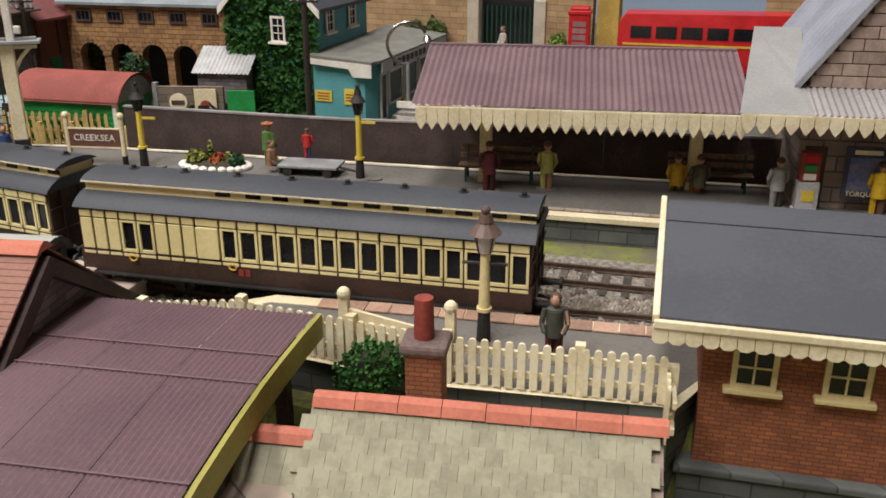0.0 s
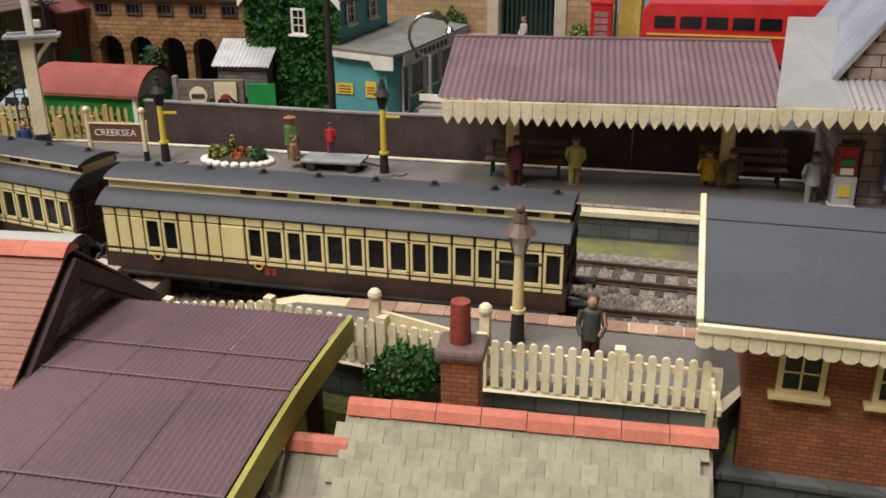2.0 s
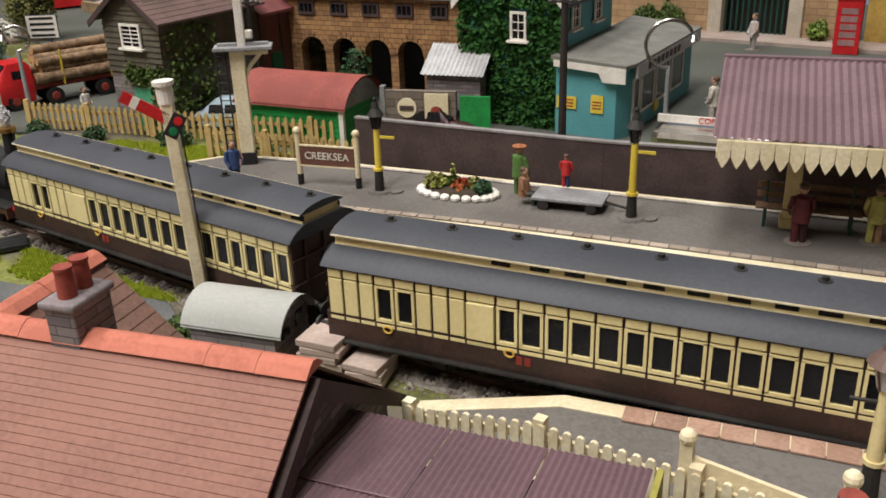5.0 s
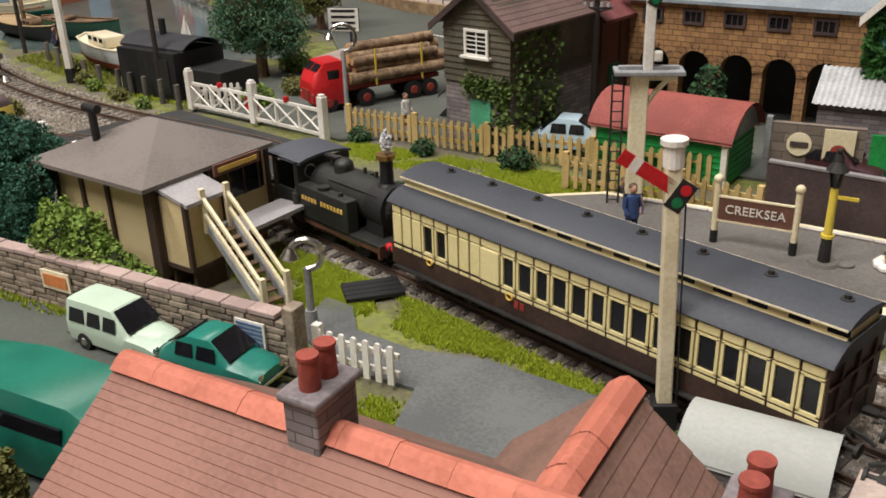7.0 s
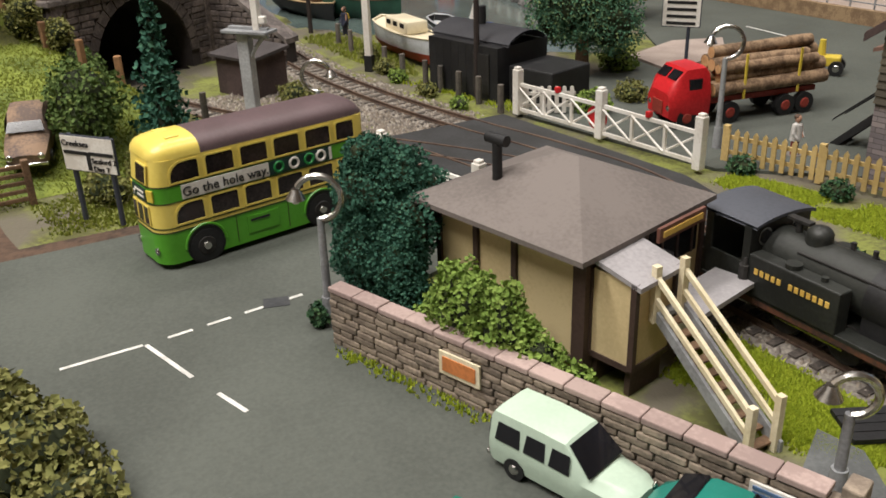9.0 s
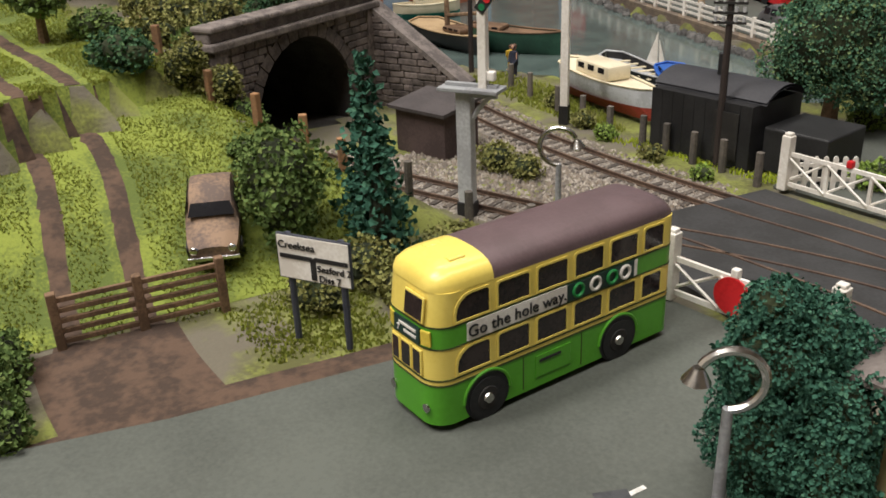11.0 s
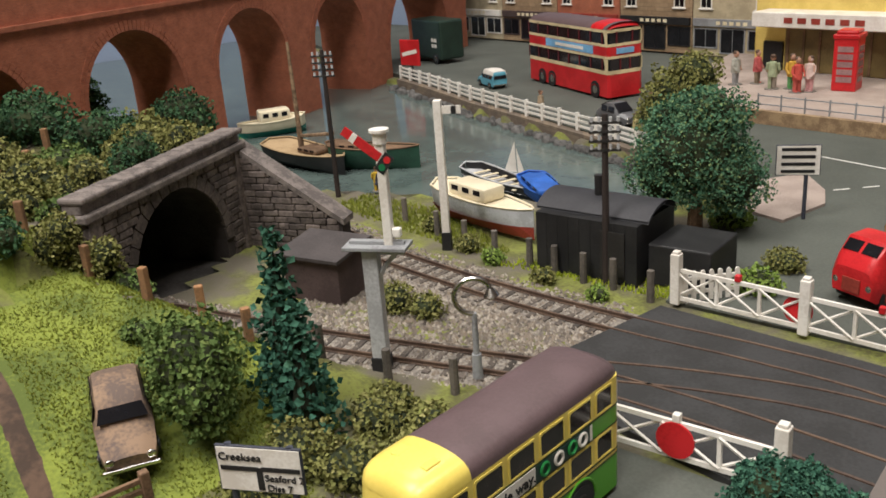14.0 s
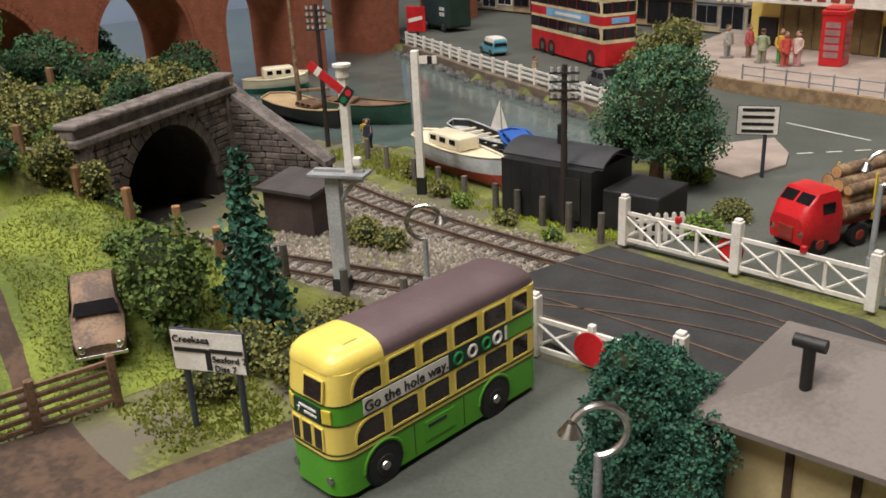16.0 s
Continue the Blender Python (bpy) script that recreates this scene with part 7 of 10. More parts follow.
def motor_bus(x, y, z, rz, label):
    """Half-cab style double decker: solid rounded body bands with framed windows, front at x = 0."""
    root = thing("double_deck_bus", (x, y, z), rz, label, "bus", "parked road vehicles")
    L, W = 10.2, 1.42

    def outline(grow=0.0, nose=0.0):
        pts = []
        for cx, cy, r, a0 in ((L - 0.4, -W + 0.4, 0.4, -90), (L - 0.4, W - 0.4, 0.4, 0), (0.75, W - 0.75, 0.75, 90), (0.75, -W + 0.75, 0.75, 180)):
            for k in range(7):
                a = math.radians(a0 + 15 * k)
                px = cx + (r + grow) * math.cos(a)
                pts.append((px + nose * max(0, 1 - px / 2.0), cy + (r + grow) * math.sin(a)))
        return pts

    def band(name, z0, z1, m, grow=0.0, n0=0.0, n1=0.0, lab=""):
        bm = bm_new()
        lo, hi = outline(grow, n0), outline(grow, n1)
        sheet(bm, [[(px, py, z0) for px, py in lo + lo[:1]], [(px, py, z1) for px, py in hi + hi[:1]]])
        bm.faces.new([bm.verts.new((px, py, z1)) for px, py in hi])
        bm.faces.new([bm.verts.new((px, py, z0)) for px, py in lo[::-1]])
        return part(name, bm, m, root, lab, smooth=True)

    band("skirt", 0.28, 1.66, BUSGREEN, lab="green lower panels")
    band("lower_body", 1.66, 2.95, BUSYEL, 0.0, 0.0, 0.03, lab="yellow window panels of the lower deck")
    band("middle_body", 2.95, 3.62, BUSGREEN, 0.0, 0.03, 0.06)
    band("upper_body", 3.62, 4.72, BUSYEL, 0.0, 0.06, 0.22, lab="yellow window panels of the upper deck")
    for zz, nn in ((1.68, 0.0), (1.86, 0.0), (2.93, 0.03), (3.64, 0.06)):
        band("bead", zz - 0.025, zz + 0.025, BUSLINE, 0.018, nn, nn, "thin dark lining")
    bm = bm_new()
    arc = [(-1.0, 0.0), (-0.985, 0.2), (-0.93, 0.38), (-0.8, 0.53), (-0.6, 0.63), (-0.3, 0.69), (0, 0.7), (0.3, 0.69), (0.6, 0.63), (0.8, 0.53), (0.93, 0.38), (0.985, 0.2), (1.0, 0.0)]
    sheet(bm, [[(q, W * yy * f, 4.72 + zz * g) for yy, zz in arc] for q, f, g in ((2.25, 1, 1), (L * 0.8, 1, 1), (L - 0.6, 0.99, 0.94), (L - 0.2, 0.93, 0.7), (L, 0.82, 0.3), (L, 0.72, 0.0))])
    part("roof", bm, BUSROOF, root, "dull purple-brown roof", smooth=True)
    bm = bm_new()
    sheet(bm, [[(q, W * yy * f * 1.004, 4.72 + zz * g) for yy, zz in arc] for q, f, g in ((2.27, 1, 1.02), (1.3, 1.0, 1.02), (0.85, 0.97, 0.97), (0.5, 0.88, 0.82), (0.32, 0.76, 0.6), (0.22, 0.62, 0.3), (0.2, 0.5, 0.0))])
    part("roof_dome", bm, BUSYEL, root, "yellow front roof dome", smooth=True)
    for yy in (-0.62, 0.55):
        bm = bm_new()
        box(bm, (1.45, yy, 5.38), (0.6, 0.32, 0.12), bevel=0.05)
        part("roof_vent", bm, BUSYEL, root)

    def window(x0, x1, z0, z1, s, curve=0.0):
        def ring(d):
            p = [(x0 + d, z0 + d), (x1 - d, z0 + d)]
            p += [(x1 - d - 0.12 + 0.12 * math.cos(a), z1 - d - 0.12 + 0.12 * math.sin(a)) for a in (0, 0.52, 1.05, 1.57)]
            r = curve or 0.12
            p += [(x0 + d + r - r * math.sin(a), z1 - d - r + r * math.cos(a)) for a in (0, 0.39, 0.78, 1.18, 1.57)]
            return p
        o, i = ring(0.0), ring(0.07)
        bm = bm_new()
        y0, y1 = s * (W - 0.02), s * (W + 0.035)
        sheet(bm, [[(px, yy, pz) for px, pz in r + r[:1]] for yy, r in ((y0, o), (y1, o), (y1, i), (y0, i))])
        w = part("window", bm, BUSYEL, root, smooth=False)
        bm = bm_new()
        prism(bm, [(px, s * (W + 0.006), pz) for px, pz in i], (0, -s * 0.04, 0))
        part("pane", bm, BUSGLASS, w, "dark glass with seats behind")
        return w
    for s in (-1, 1):
        for k in range(6):
            x0 = 0.78 + 1.56 * k
            x1 = x0 + (1.36 if k < 5 else 1.05)
            window(x0, x1, 1.92, 2.87, s, 0.6 if k == 0 else 0)
            window(x0, x1, 3.69, 4.62, s, 0.6 if k == 0 else 0)
    for y0, y1, z0, z1, xx in ((-0.85, 0.05, 3.8, 4.5, 0.09), (-0.75, -0.38, 2.0, 2.75, 0.0), (-0.2, 0.25, 2.0, 2.75, 0.0), (0.42, 0.75, 2.0, 2.75, 0.0)):
        bm = bm_new()
        box(bm, (xx, (y0 + y1) / 2, (z0 + z1) / 2), (0.08, y1 - y0 + 0.12, z1 - z0 + 0.12), ry=8 if z0 > 3 else 1.5, bevel=0.03)
        w = part("front_window", bm, BUSYEL, root)
        bm = bm_new()
        box(bm, (xx - 0.03, (y0 + y1) / 2, (z0 + z1) / 2), (0.06, y1 - y0, z1 - z0), ry=8 if z0 > 3 else 1.5, bevel=0.02)
        part("pane", bm, BUSGLASS, w, "dark glass")
    for wx in (1.95, 7.6):
        for s in (-1, 1):
            # no opening is cut: a black disc paints the recess's shade
            bm = bm_new()
            cyl(bm, (wx, s * (W - 0.3), 0.8), (wx, s * (W + 0.012), 0.8), 0.86, n=26)
            part("wheel_well", bm, BLACK, root, "black disc for the shade in the wheel opening")
            bm = bm_new()
            cyl(bm, (wx, s * (W - 0.3), 0.74), (wx, s * (W + 0.05), 0.74), 0.72, n=28)
            wheel = part("wheel", bm, BLACK, root, "black rubber tyre", smooth=True)
            bm = bm_new()
            cyl(bm, (wx, s * (W + 0.03), 0.74), (wx, s * (W + 0.08), 0.74), 0.42, 0.38, n=20)
            part("rim", bm, SOOT, wheel)
            bm = bm_new()
            cyl(bm, (wx, s * (W + 0.06), 0.74), (wx, s * (W + 0.14), 0.74), 0.2, 0.16, n=14)
            part("hub", bm, STEEL, wheel, "bright metal hub")
            bm = bm_new()
            tube(bm, [(wx + 0.9 * math.cos(a), s * (W + 0.01), 0.8 + 0.9 * math.sin(a)) for a in [math.pi * k / 14 for k in range(15)]], 0.06, 6)
            part("wheel_arch", bm, BUSGREEN, root, smooth=True)
    for q in (3.4, 5.9):
        bm = bm_new()
        box(bm, (q, -W - 0.005, 1.0), (0.03, 0.02, 1.2))
        part("panel_seam", bm, BUSLINE, root)
    return root


BUSLINE = mat("bus_dark_lining", (0.05, 0.07, 0.02), 0.5)
BUSGLASS = mat("bus_window", (0.035, 0.025, 0.024), 0.1, (0.016, 0.012, 0.012), scale=90, bump=0)
bus = motor_bus(-73.55, 15.6, 0.05, 96.5, "green and yellow double deck bus with a brown roof")
b = bm_new()
box(b, (3.2, -1.44, 3.29), (3.95, 0.04, 0.6))
panel = part("advert_panel", b, WHITE, bus, "white side advert with black lettering")
text("Go the hole way.", 0.56, BLACK, panel, pose(3.2 * CM, -1.475 * CM, 3.27 * CM, 90))
b = bm_new()
box(b, (6.75, -1.44, 3.29), (3.1, 0.04, 0.6))
dark = part("advert_panel", b, mat("dark_green_advert", (0.015, 0.045, 0.035), 0.4), bus)
for q, m in ((5.65, GREEN), (6.4, WHITE), (7.15, GREEN), (7.75, WHITE)):
    b = bm_new()
    tube(b, [(q + 0.21 * math.cos(i * 0.3927), -1.48, 3.29 + 0.22 * math.sin(i * 0.3927)) for i in range(17)], 0.06, 6)
    part("advert_ring", b, m, dark)
b = bm_new()
box(b, (8.25, -1.465, 3.29), (0.12, 0.04, 0.58))
part("advert_bar", b, WHITE, dark)
b = bm_new()
box(b, (0.03, -0.05, 3.27), (0.1, 1.35, 0.52), ry=3)
dest = part("destination_blind", b, mat("blind_dark_green", (0.012, 0.04, 0.035), 0.4), bus, "dark destination blind")
for zz in (3.37, 3.17):
    b = bm_new()
    box(b, (-0.03, -0.12 if zz > 3.3 else -0.25, zz), (0.03, 0.9 if zz > 3.3 else 0.65, 0.08))
    part("blind_bar", b, WHITE, dest)
text("7", 0.3, WHITE, dest, pose(-0.05 * CM, 0.35 * CM, 3.17 * CM, 90, 0, -90))
for yy in (-0.95, 0.86):
    b = bm_new()
    box(b, (0.08, yy, 3.27), (0.08, 0.36, 0.5), rz=18 if yy < 0 else -18, bevel=0.02)
    plate = part("advert_plate", b, YELLOW, bus, "small yellow corner advert")
b = bm_new()
box(b, (4.65, -1.43, 1.05), (1.5, 0.04, 0.8), bevel=0.015)
part("access_panel", b, BUSGREEN, bus)
b = bm_new()
box(b, (4.5, -1.46, 1.25), (0.9, 0.03, 0.09))
part("vent_slot", b, BLACK, bus)
for yy in (-0.9, 0.9):
    b = bm_new()
    cyl(b, (0.05, yy, 0.85), (-0.03, yy, 0.85), 0.15, n=12)
    part("headlamp", b, STEEL, bus)

trolley_bus = double_decker(-117.6, 82.4, 0.05, 162, RED, mat("bus_cream", (0.72, 0.6, 0.36), 0.35), BUSROOF, "red and cream double deck trolleybus on the quay road", L=18, H=8.7, W=2.2, advert=False, windows=7, axles=(2.6, 12.2, 14.6), wheel=0.95, pillarm=mat("bus_maroon", (0.12, 0.01, 0.015), 0.35))
b = bm_new()
box(b, (8.2, 2.24, 5.22), (10.5, 0.06, 0.9))
blue = part("advert_panel", b, mat("advert_light_blue", (0.2, 0.45, 0.72), 0.4), trolley_bus, "light blue side advert with pale print")
b = bm_new()
box(b, (8.0, 2.29, 5.22), (6.2, 0.04, 0.34))
part("print_bar", b, WHITE, blue)
b = bm_new()
sheet(b, [[(q, 2.22 * yy * f, 7.53 + zz * g) for yy, zz in ((-1, 0), (-0.92, 0.32), (-0.7, 0.57), (-0.35, 0.7), (0, 0.75), (0.35, 0.7), (0.7, 0.57), (0.92, 0.32), (1, 0))] for q, f, g in ((3.4, 1.0, 1.02), (1.2, 1.0, 1.02), (0.5, 0.95, 0.85), (0.1, 0.85, 0.3))])
part("roof_dome", b, RED, trolley_bus, "bright red front roof dome", smooth=True)
b = bm_new()
box(b, (0.0, 0, 5.22), (0.12, 2.2, 0.6))
part("destination_blind", b, mat("advert_light_blue", (0.2, 0.45, 0.72)), trolley_bus)

# red single deck coach beyond the station
rc = thing("single_deck_bus", (-20, 88, 0.05), 8, "bright red single deck bus with a yellow waist line", "bus", "parked road vehicles")
bm = bm_new()
loft(bm, [(0, 0.6, 3.0, 4.6, 2.0, 1.6), (0.6, 0.5, 3.1, 5.4, 2.1, 1.75), (17, 0.5, 3.1, 5.6, 2.1, 1.75), (18, 0.6, 3.0, 4.8, 2.0, 1.6)])
part("body", bm, RED, rc, smooth=True)
for k in range(7):
    bm = bm_new()
    box(bm, (2.0 + 2.2 * k, -2.02, 3.9), (1.8, 0.1, 1.0), rx=-8)
    part("window", bm, DARKGLASS, rc)
bm = bm_new()
box(bm, (9, -2.12, 2.85), (17, 0.06, 0.16))
part("waist_line", bm, YELLOW, rc)
for wx in (3, 14):
    tyre(rc, wx, -1.9, 0.9, 0.4)
    tyre(rc, wx, 1.9, 0.9, 0.4)


# ---- level crossing gates ----
def gate(x, y, rz, L, h, label, disc=False, posts=(0, 1)):
    root = thing("crossing_gate", (x, y, 0.1), rz, label, "crossing gate", "level crossing gates")
    for i in posts:
        bm = bm_new()
        box(bm, (i * L, 0, 1.4), (0.5, 0.5, 2.8), bevel=0.05)
        box(bm, (i * L, 0, 2.85), (0.36, 0.36, 0.2), bevel=0.05)
        part("gate_post", bm, WHITE, root)
    for z in (0.35, h):
        bm = bm_new()
        box(bm, (L / 2, 0, z), (L, 0.14, 0.2))
        part("rail", bm, WHITE, root)
    n = max(2, round(L / 2.4))
    for k in range(n + 1):
        bm = bm_new()
        box(bm, (L * k / n, 0.02, (h + 0.35) / 2), (0.16, 0.16, h - 0.2))
        part("stile", bm, WHITE, root)
    for k in range(n):
        for s in (1, -1):
            bm = bm_new()
            a, b = (0.4, h - 0.05) if s > 0 else (h - 0.05, 0.4)
            cyl(bm, (L * k / n, 0.08 * s, a), (L * (k + 1) / n, 0.08 * s, b), 0.07, n=5)
            part("brace", bm, WHITE, root)
    if disc:
        bm = bm_new()
        cyl(bm, (L * 0.42, -0.18, 1.1), (L * 0.42, -0.1, 1.1), 0.75, n=22)
        part("target_disc", bm, RED, root, "red warning disc")
    bm = bm_new()
    box(bm, (L * (0.42 if disc else 0.5), 0, h + 0.25), (0.3, 0.3, 0.35), bevel=0.05)
    part("gate_lamp", bm, RED if not disc else WHITE, root)
    return root


gate(-81.3, 40.5, 7.0, 6.7, 1.9, "white braced level crossing gate hung from a tall post")
g1 = bpy.data.objects["crossing_gate"]
bm = bm_new()
cyl(bm, (6.3, 0.12, 1.1), (6.3, 0.18, 1.1), 0.72, n=24)
part("target_disc", bm, RED, g1, "red warning disc")
gate(-74.6, 41.3, 5.0, 6.8, 1.9, "white braced level crossing gate meeting its neighbour at mid road", posts=(1,))
gate(-75.4, 27.8, 12.0, 6.6, 1.75, "white braced level crossing gate with a red disc", True)
picket_fence("picket_fence", [(-81.2, 40.8), (-79.3, 43.4)], 0.0, 1.8, 0.45, WHITE, "short white picket wing beside the crossing gate")

# ---- yellow picket fence, sheds and houses behind the line ----
DEAL = mat("yellow_deal", (0.55, 0.4, 0.17), 0.7, (0.44, 0.31, 0.12), vary=0.12)
picket_fence("paling_fence", [(-68.2, 44.0), (-57, 46.9), (-45.6, 50.0), (-42.6, 46.9)][:3], -0.05, 1.9, 0.5, DEAL, "long yellow timber paling fence along the line", round_top=False, posts=5.0)
picket_fence("paling_fence", [(-45.4, 46.2), (-41.0, 46.5)], 0.0, 2.0, 0.5, DEAL, "yellow timber paling fence behind the nameboard", round_top=False)
picket_fence("paling_fence", [(-51.5, 45.0), (-45.4, 46.2)], 0.0, 1.9, 0.5, DEAL, "yellow timber paling fence by the platform end", round_top=False)

gs = thing("green_shed", (-52.4, 48.9, 0), 9, "green boarded shed with a curved dull red roof", "shed")
for k in range(8):
    bm = bm_new()
    box(bm, (3.7, 2.3, 0.2 + 0.34 * k), (7.3, 4.5, 0.33), rx=0)
    box(bm, (3.7, 2.3, 0.08 + 0.34 * k), (7.4, 4.6, 0.06))
    part("board", bm, GREEN, gs)
bm = bm_new()
arc = [(2.3 + 2.9 * math.sin((k / 12 - 0.5) * 2.2), 1.35 + 2.75 * math.cos((k / 12 - 0.5) * 2.2)) for k in range(13)]
sheet(bm, [[(q, y, z) for y, z in arc] for q in (-0.3, 7.8)])
sheet(bm, [[(q, y, z - 0.14) for y, z in arc] for q in (-0.3, 7.8)])
part("roof", bm, mat("dull_red_felt", (0.3, 0.075, 0.06), 0.75, (0.22, 0.055, 0.045), scale=50), gs, "curved dull red felt roof", smooth=True)
for q in (-0.02, 7.4):
    bm = bm_new()
    prism(bm, [(q, y * 0.98 + 0.04, z - 0.16) for y, z in arc], (0.05, 0, 0))
    part("gable", bm, GREYP, gs)
bm = bm_new()
for q in (0, 7.4):
    box(bm, (q, 0, 1.4), (0.3, 0.25, 2.8))
part("corner_post", bm, WHITE, gs)

yard_wall = tagged(thing("wall_yard", (-44.6, 53.6, 0), 20, "low grey-brown block wall with painted adverts", "wall"), kind="structure")
bm = bm_new()
box(bm, (2.3, 0, 1.5), (4.8, 0.4, 3.1))
part("masonry", bm, masonry("yard_block", (0.2, 0.16, 0.13), (0.14, 0.11, 0.09), (0.09, 0.07, 0.06), 1.2, 0.5), yard_wall)
bm = bm_new()
box(bm, (5.9, -0.1, 1.4), (1.9, 0.2, 2.8))
part("door", bm, GREEN, yard_wall, "bright green timber gate")
bm = bm_new()
box(bm, (0, 0.02, 1.6), (0.3, 0.5, 3.4))
part("drainpipe", bm, GREYP, yard_wall)
ad1 = thing("painted_advert", (-43.0, 53.85, 1.5), 20, "small cream enamel advert with a cup shape", "advert")
bm = bm_new()
cyl(bm, (0, 0, 0.5), (0, 0.1, 0.5), 0.62, n=18)
part("plate", bm, PALE, ad1)
bm = bm_new()
box(bm, (0, -0.04, 0.5), (0.9, 0.05, 0.3), bevel=0.02)
part("shape", bm, FENCE, ad1)
ad2 = thing("painted_advert", (-41.2, 54.5, 1.0), 20, "tall cream enamel advert with a dark red shape", "advert")
bm = bm_new()
box(bm, (0, 0, 0.9), (1.5, 0.08, 2.1))
part("plate", bm, PALE, ad2)
bm = bm_new()
ball(bm, (0, -0.04, 0.8), 0.42, 10, (1, 0.12, 0.9))
part("shape", bm, DARKRED, ad2)
ls = thing("lean_to_shed", (-43.6, 57.0, 0), 15, "small shed with a pale grey sheet roof", "shed")
bm = bm_new()
box(bm, (1.8, 1.5, 1.8), (3.6, 3, 3.6))
part("body", bm, RUBBLE, ls)
bm = bm_new()
corrugated(bm, -0.3, 3.9, 0.3, [(-0.4, 3.5), (2.4, 5.0), (3.3, 4.4)], 0.04)
part("roof", bm, PALEGREY, ls)

BARN = masonry("ochre_rubble", (0.4, 0.22, 0.09), (0.25, 0.13, 0.06), (0.14, 0.08, 0.045), 0.6, 0.35, bump=1.0, scale=140)
barn = thing("stone_barn", (-48.6, 61.8, 0), 10, "ochre rubble stone barn with dark round-headed cart arches", "barn")
BARN_ARCHES = (-7.7, -5.0, -2.3, 0.35, 3.0)
bm = bm_new()
prism(bm, [(x, 0, z) for x, z in arch_wall(-9.6, 4.9, 7.7, [(c, 1.02, 3.4) for c in BARN_ARCHES], 12)], (0, 0.9, 0))
part("front_wall", bm, BARN, barn)
for q in (-9.4, 4.7):
    bm = bm_new()
    box(bm, (q, 4.4, 3.6), (0.4, 7.0, 8.2))
    part("end_wall", bm, BARN, barn)
# black panel added behind the arches for the darkness inside the barn
bm = bm_new()
box(bm, (-2.3, 4, 2.4), (13.6, 0.5, 5))
part("inner_wall", bm, BLACK, barn)
bm = bm_new()
prism(bm, [(-10.1, -0.5, 7.55), (-10.1, 3.9, 10.6), (-10.1, 8.3, 7.55), (-10.1, 8.3, 7.35), (-10.1, 3.9, 10.4), (-10.1, -0.5, 7.35)], (15.5, 0, 0))
part("roof", bm, mat("pale_slate_roof", (0.25, 0.29, 0.32), 0.7, (0.19, 0.22, 0.25), scale=60), barn, "pale blue-grey slate roof")
for wx in (-8.0, -5.3, -2.67, 0.0, 2.65):
    pane_window(barn, wx, 6.2, 1.05, 0.62, -0.03, (3, 1), FENCE, sill=False)
for c in BARN_ARCHES:
    for k in range(9):
        a0, a1 = math.pi * k / 9, math.pi * (k + 0.9) / 9
        q = [(r * math.cos(a), r * math.sin(a)) for r, a in ((1.02, a0), (1.4, a0), (1.4, a1), (1.02, a1))]
        bm = bm_new()
        prism(bm, [(c + x, -0.1, 3.4 + z) for x, z in q], (0, 0.2, 0))
        part("voussoir", bm, BARN, barn)

TEALW = mat("teal_wall_paint", (0.1, 0.33, 0.36), 0.7, (0.085, 0.28, 0.31), scale=30)
ivy = thing("ivy_clad_house", (-42.2, 59.6, 0), 3, "tall gabled house smothered in dark green ivy", "house")
bm = bm_new()
prism(bm, [(0, 0, -0.1), (0, 0, 8.2), (3.3, 0, 11.8), (6.6, 0, 8.2), (6.6, 0, -0.1)], (0, 9, 0))
part("wall", bm, TEALW, ivy, "teal painted walls")
bm = bm_new()
for s in (-1, 1):
    prism(bm, [(3.3, -0.5, 12.1), (3.3 + s * 3.9, -0.5, 7.9), (3.3 + s * 3.9, -0.5, 7.65), (3.3, -0.5, 11.8)], (0, 10, 0))
part("roof", bm, LEAD, ivy)
bm = bm_new()
for s in (-1, 1):
    prism(bm, [(3.3, -0.6, 12.0), (3.3 + s * 4.0, -0.6, 7.8), (3.3 + s * 4.0, -0.6, 7.3), (3.3, -0.6, 11.5)], (0, 0.15, 0))
part("bargeboard", bm, WHITE, ivy)
rng = random.Random(11)
bm = bm_new()
for _ in range(5200):
    x, z = rng.uniform(-0.3, 6.9), rng.uniform(0, 11.4)
    if z > 8.2 + 3.4 * (1 - abs(x - 3.3) / 3.4):
        continue
    if abs(x - 4.0) < 0.62 and 5.4 < z < 7.6:
        continue
    leaves(bm, (x, -0.25 - 0.35 * noise.noise((x * 0.6, z * 0.6, 1)), z), 0.2, 1, 0.3, rng.randint(0, 10 ** 6))
for _ in range(900):
    leaves(bm, (-0.25, rng.uniform(0, 8), rng.uniform(0, 8)), 0.2, 1, 0.3, rng.randint(0, 10 ** 6))
part("ivy", bm, LEAF_IVY, ivy, "dense dark green ivy")
pane_window(ivy, 4.0, 5.7, 0.8, 1.5, -0.35, (2, 3), WHITE)
for k in range(2):
    pane_window(ivy, 2.2 + 3.8 * k, 6.2, 0.9, 1.6, -0.1, (2, 3), WHITE, base=(6.6, 0), rz=90)
cafe = thing("corner_cafe", (-35.4, 59.2, 0), 3, "single-storey teal cafe with a sloping grey roof and shopfront", "cafe")
bm = bm_new()
prism(bm, [(0, 0, -0.1), (3.9, 0, -0.1), (4.4, 1.0, -0.1), (4.4, 14, -0.1), (0, 14, -0.1)], (0, 0, 4.5))
part("wall", bm, TEALW, cafe)
bm = bm_new()
prism(bm, [(-0.2, -0.4, 4.75), (4.6, -0.4, 4.45), (4.9, 0.8, 4.45), (4.9, 14.4, 4.45), (-0.2, 14.4, 5.3)][:4] + [(-0.2, 14.4, 5.0)], (0, 0, 0.22))
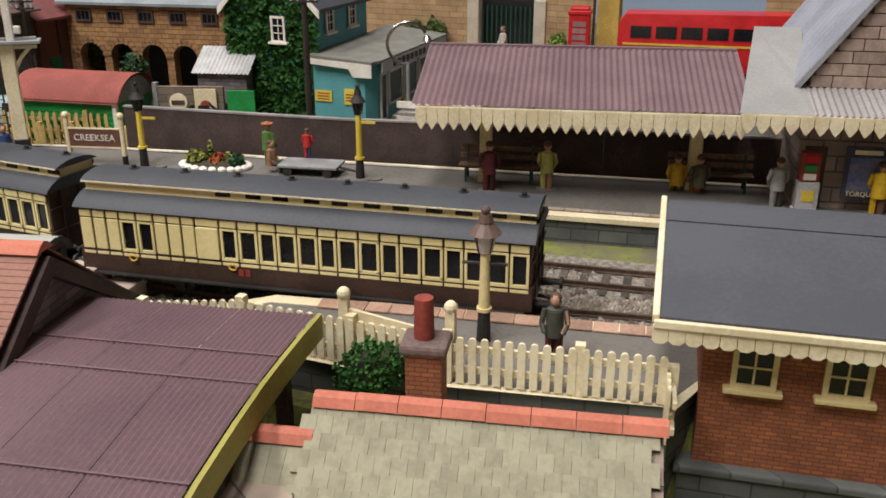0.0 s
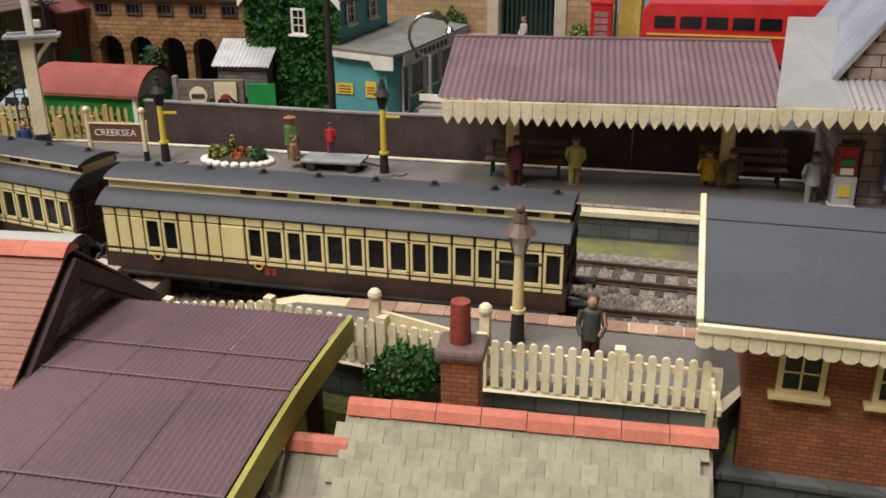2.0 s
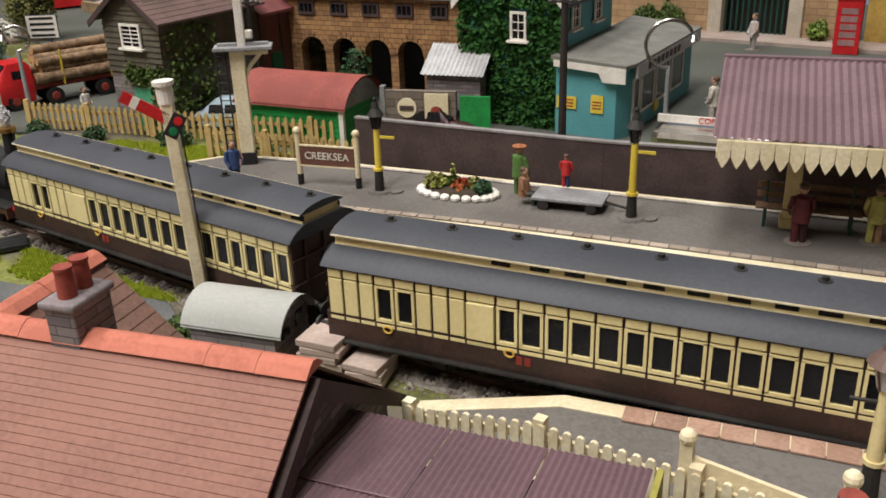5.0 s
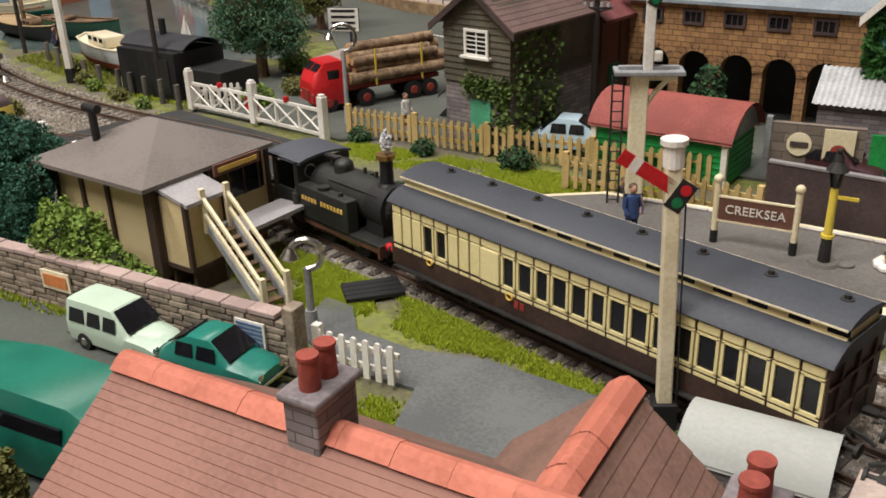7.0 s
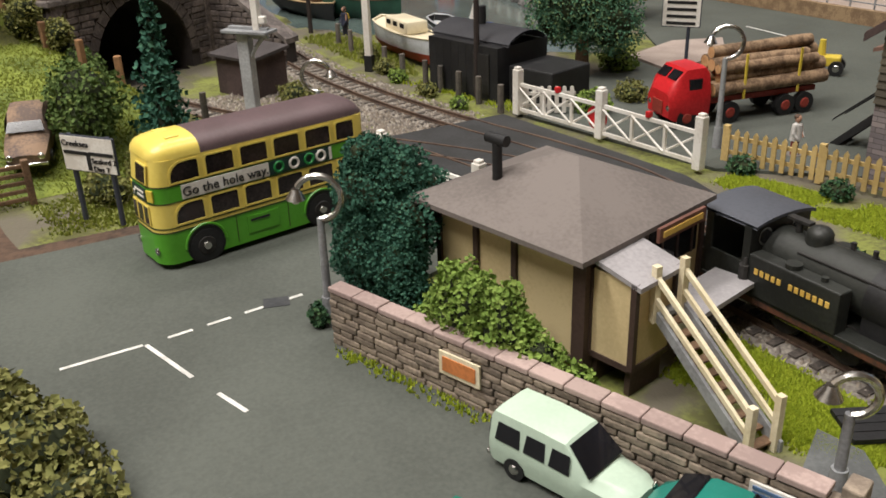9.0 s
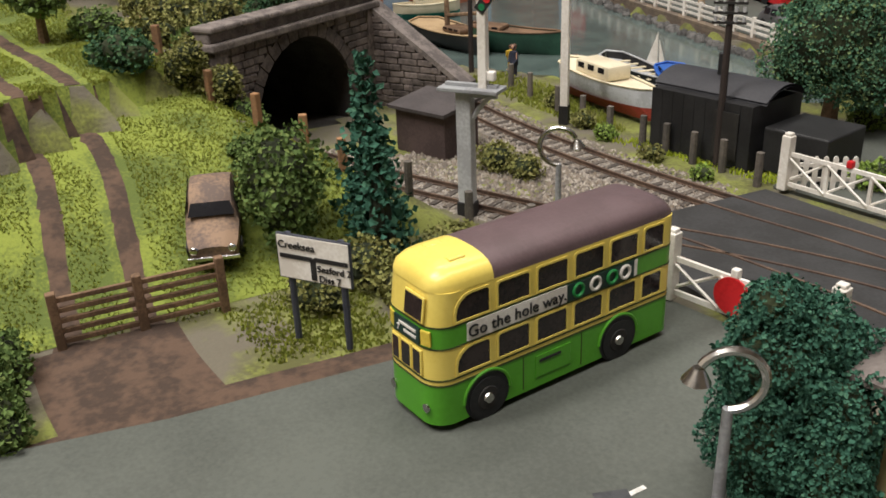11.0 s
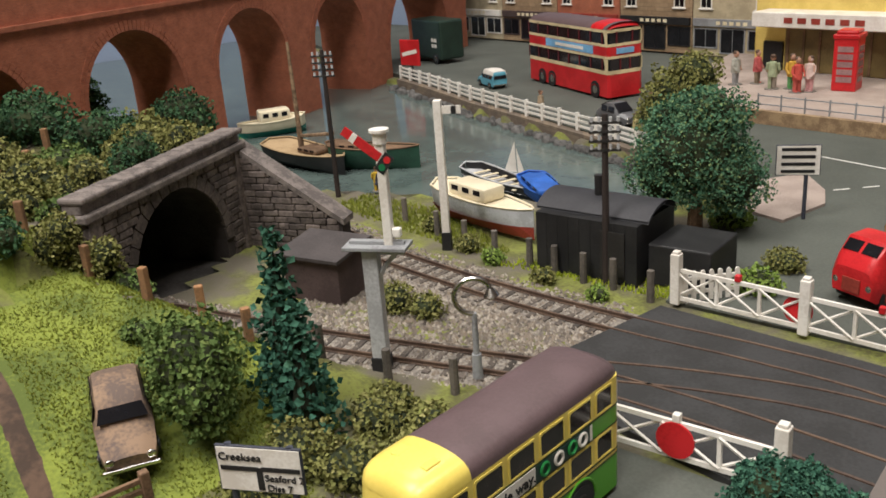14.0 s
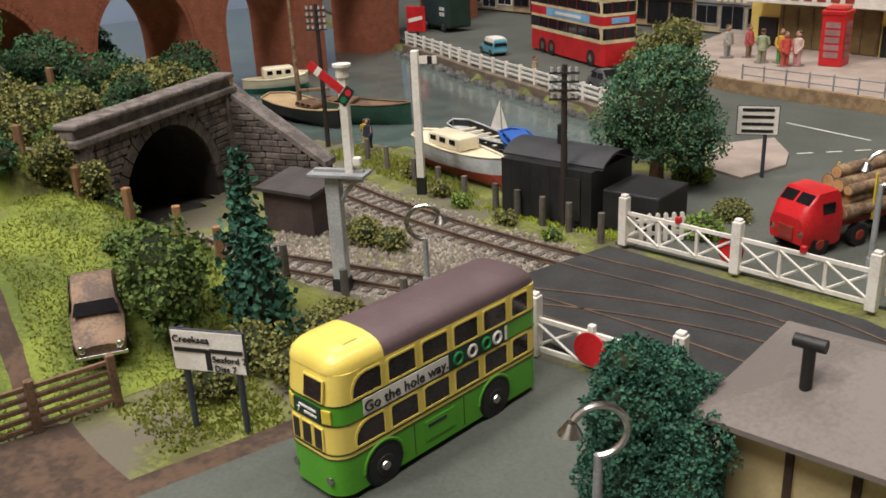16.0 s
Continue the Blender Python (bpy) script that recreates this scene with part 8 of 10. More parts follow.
part("roof", bm, mat("flat_grey_roof", (0.19, 0.19, 0.17), 0.8, (0.14, 0.14, 0.125)), cafe)
bm = bm_new()
prism(bm, [(0.0, -0.44, 4.74), (4.6, -0.44, 4.5), (4.6, -0.44, 3.6), (3.2, -0.44, 3.6), (2.9, -0.44, 4.15), (0.0, -0.44, 4.35)], (0, 0.12, 0))
part("front_fascia", bm, WHITE, cafe, "white painted gable fascia")
bm = bm_new()
box(bm, (4.85, 7.5, 4.15), (0.14, 13.4, 0.75))
side_fascia = part("side_fascia", bm, PALEGREY, cafe, "grey shop fascia board")
for k in range(8):
    bm = bm_new()
    box(bm, (4.94, 3.0 + 0.85 * k, 4.15), (0.05, 0.5, 0.42))
    part("letter_bar", bm, BLACK, side_fascia)
for k, (y0, w0) in enumerate(((2.0, 1.0), (4.2, 2.4), (7.2, 2.6), (10.4, 2.6))):
    bm = bm_new()
    z0 = 0.3 if k == 0 else 1.2
    for c0, s0 in (((4.45, y0 - w0 / 2, (z0 + 3.5) / 2), (0.14, 0.14, 3.5 - z0)), ((4.45, y0 + w0 / 2, (z0 + 3.5) / 2), (0.14, 0.14, 3.5 - z0)), ((4.45, y0, z0), (0.14, w0, 0.14)), ((4.45, y0, 3.5), (0.14, w0, 0.14))):
        box(bm, c0, s0)
    fr = part("door" if k == 0 else "shop_window", bm, WHITE, cafe, "white framed shopfront")
    bm = bm_new()
    box(bm, (4.43, y0, (z0 + 3.5) / 2), (0.06, w0 - 0.14, 3.4 - z0))
    part("pane", bm, DARKGLASS, fr)
bm = bm_new()
box(bm, (4.5, 6.0, 0.9), (0.1, 0.9, 0.6))
part("yellow_notice", bm, YELLOW, cafe)
for q, w in ((0.75, 1.3), (2.75, 0.8)):
    bm = bm_new()
    box(bm, (q, -0.06, 2.1 if w > 1 else 2.15), (w, 0.06, 0.75 if w > 1 else 1.1))
    nb = part("yellow_notice", bm, YELLOW, cafe)
    for k in range(3):
        bm = bm_new()
        box(bm, (q, -0.1, 1.9 + 0.2 * k), (w * 0.7, 0.03, 0.07))
        part("print_bar", bm, DARKRED, nb)
trailer = thing("silver_trailer", (-27.4, 56.6, 0.05), 8, "bright metal catering trailer with a red sign board", "trailer")
bm = bm_new()
box(bm, (2.9, 0, 1.15), (6.8, 2.6, 2.1), bevel=0.45)
part("body", bm, STEEL, trailer)
bm = bm_new()
box(bm, (2.6, 0.2, 2.5), (6.0, 0.14, 0.42))
brd = part("signboard", bm, WHITE, trailer)
text("COFFEE", 0.45, RED, brd, pose(2.6 * CM, 0.11 * CM, 2.5 * CM, 90))
for wx in (1.5, 4.0):
    tyre(trailer, wx, -1.2, 0.5)

# weatherboarded house across the line
HOUSE_TILE = mat("purple_brown_tile", (0.16, 0.1, 0.09), 0.75, (0.12, 0.075, 0.068), scale=60)
box2 = thing("weatherboard_house", (-59.4, 47.0, 0), 4, "dark olive weatherboarded house on a stone base with a green door", "house")
bm = bm_new()
box(bm, (-0.14, 4.6, 1.9), (4.9, 9.0, 4.2))
part("stone_base", bm, RUBBLE, box2)
BOARD = mat("dark_weatherboard", (0.115, 0.1, 0.07), 0.85, (0.075, 0.064, 0.048), vary=0.15)
for k in range(10):
    bm = bm_new()
    z0 = 4.0 + 0.37 * k
    prism(bm, [(-2.62, -0.06, z0), (2.36, -0.06, z0), (2.32, 0.02, z0 + 0.36), (-2.58, 0.02, z0 + 0.36)], (0, 9.2, 0))
    part("board", bm, BOARD, box2)
for k in range(6):
    bm = bm_new()
    w0 = 2.5 * (1 - k / 6.4)
    prism(bm, [(-0.14 - w0, -0.06, 7.7 + 0.3 * k), (-0.14 + w0, -0.06, 7.7 + 0.3 * k), (-0.14 + w0 * 0.86, 0.02, 7.99 + 0.3 * k), (-0.14 - w0 * 0.86, 0.02, 7.99 + 0.3 * k)], (0, 9.2, 0))
    part("gable_board", bm, BOARD, box2)
for s in (-1, 1):
    for k in range(9):
        a0, a1 = k / 9, (k + 1) / 9
        bm = bm_new()
        prism(bm, [(-0.14 + s * 3.1 * a0, -0.55, 9.65 - 2.35 * a0), (-0.14 + s * 3.1 * a1, -0.55, 9.68 - 2.35 * a1), (-0.14 + s * 3.1 * a1, -0.55, 9.55 - 2.35 * a1), (-0.14 + s * 3.1 * a0, -0.55, 9.5 - 2.35 * a0)], (0, 10.2, 0))
        part("tile_course", bm, HOUSE_TILE, box2)
    bm = bm_new()
    prism(bm, [(-0.14, -0.6, 9.6), (-0.14 + s * 3.15, -0.6, 7.25), (-0.14 + s * 3.15, -0.6, 6.85), (-0.14, -0.6, 9.2)], (0, 0.14, 0))
    part("bargeboard", bm, FENCE, box2)
pane_window(box2, 0.0, 5.75, 1.45, 1.25, -0.1, (2, 5), WHITE)
bm = bm_new()
box(bm, (0.2, -0.02, 1.6), (1.5, 0.12, 2.9))
part("door", bm, mat("pale_green_door", (0.1, 0.42, 0.25), 0.5), box2, "pale green door")
bm = bm_new()
box(bm, (-0.14, 13.2, 3.2), (4.7, 7.8, 6.6))
wing = part("rear_wing", bm, mat("red_brown_boards", (0.16, 0.055, 0.04), 0.75, (0.11, 0.04, 0.03), scale=50), box2, "red-brown boarded rear wing")
for k in range(4):
    bm = bm_new()
    box(bm, (2.24, 9.6 + 2.3 * k, 3.2), (0.12, 0.16, 6.6))
    part("cover_strip", bm, FENCE, wing)
bm = bm_new()
box(bm, (2.26, 11.2, 2.0), (0.12, 1.2, 3.0))
part("side_door", bm, mat("deep_green_door", (0.015, 0.12, 0.05), 0.5), wing, "deep green side door")
bm = bm_new()
box(bm, (2.26, 14.2, 2.9), (0.12, 2.2, 1.3))
sw = part("side_window", bm, PALE, wing, "cream framed side window")
bm = bm_new()
box(bm, (2.34, 14.2, 2.9), (0.05, 1.8, 0.95))
part("pane", bm, DARKGLASS, sw)
for s in (-1, 1):
    bm = bm_new()
    prism(bm, [(-0.14, 9.2, 8.4), (-0.14 + s * 2.9, 9.2, 6.5), (-0.14 + s * 2.9, 9.2, 6.3), (-0.14, 9.2, 8.2)], (0, 8.2, 0))
    part("wing_roof", bm, mat("maroon_sheet", (0.2, 0.06, 0.06), 0.7, (0.15, 0.045, 0.045)), box2, "dull maroon roof")
bm = bm_new()
for _ in range(520):
    leaves(bm, (2.5 + 0.2 * rng.random(), rng.uniform(0.2, 4.5), 1.5 + 5.5 * rng.random() ** 1.5), 0.35, 1, 0.26, rng.randint(0, 10 ** 6))
for _ in range(420):
    leaves(bm, (rng.uniform(-0.9, 2.3), -0.2, rng.gauss(3.9, 0.3)), 0.25, 1, 0.24, rng.randint(0, 10 ** 6))
for _ in range(160):
    leaves(bm, (rng.uniform(1.3, 2.4), -0.2, rng.uniform(1.6, 4.0)), 0.25, 1, 0.24, rng.randint(0, 10 ** 6))
part("creeper", bm, LEAF_MID, box2, "green creeper")
steps = thing("outside_stairs", (-66.6, 50.6, 0), 10, "black outside staircase with a landing and small roof", "stairs")
for s in (0, 1.4):
    bm = bm_new()
    prism(bm, [(0, s, 0), (0.5, s, 0), (4.2, s, 3.6), (3.8, s, 3.8)], (0, 0.15, 0))
    prism(bm, [(0, s, 1.3), (0.1, s, 1.5), (4.2, s, 5.2), (4.2, s, 5.0)], (0, 0.12, 0))
    part("stringer", bm, BLACK, steps)
for k in range(9):
    bm = bm_new()
    box(bm, (0.5 + 0.4 * k, 0.75, 0.3 + 0.4 * k), (0.4, 1.4, 0.08))
    part("tread", bm, BLACK, steps)
bm = bm_new()
prism(bm, [(1.8, -0.6, 5.6), (5.0, -0.6, 6.6), (5.0, -0.6, 6.4), (1.8, -0.6, 5.4)], (0, 3.4, 0))
part("porch_roof", bm, BROWN_SHADETILE, steps)

# timber lorry
lorry = thing("timber_lorry", (-74.3, 46.5, 0.05), 76, "red timber lorry loaded with long brown logs", "lorry", "parked road vehicles", scale=1.03)
bm = bm_new()
loft(bm, [(-0.9, 0.7, 1.6, 2.0, 1.15, 0.9), (-0.6, 0.5, 1.9, 2.6, 1.3, 1.05), (0.1, 0.5, 2.0, 3.3, 1.35, 1.1), (1.3, 0.5, 2.0, 3.35, 1.35, 1.1), (1.6, 0.6, 2.0, 3.0, 1.3, 1.05)])
cab = part("cab", bm, RED, lorry, "bright red rounded cab", smooth=True)
bm = bm_new()
for s in (-0.52, 0.52):
    box(bm, (-0.28, s, 2.97), (0.1, 0.85, 0.62), ry=45)
for s in (-1.25, 1.25):
    box(bm, (0.6, s, 2.5), (0.8, 0.12, 0.6))
part("cab_window", bm, DARKGLASS, cab)
bm = bm_new()
box(bm, (-0.92, 0, 1.2), (0.12, 1.0, 0.7))
part("grille", bm, DARKRED, cab)
for s in (-0.95, 0.95):
    bm = bm_new()
    ball(bm, (-0.85, s, 1.25), 0.2, 8, (0.5, 1, 1))
    part("headlamp", bm, STEEL, cab)
bm = bm_new()
box(bm, (5.1, 0, 1.35), (7.6, 1.9, 0.3))
part("bed", bm, DARKRED, lorry)
for wx in (0.2, 3.0, 6.7, 8.0):
    for s in (-1.1, 1.1):
        tyre(lorry, wx, s, 0.62, 0.4, DARKRED)
LOGEND = mat("cut_log_end", (0.5, 0.32, 0.15), 0.85, (0.36, 0.21, 0.09), scale=160)
for i, (ly, lz, lr) in enumerate(((-0.95, 1.95, 0.4), (-0.32, 1.9, 0.36), (0.3, 1.95, 0.4), (0.95, 1.93, 0.38), (-0.62, 2.6, 0.42), (0.05, 2.58, 0.36), (0.68, 2.6, 0.4), (-0.3, 3.22, 0.4), (0.4, 3.25, 0.42), (0.05, 3.85, 0.36), (-0.9, 3.1, 0.3))):
    x0, x1 = 1.75 + rng.uniform(0, 0.8), 9.0 + rng.uniform(-0.9, 0.6)
    y1, z1 = ly + rng.uniform(-0.15, 0.15), lz + rng.uniform(-0.02, 0.12)
    bm = bm_new()
    n = 9
    path = [Vector((x0, ly, lz)).lerp(Vector((x1, y1, z1)), k / n) + Vector((0, rng.uniform(-0.04, 0.04), rng.uniform(-0.03, 0.03))) for k in range(n + 1)]
    tube(bm, path, lr, 10)
    log = part("log", bm, BARK, lorry, smooth=True)
    for p, d in ((path[0], -1), (path[-1], 1)):
        bm = bm_new()
        cyl(bm, p, p + Vector((0.03 * d, 0, 0)), lr * 0.86, n=12)
        part("cut_end", bm, LOGEND, log, "pale sawn log end")
for q in (3.8, 7.4):
    for s in (-1.0, 1.0):
        bm = bm_new()
        box(bm, (q, s * 1.25, 2.6), (0.12, 0.1, 2.5))
        part("stake", bm, YELLOW, lorry)

tractor = thing("yellow_tractor", (-76.2, 63.0, 0.05), 30, "small yellow roller with a figure-shaped driver block", "tractor")
bm = bm_new()
box(bm, (0, 0, 0.9), (2.0, 1.0, 0.7), bevel=0.1)
part("body", bm, YELLOW, tractor)
for wx in (-0.8, 0.8):
    for s in (-0.6, 0.6):
        tyre(tractor, wx, s, 0.5)
bm = bm_new()
cyl(bm, (-0.3, 0, 1.2), (-0.3, 0, 2.3), 0.28, 0.2, n=8)
part("seat_block", bm, YELLOW, tractor)


def board_sign(x, y, z, rz, w, h, lift, label, bars=3, posts=(-0.36, 0.36)):
    root = thing("road_sign", (x, y, z), rz, label, "road sign", "road signs")
    for s in posts:
        bm = bm_new()
        cyl(bm, (s * w, 0.08, 0), (s * w, 0.08, lift + h), 0.13, n=8)
        part("post", bm, mat("sign_post_grey", (0.05, 0.055, 0.075), 0.5), root)
    bm = bm_new()
    box(bm, (0, 0.0, lift + h / 2), (w, 0.12, h), bevel=0.03)
    plate = part("border", bm, mat("sign_post_grey", (0.05, 0.055, 0.075)), root)
    bm = bm_new()
    box(bm, (0, -0.07, lift + h / 2), (w - 0.12, 0.04, h - 0.12))
    face = part("face", bm, WHITE, root)
    if bars:
        bm = bm_new()
        for k in range(bars):
            box(bm, (0, -0.1, lift + h * (k + 0.6) / (bars + 0.2)), (w * 0.75, 0.03, h * 0.1))
        part("print_bar", bm, BLACK, face)
    return root, face


rs, face = board_sign(-79.5, 15.0, 0.0, 36, 3.05, 1.75, 2.5, "white junction direction sign with black arrows on two posts", 0)
bm = bm_new()
box(bm, (-0.7, -0.11, 3.42), (1.35, 0.03, 0.16))
box(bm, (0.75, -0.11, 3.44), (1.35, 0.03, 0.16))
box(bm, (0.0, -0.11, 3.05), (0.22, 0.03, 0.85))
part("arrow_shape", bm, BLACK, face)
text("Creeksea", 0.4, BLACK, face, pose(-0.65 * CM, -0.12 * CM, 3.85 * CM, 90), "place_name")
text("Seaford 2", 0.36, BLACK, face, pose(0.85 * CM, -0.12 * CM, 3.1 * CM, 90), "place_name")
text("Diss 7", 0.36, BLACK, face, pose(0.65 * CM, -0.12 * CM, 2.72 * CM, 90), "place_name")
board_sign(-83.4, 56.3, 0, 35, 2.7, 2.0, 3.0, "white tourist direction sign with dark print on a tall post", 4, (0.2,))

# ---- road markings ----
def paint_line(x0, y0, x1, y1, w=0.16, n=1, dash=0.6, z=0.075):
    for k in range(n):
        a = k / n
        b = a + (1 if n == 1 else dash) / n
        bm = bm_new()
        p, q = (x0 + (x1 - x0) * a, y0 + (y1 - y0) * a), (x0 + (x1 - x0) * b, y0 + (y1 - y0) * b)
        L = math.hypot(q[0] - p[0], q[1] - p[1])
        box(bm, ((p[0] + q[0]) / 2, (p[1] + q[1]) / 2, z), (L, w, 0.012), math.degrees(math.atan2(q[1] - p[1], q[0] - p[0])))
        setting("road_marking", bm, mat("road_paint", (0.7, 0.69, 0.65), 0.7, (0.5, 0.49, 0.46), scale=120), "worn white painted road line", "road marking")


paint_line(-67.0, 10.6, -66.95, 13.4)
paint_line(-66.95, 14.3, -67.2, 20.2, n=4, dash=0.62)
paint_line(-66.9, 13.5, -63.9, 14.2)
paint_line(-62.5, 14.6, -61.0, 15.0)
paint_line(-90.0, 71.2, -82.4, 70.2, 0.2)
paint_line(-87.0, 60.0, -80.5, 68.5, 0.18, 5, 0.55)
paint_line(-30, 72, -10, 75, 0.25, 6, 0.5)
paint_line(-27, 84, -12, 86, 0.25, 5, 0.5)

for px, py in ((-67.18, 18.56), (-68.30, 8.39)):
    bm = bm_new()
    box(bm, (px, py, 0.075), (1.0, 0.75, 0.02), 70, bevel=0.006)
    setting("road_patch", bm, mat("drain_cover", (0.05, 0.052, 0.055), 0.6, (0.035, 0.036, 0.04), scale=200), "dark iron cover set in the tarmac", "drain cover")

# ---- hill: dirt track, gate, trees ----
def drape(name, line, w, material, label, lift=0.1):
    bm = bm_new()
    pts = smooth_line(line, 0.8)
    rows = []
    for i, p in enumerate(pts):
        n = side(pts, i)
        rows.append([(p.x + n.x * o, p.y + n.y * o, hill(p.x + n.x * o, p.y + n.y * o) + lift - 0.12 * abs(o) / w) for o in (-w, -w * 0.5, 0, w * 0.5, w)])
    sheet(bm, rows)
    return setting(name, bm, material, label, "dirt track", smooth=True)


DIRT = mat("brown_dirt", (0.1, 0.062, 0.042), 0.95, (0.052, 0.034, 0.025), scale=60, fine=300, bump=1.0)
drape("dirt_rut", [(-76.6, 9.5), (-82, 9.6), (-88, 10.0), (-95, 10.6), (-104, 9.6), (-116, 7.8), (-132, 5.5)], 1.0, DIRT, "muddy brown wheel rut up the field")
drape("dirt_rut", [(-76.6, 6.4), (-82, 6.8), (-88, 7.2), (-95, 7.8), (-104, 6.8), (-116, 5.0), (-132, 2.8)], 1.0, DIRT, "muddy brown wheel rut up the field")
drape("dirt_entrance", [(-84.2, 8.1), (-81, 8.2), (-77.3, 8.6)], 2.7, DIRT, "trodden brown earth in front of the field gate", 0.14)
drape("dirt_verge", [(-77.4, 3), (-77.8, 9), (-77.4, 15), (-77.2, 18)], 1.1, DIRT, "brown muddy road verge", 0.16)
fg = thing("field_gate", (-84.3, 6.6, hill(-84.3, 9)), 88, "brown five-bar timber field gate", "gate")
for k in range(5):
    bm = bm_new()
    box(bm, (3.0, 0, 0.35 + 0.42 * k), (6.2, 0.16, 0.2), bevel=0.03)
    part("bar", bm, TIMBER, fg)
for q in (0, 3, 6.1):
    bm = bm_new()
    box(bm, (q, 0, 1.1), (0.35, 0.35, 2.5), bevel=0.05)
    part("gate_post", bm, TIMBER, fg)

STAKE = mat("weathered_stake", (0.32, 0.17, 0.08), 0.9, (0.2, 0.11, 0.06), vary=0.2)
bm = bm_new()
box(bm, (0, 0, 0.9), (0.42, 0.36, 2.2), bevel=0.06)
stake_me = finish(bm)
stake_me.materials.append(STAKE)
sf = thing("stake_fence", (0, 0, 0), 0, "row of weathered timber fence stakes along the bank", "fence")
for x, y in [(-90.8, 20.8), (-93.4, 19.9), (-96, 18.4), (-99.4, 17.0), (-103, 15.4), (-107, 15.5), (-111, 17), (-115, 19.5), (-119, 22), (-123, 25), (-127, 28.5)]:
    part("stake", stake_me, None, sf, at=(x, y, hill(x, y) - 0.3), rz=rng.uniform(0, 90))
GREYSTAKE = mat("grey_stake", (0.15, 0.13, 0.11), 0.9, (0.09, 0.08, 0.07), vary=0.2)
bm = bm_new()
cyl(bm, (0, 0, -0.3), (0, 0, 1.7), 0.22, 0.2, n=8)
gst = finish(bm)
gst.materials.append(GREYSTAKE)
lf = thing("stake_fence", (0, 0, 0), 0, "row of short grey lineside fence posts", "fence")
for x, y in [(-82.7, 40.2), (-85.3, 40.3), (-87.2, 40.0), (-89.3, 39.9), (-91.3, 39.9), (-94, 39.6), (-97, 39.8), (-100, 40.0), (-104.2, 40.6), (-107.3, 41), (-88.8, 23.3), (-86.0, 25.0), (-83.2, 26.6), (-91, 22)]:
    part("post", gst, None, lf, at=(x, y, max(0, hill(x, y))), rz=rng.uniform(0, 90))

bush("round_shrub", -87.6, 16.6, hill(-87.6, 16.6), [((0, 0, 2.8), (2.7, 2.3, 2.7)), ((1.2, -0.4, 2.0), (1.8, 1.6, 2.0)), ((-1.1, 0.2, 2.2), (1.8, 1.6, 2.1))], LEAF_MID, "large rounded olive-green shrub", 0.26, 330, 21)


def fir(x, y, z, h, r, seed, label):
    root = thing("fir_tree", (x, y, z), 0, label, "tree", "small trees")
    bm = bm_new()
    g = random.Random(seed)
    tiers = int(h / 0.42)
    for k in range(tiers):
        f = k / tiers
        rr = r * (1 - f) ** 0.8 * g.uniform(0.85, 1.1) + 0.1
        for j in range(int(44 * (1 - f)) + 10):
            a = g.uniform(0, 6.28)
            d = rr * g.uniform(0.25, 1.0)
            leaves(bm, (d * math.cos(a), d * math.sin(a), 0.4 + h * 0.95 * f - 0.25 * d), 0.28, 2, 0.27, g.randint(0, 10 ** 6))
    part("crown", bm, LEAF_FIR, root)
    bm = bm_new()
    cyl(bm, (0, 0, -0.3), (0, 0, h * 0.95), 0.26, 0.04, n=8)
    # wide dark cone added round the trunk as the crown's inner shade
    cyl(bm, (0, 0, 0.5), (0, 0, h * 0.9), r * 0.45, 0.02, n=8)
    part("trunk", bm, mat("fir_trunk_and_shade", (0.03, 0.035, 0.02), 0.95), root)
    return root


fir(-86.7, 20.4, hill(-86.7, 20.4), 8.4, 1.8, 1, "slender blue-green fir tree by the siding")
fir(-84.9, 20.0, 0, 6.2, 1.7, 2, "smaller blue-green fir tree by the siding")

scrub = [(-83.5, 18.6, 1.9, 1.5), (-81.0, 19.5, 2.0, 1.3), (-79.4, 21.4, 1.9, 1.5), (-78.6, 23.6, 1.6, 1.4), (-80.8, 23.4, 1.7, 1.2), (-83.4, 22.4, 1.7, 1.2), (-78.2, 26.0, 1.2, 0.9), (-82.6, 15.9, 1.5, 1.2), (-84.6, 24.0, 1.2, 0.8)]
for i, (x, y, r, h) in enumerate(scrub):
    bush("scrub_bush", x, y, max(0, hill(x, y)) - 0.1, [((0, 0, h * 0.5), (r, r * 0.85, h)), ((r * 0.5, 0.3, h * 0.4), (r * 0.6, r * 0.6, h * 0.8))], LEAF_OLIVE, "low olive-brown scrub bush by the road", 0.22, 300, 30 + i)
rng2 = random.Random(5)
spots = [(-106.5, 15.8, 1.8, LEAF_OLIVE), (-110, 18, 2.2, LEAF_OLIVE), (-113, 21, 2.0, LEAF_MID), (-112.5, 26, 2.4, LEAF_OLIVE), (-114, 30.5, 2.0, LEAF_OLIVE), (-117, 25, 2.6, LEAF_DARK), (-119.5, 29, 2.6, LEAF_DARK), (-121, 33, 2.2, LEAF_OLIVE), (-118, 34.5, 1.8, LEAF_IVY),
         (-114.5, 36.0, 1.5, LEAF_IVY), (-116, 18, 2.0, LEAF_OLIVE), (-122, 22, 2.4, LEAF_DARK), (-101.5, 13.2, 1.8, LEAF_DARK), (-103.2, 17.6, 1.3, LEAF_MID), (-99.0, 18.6, 1.2, LEAF_MID), (-124, 30, 2.2, LEAF_OLIVE), (-126, 36, 2.2, LEAF_OLIVE), (-93.2, 16.8, 0.9, LEAF_MID), (-110.8, 13.5, 1.7, LEAF_MID)]
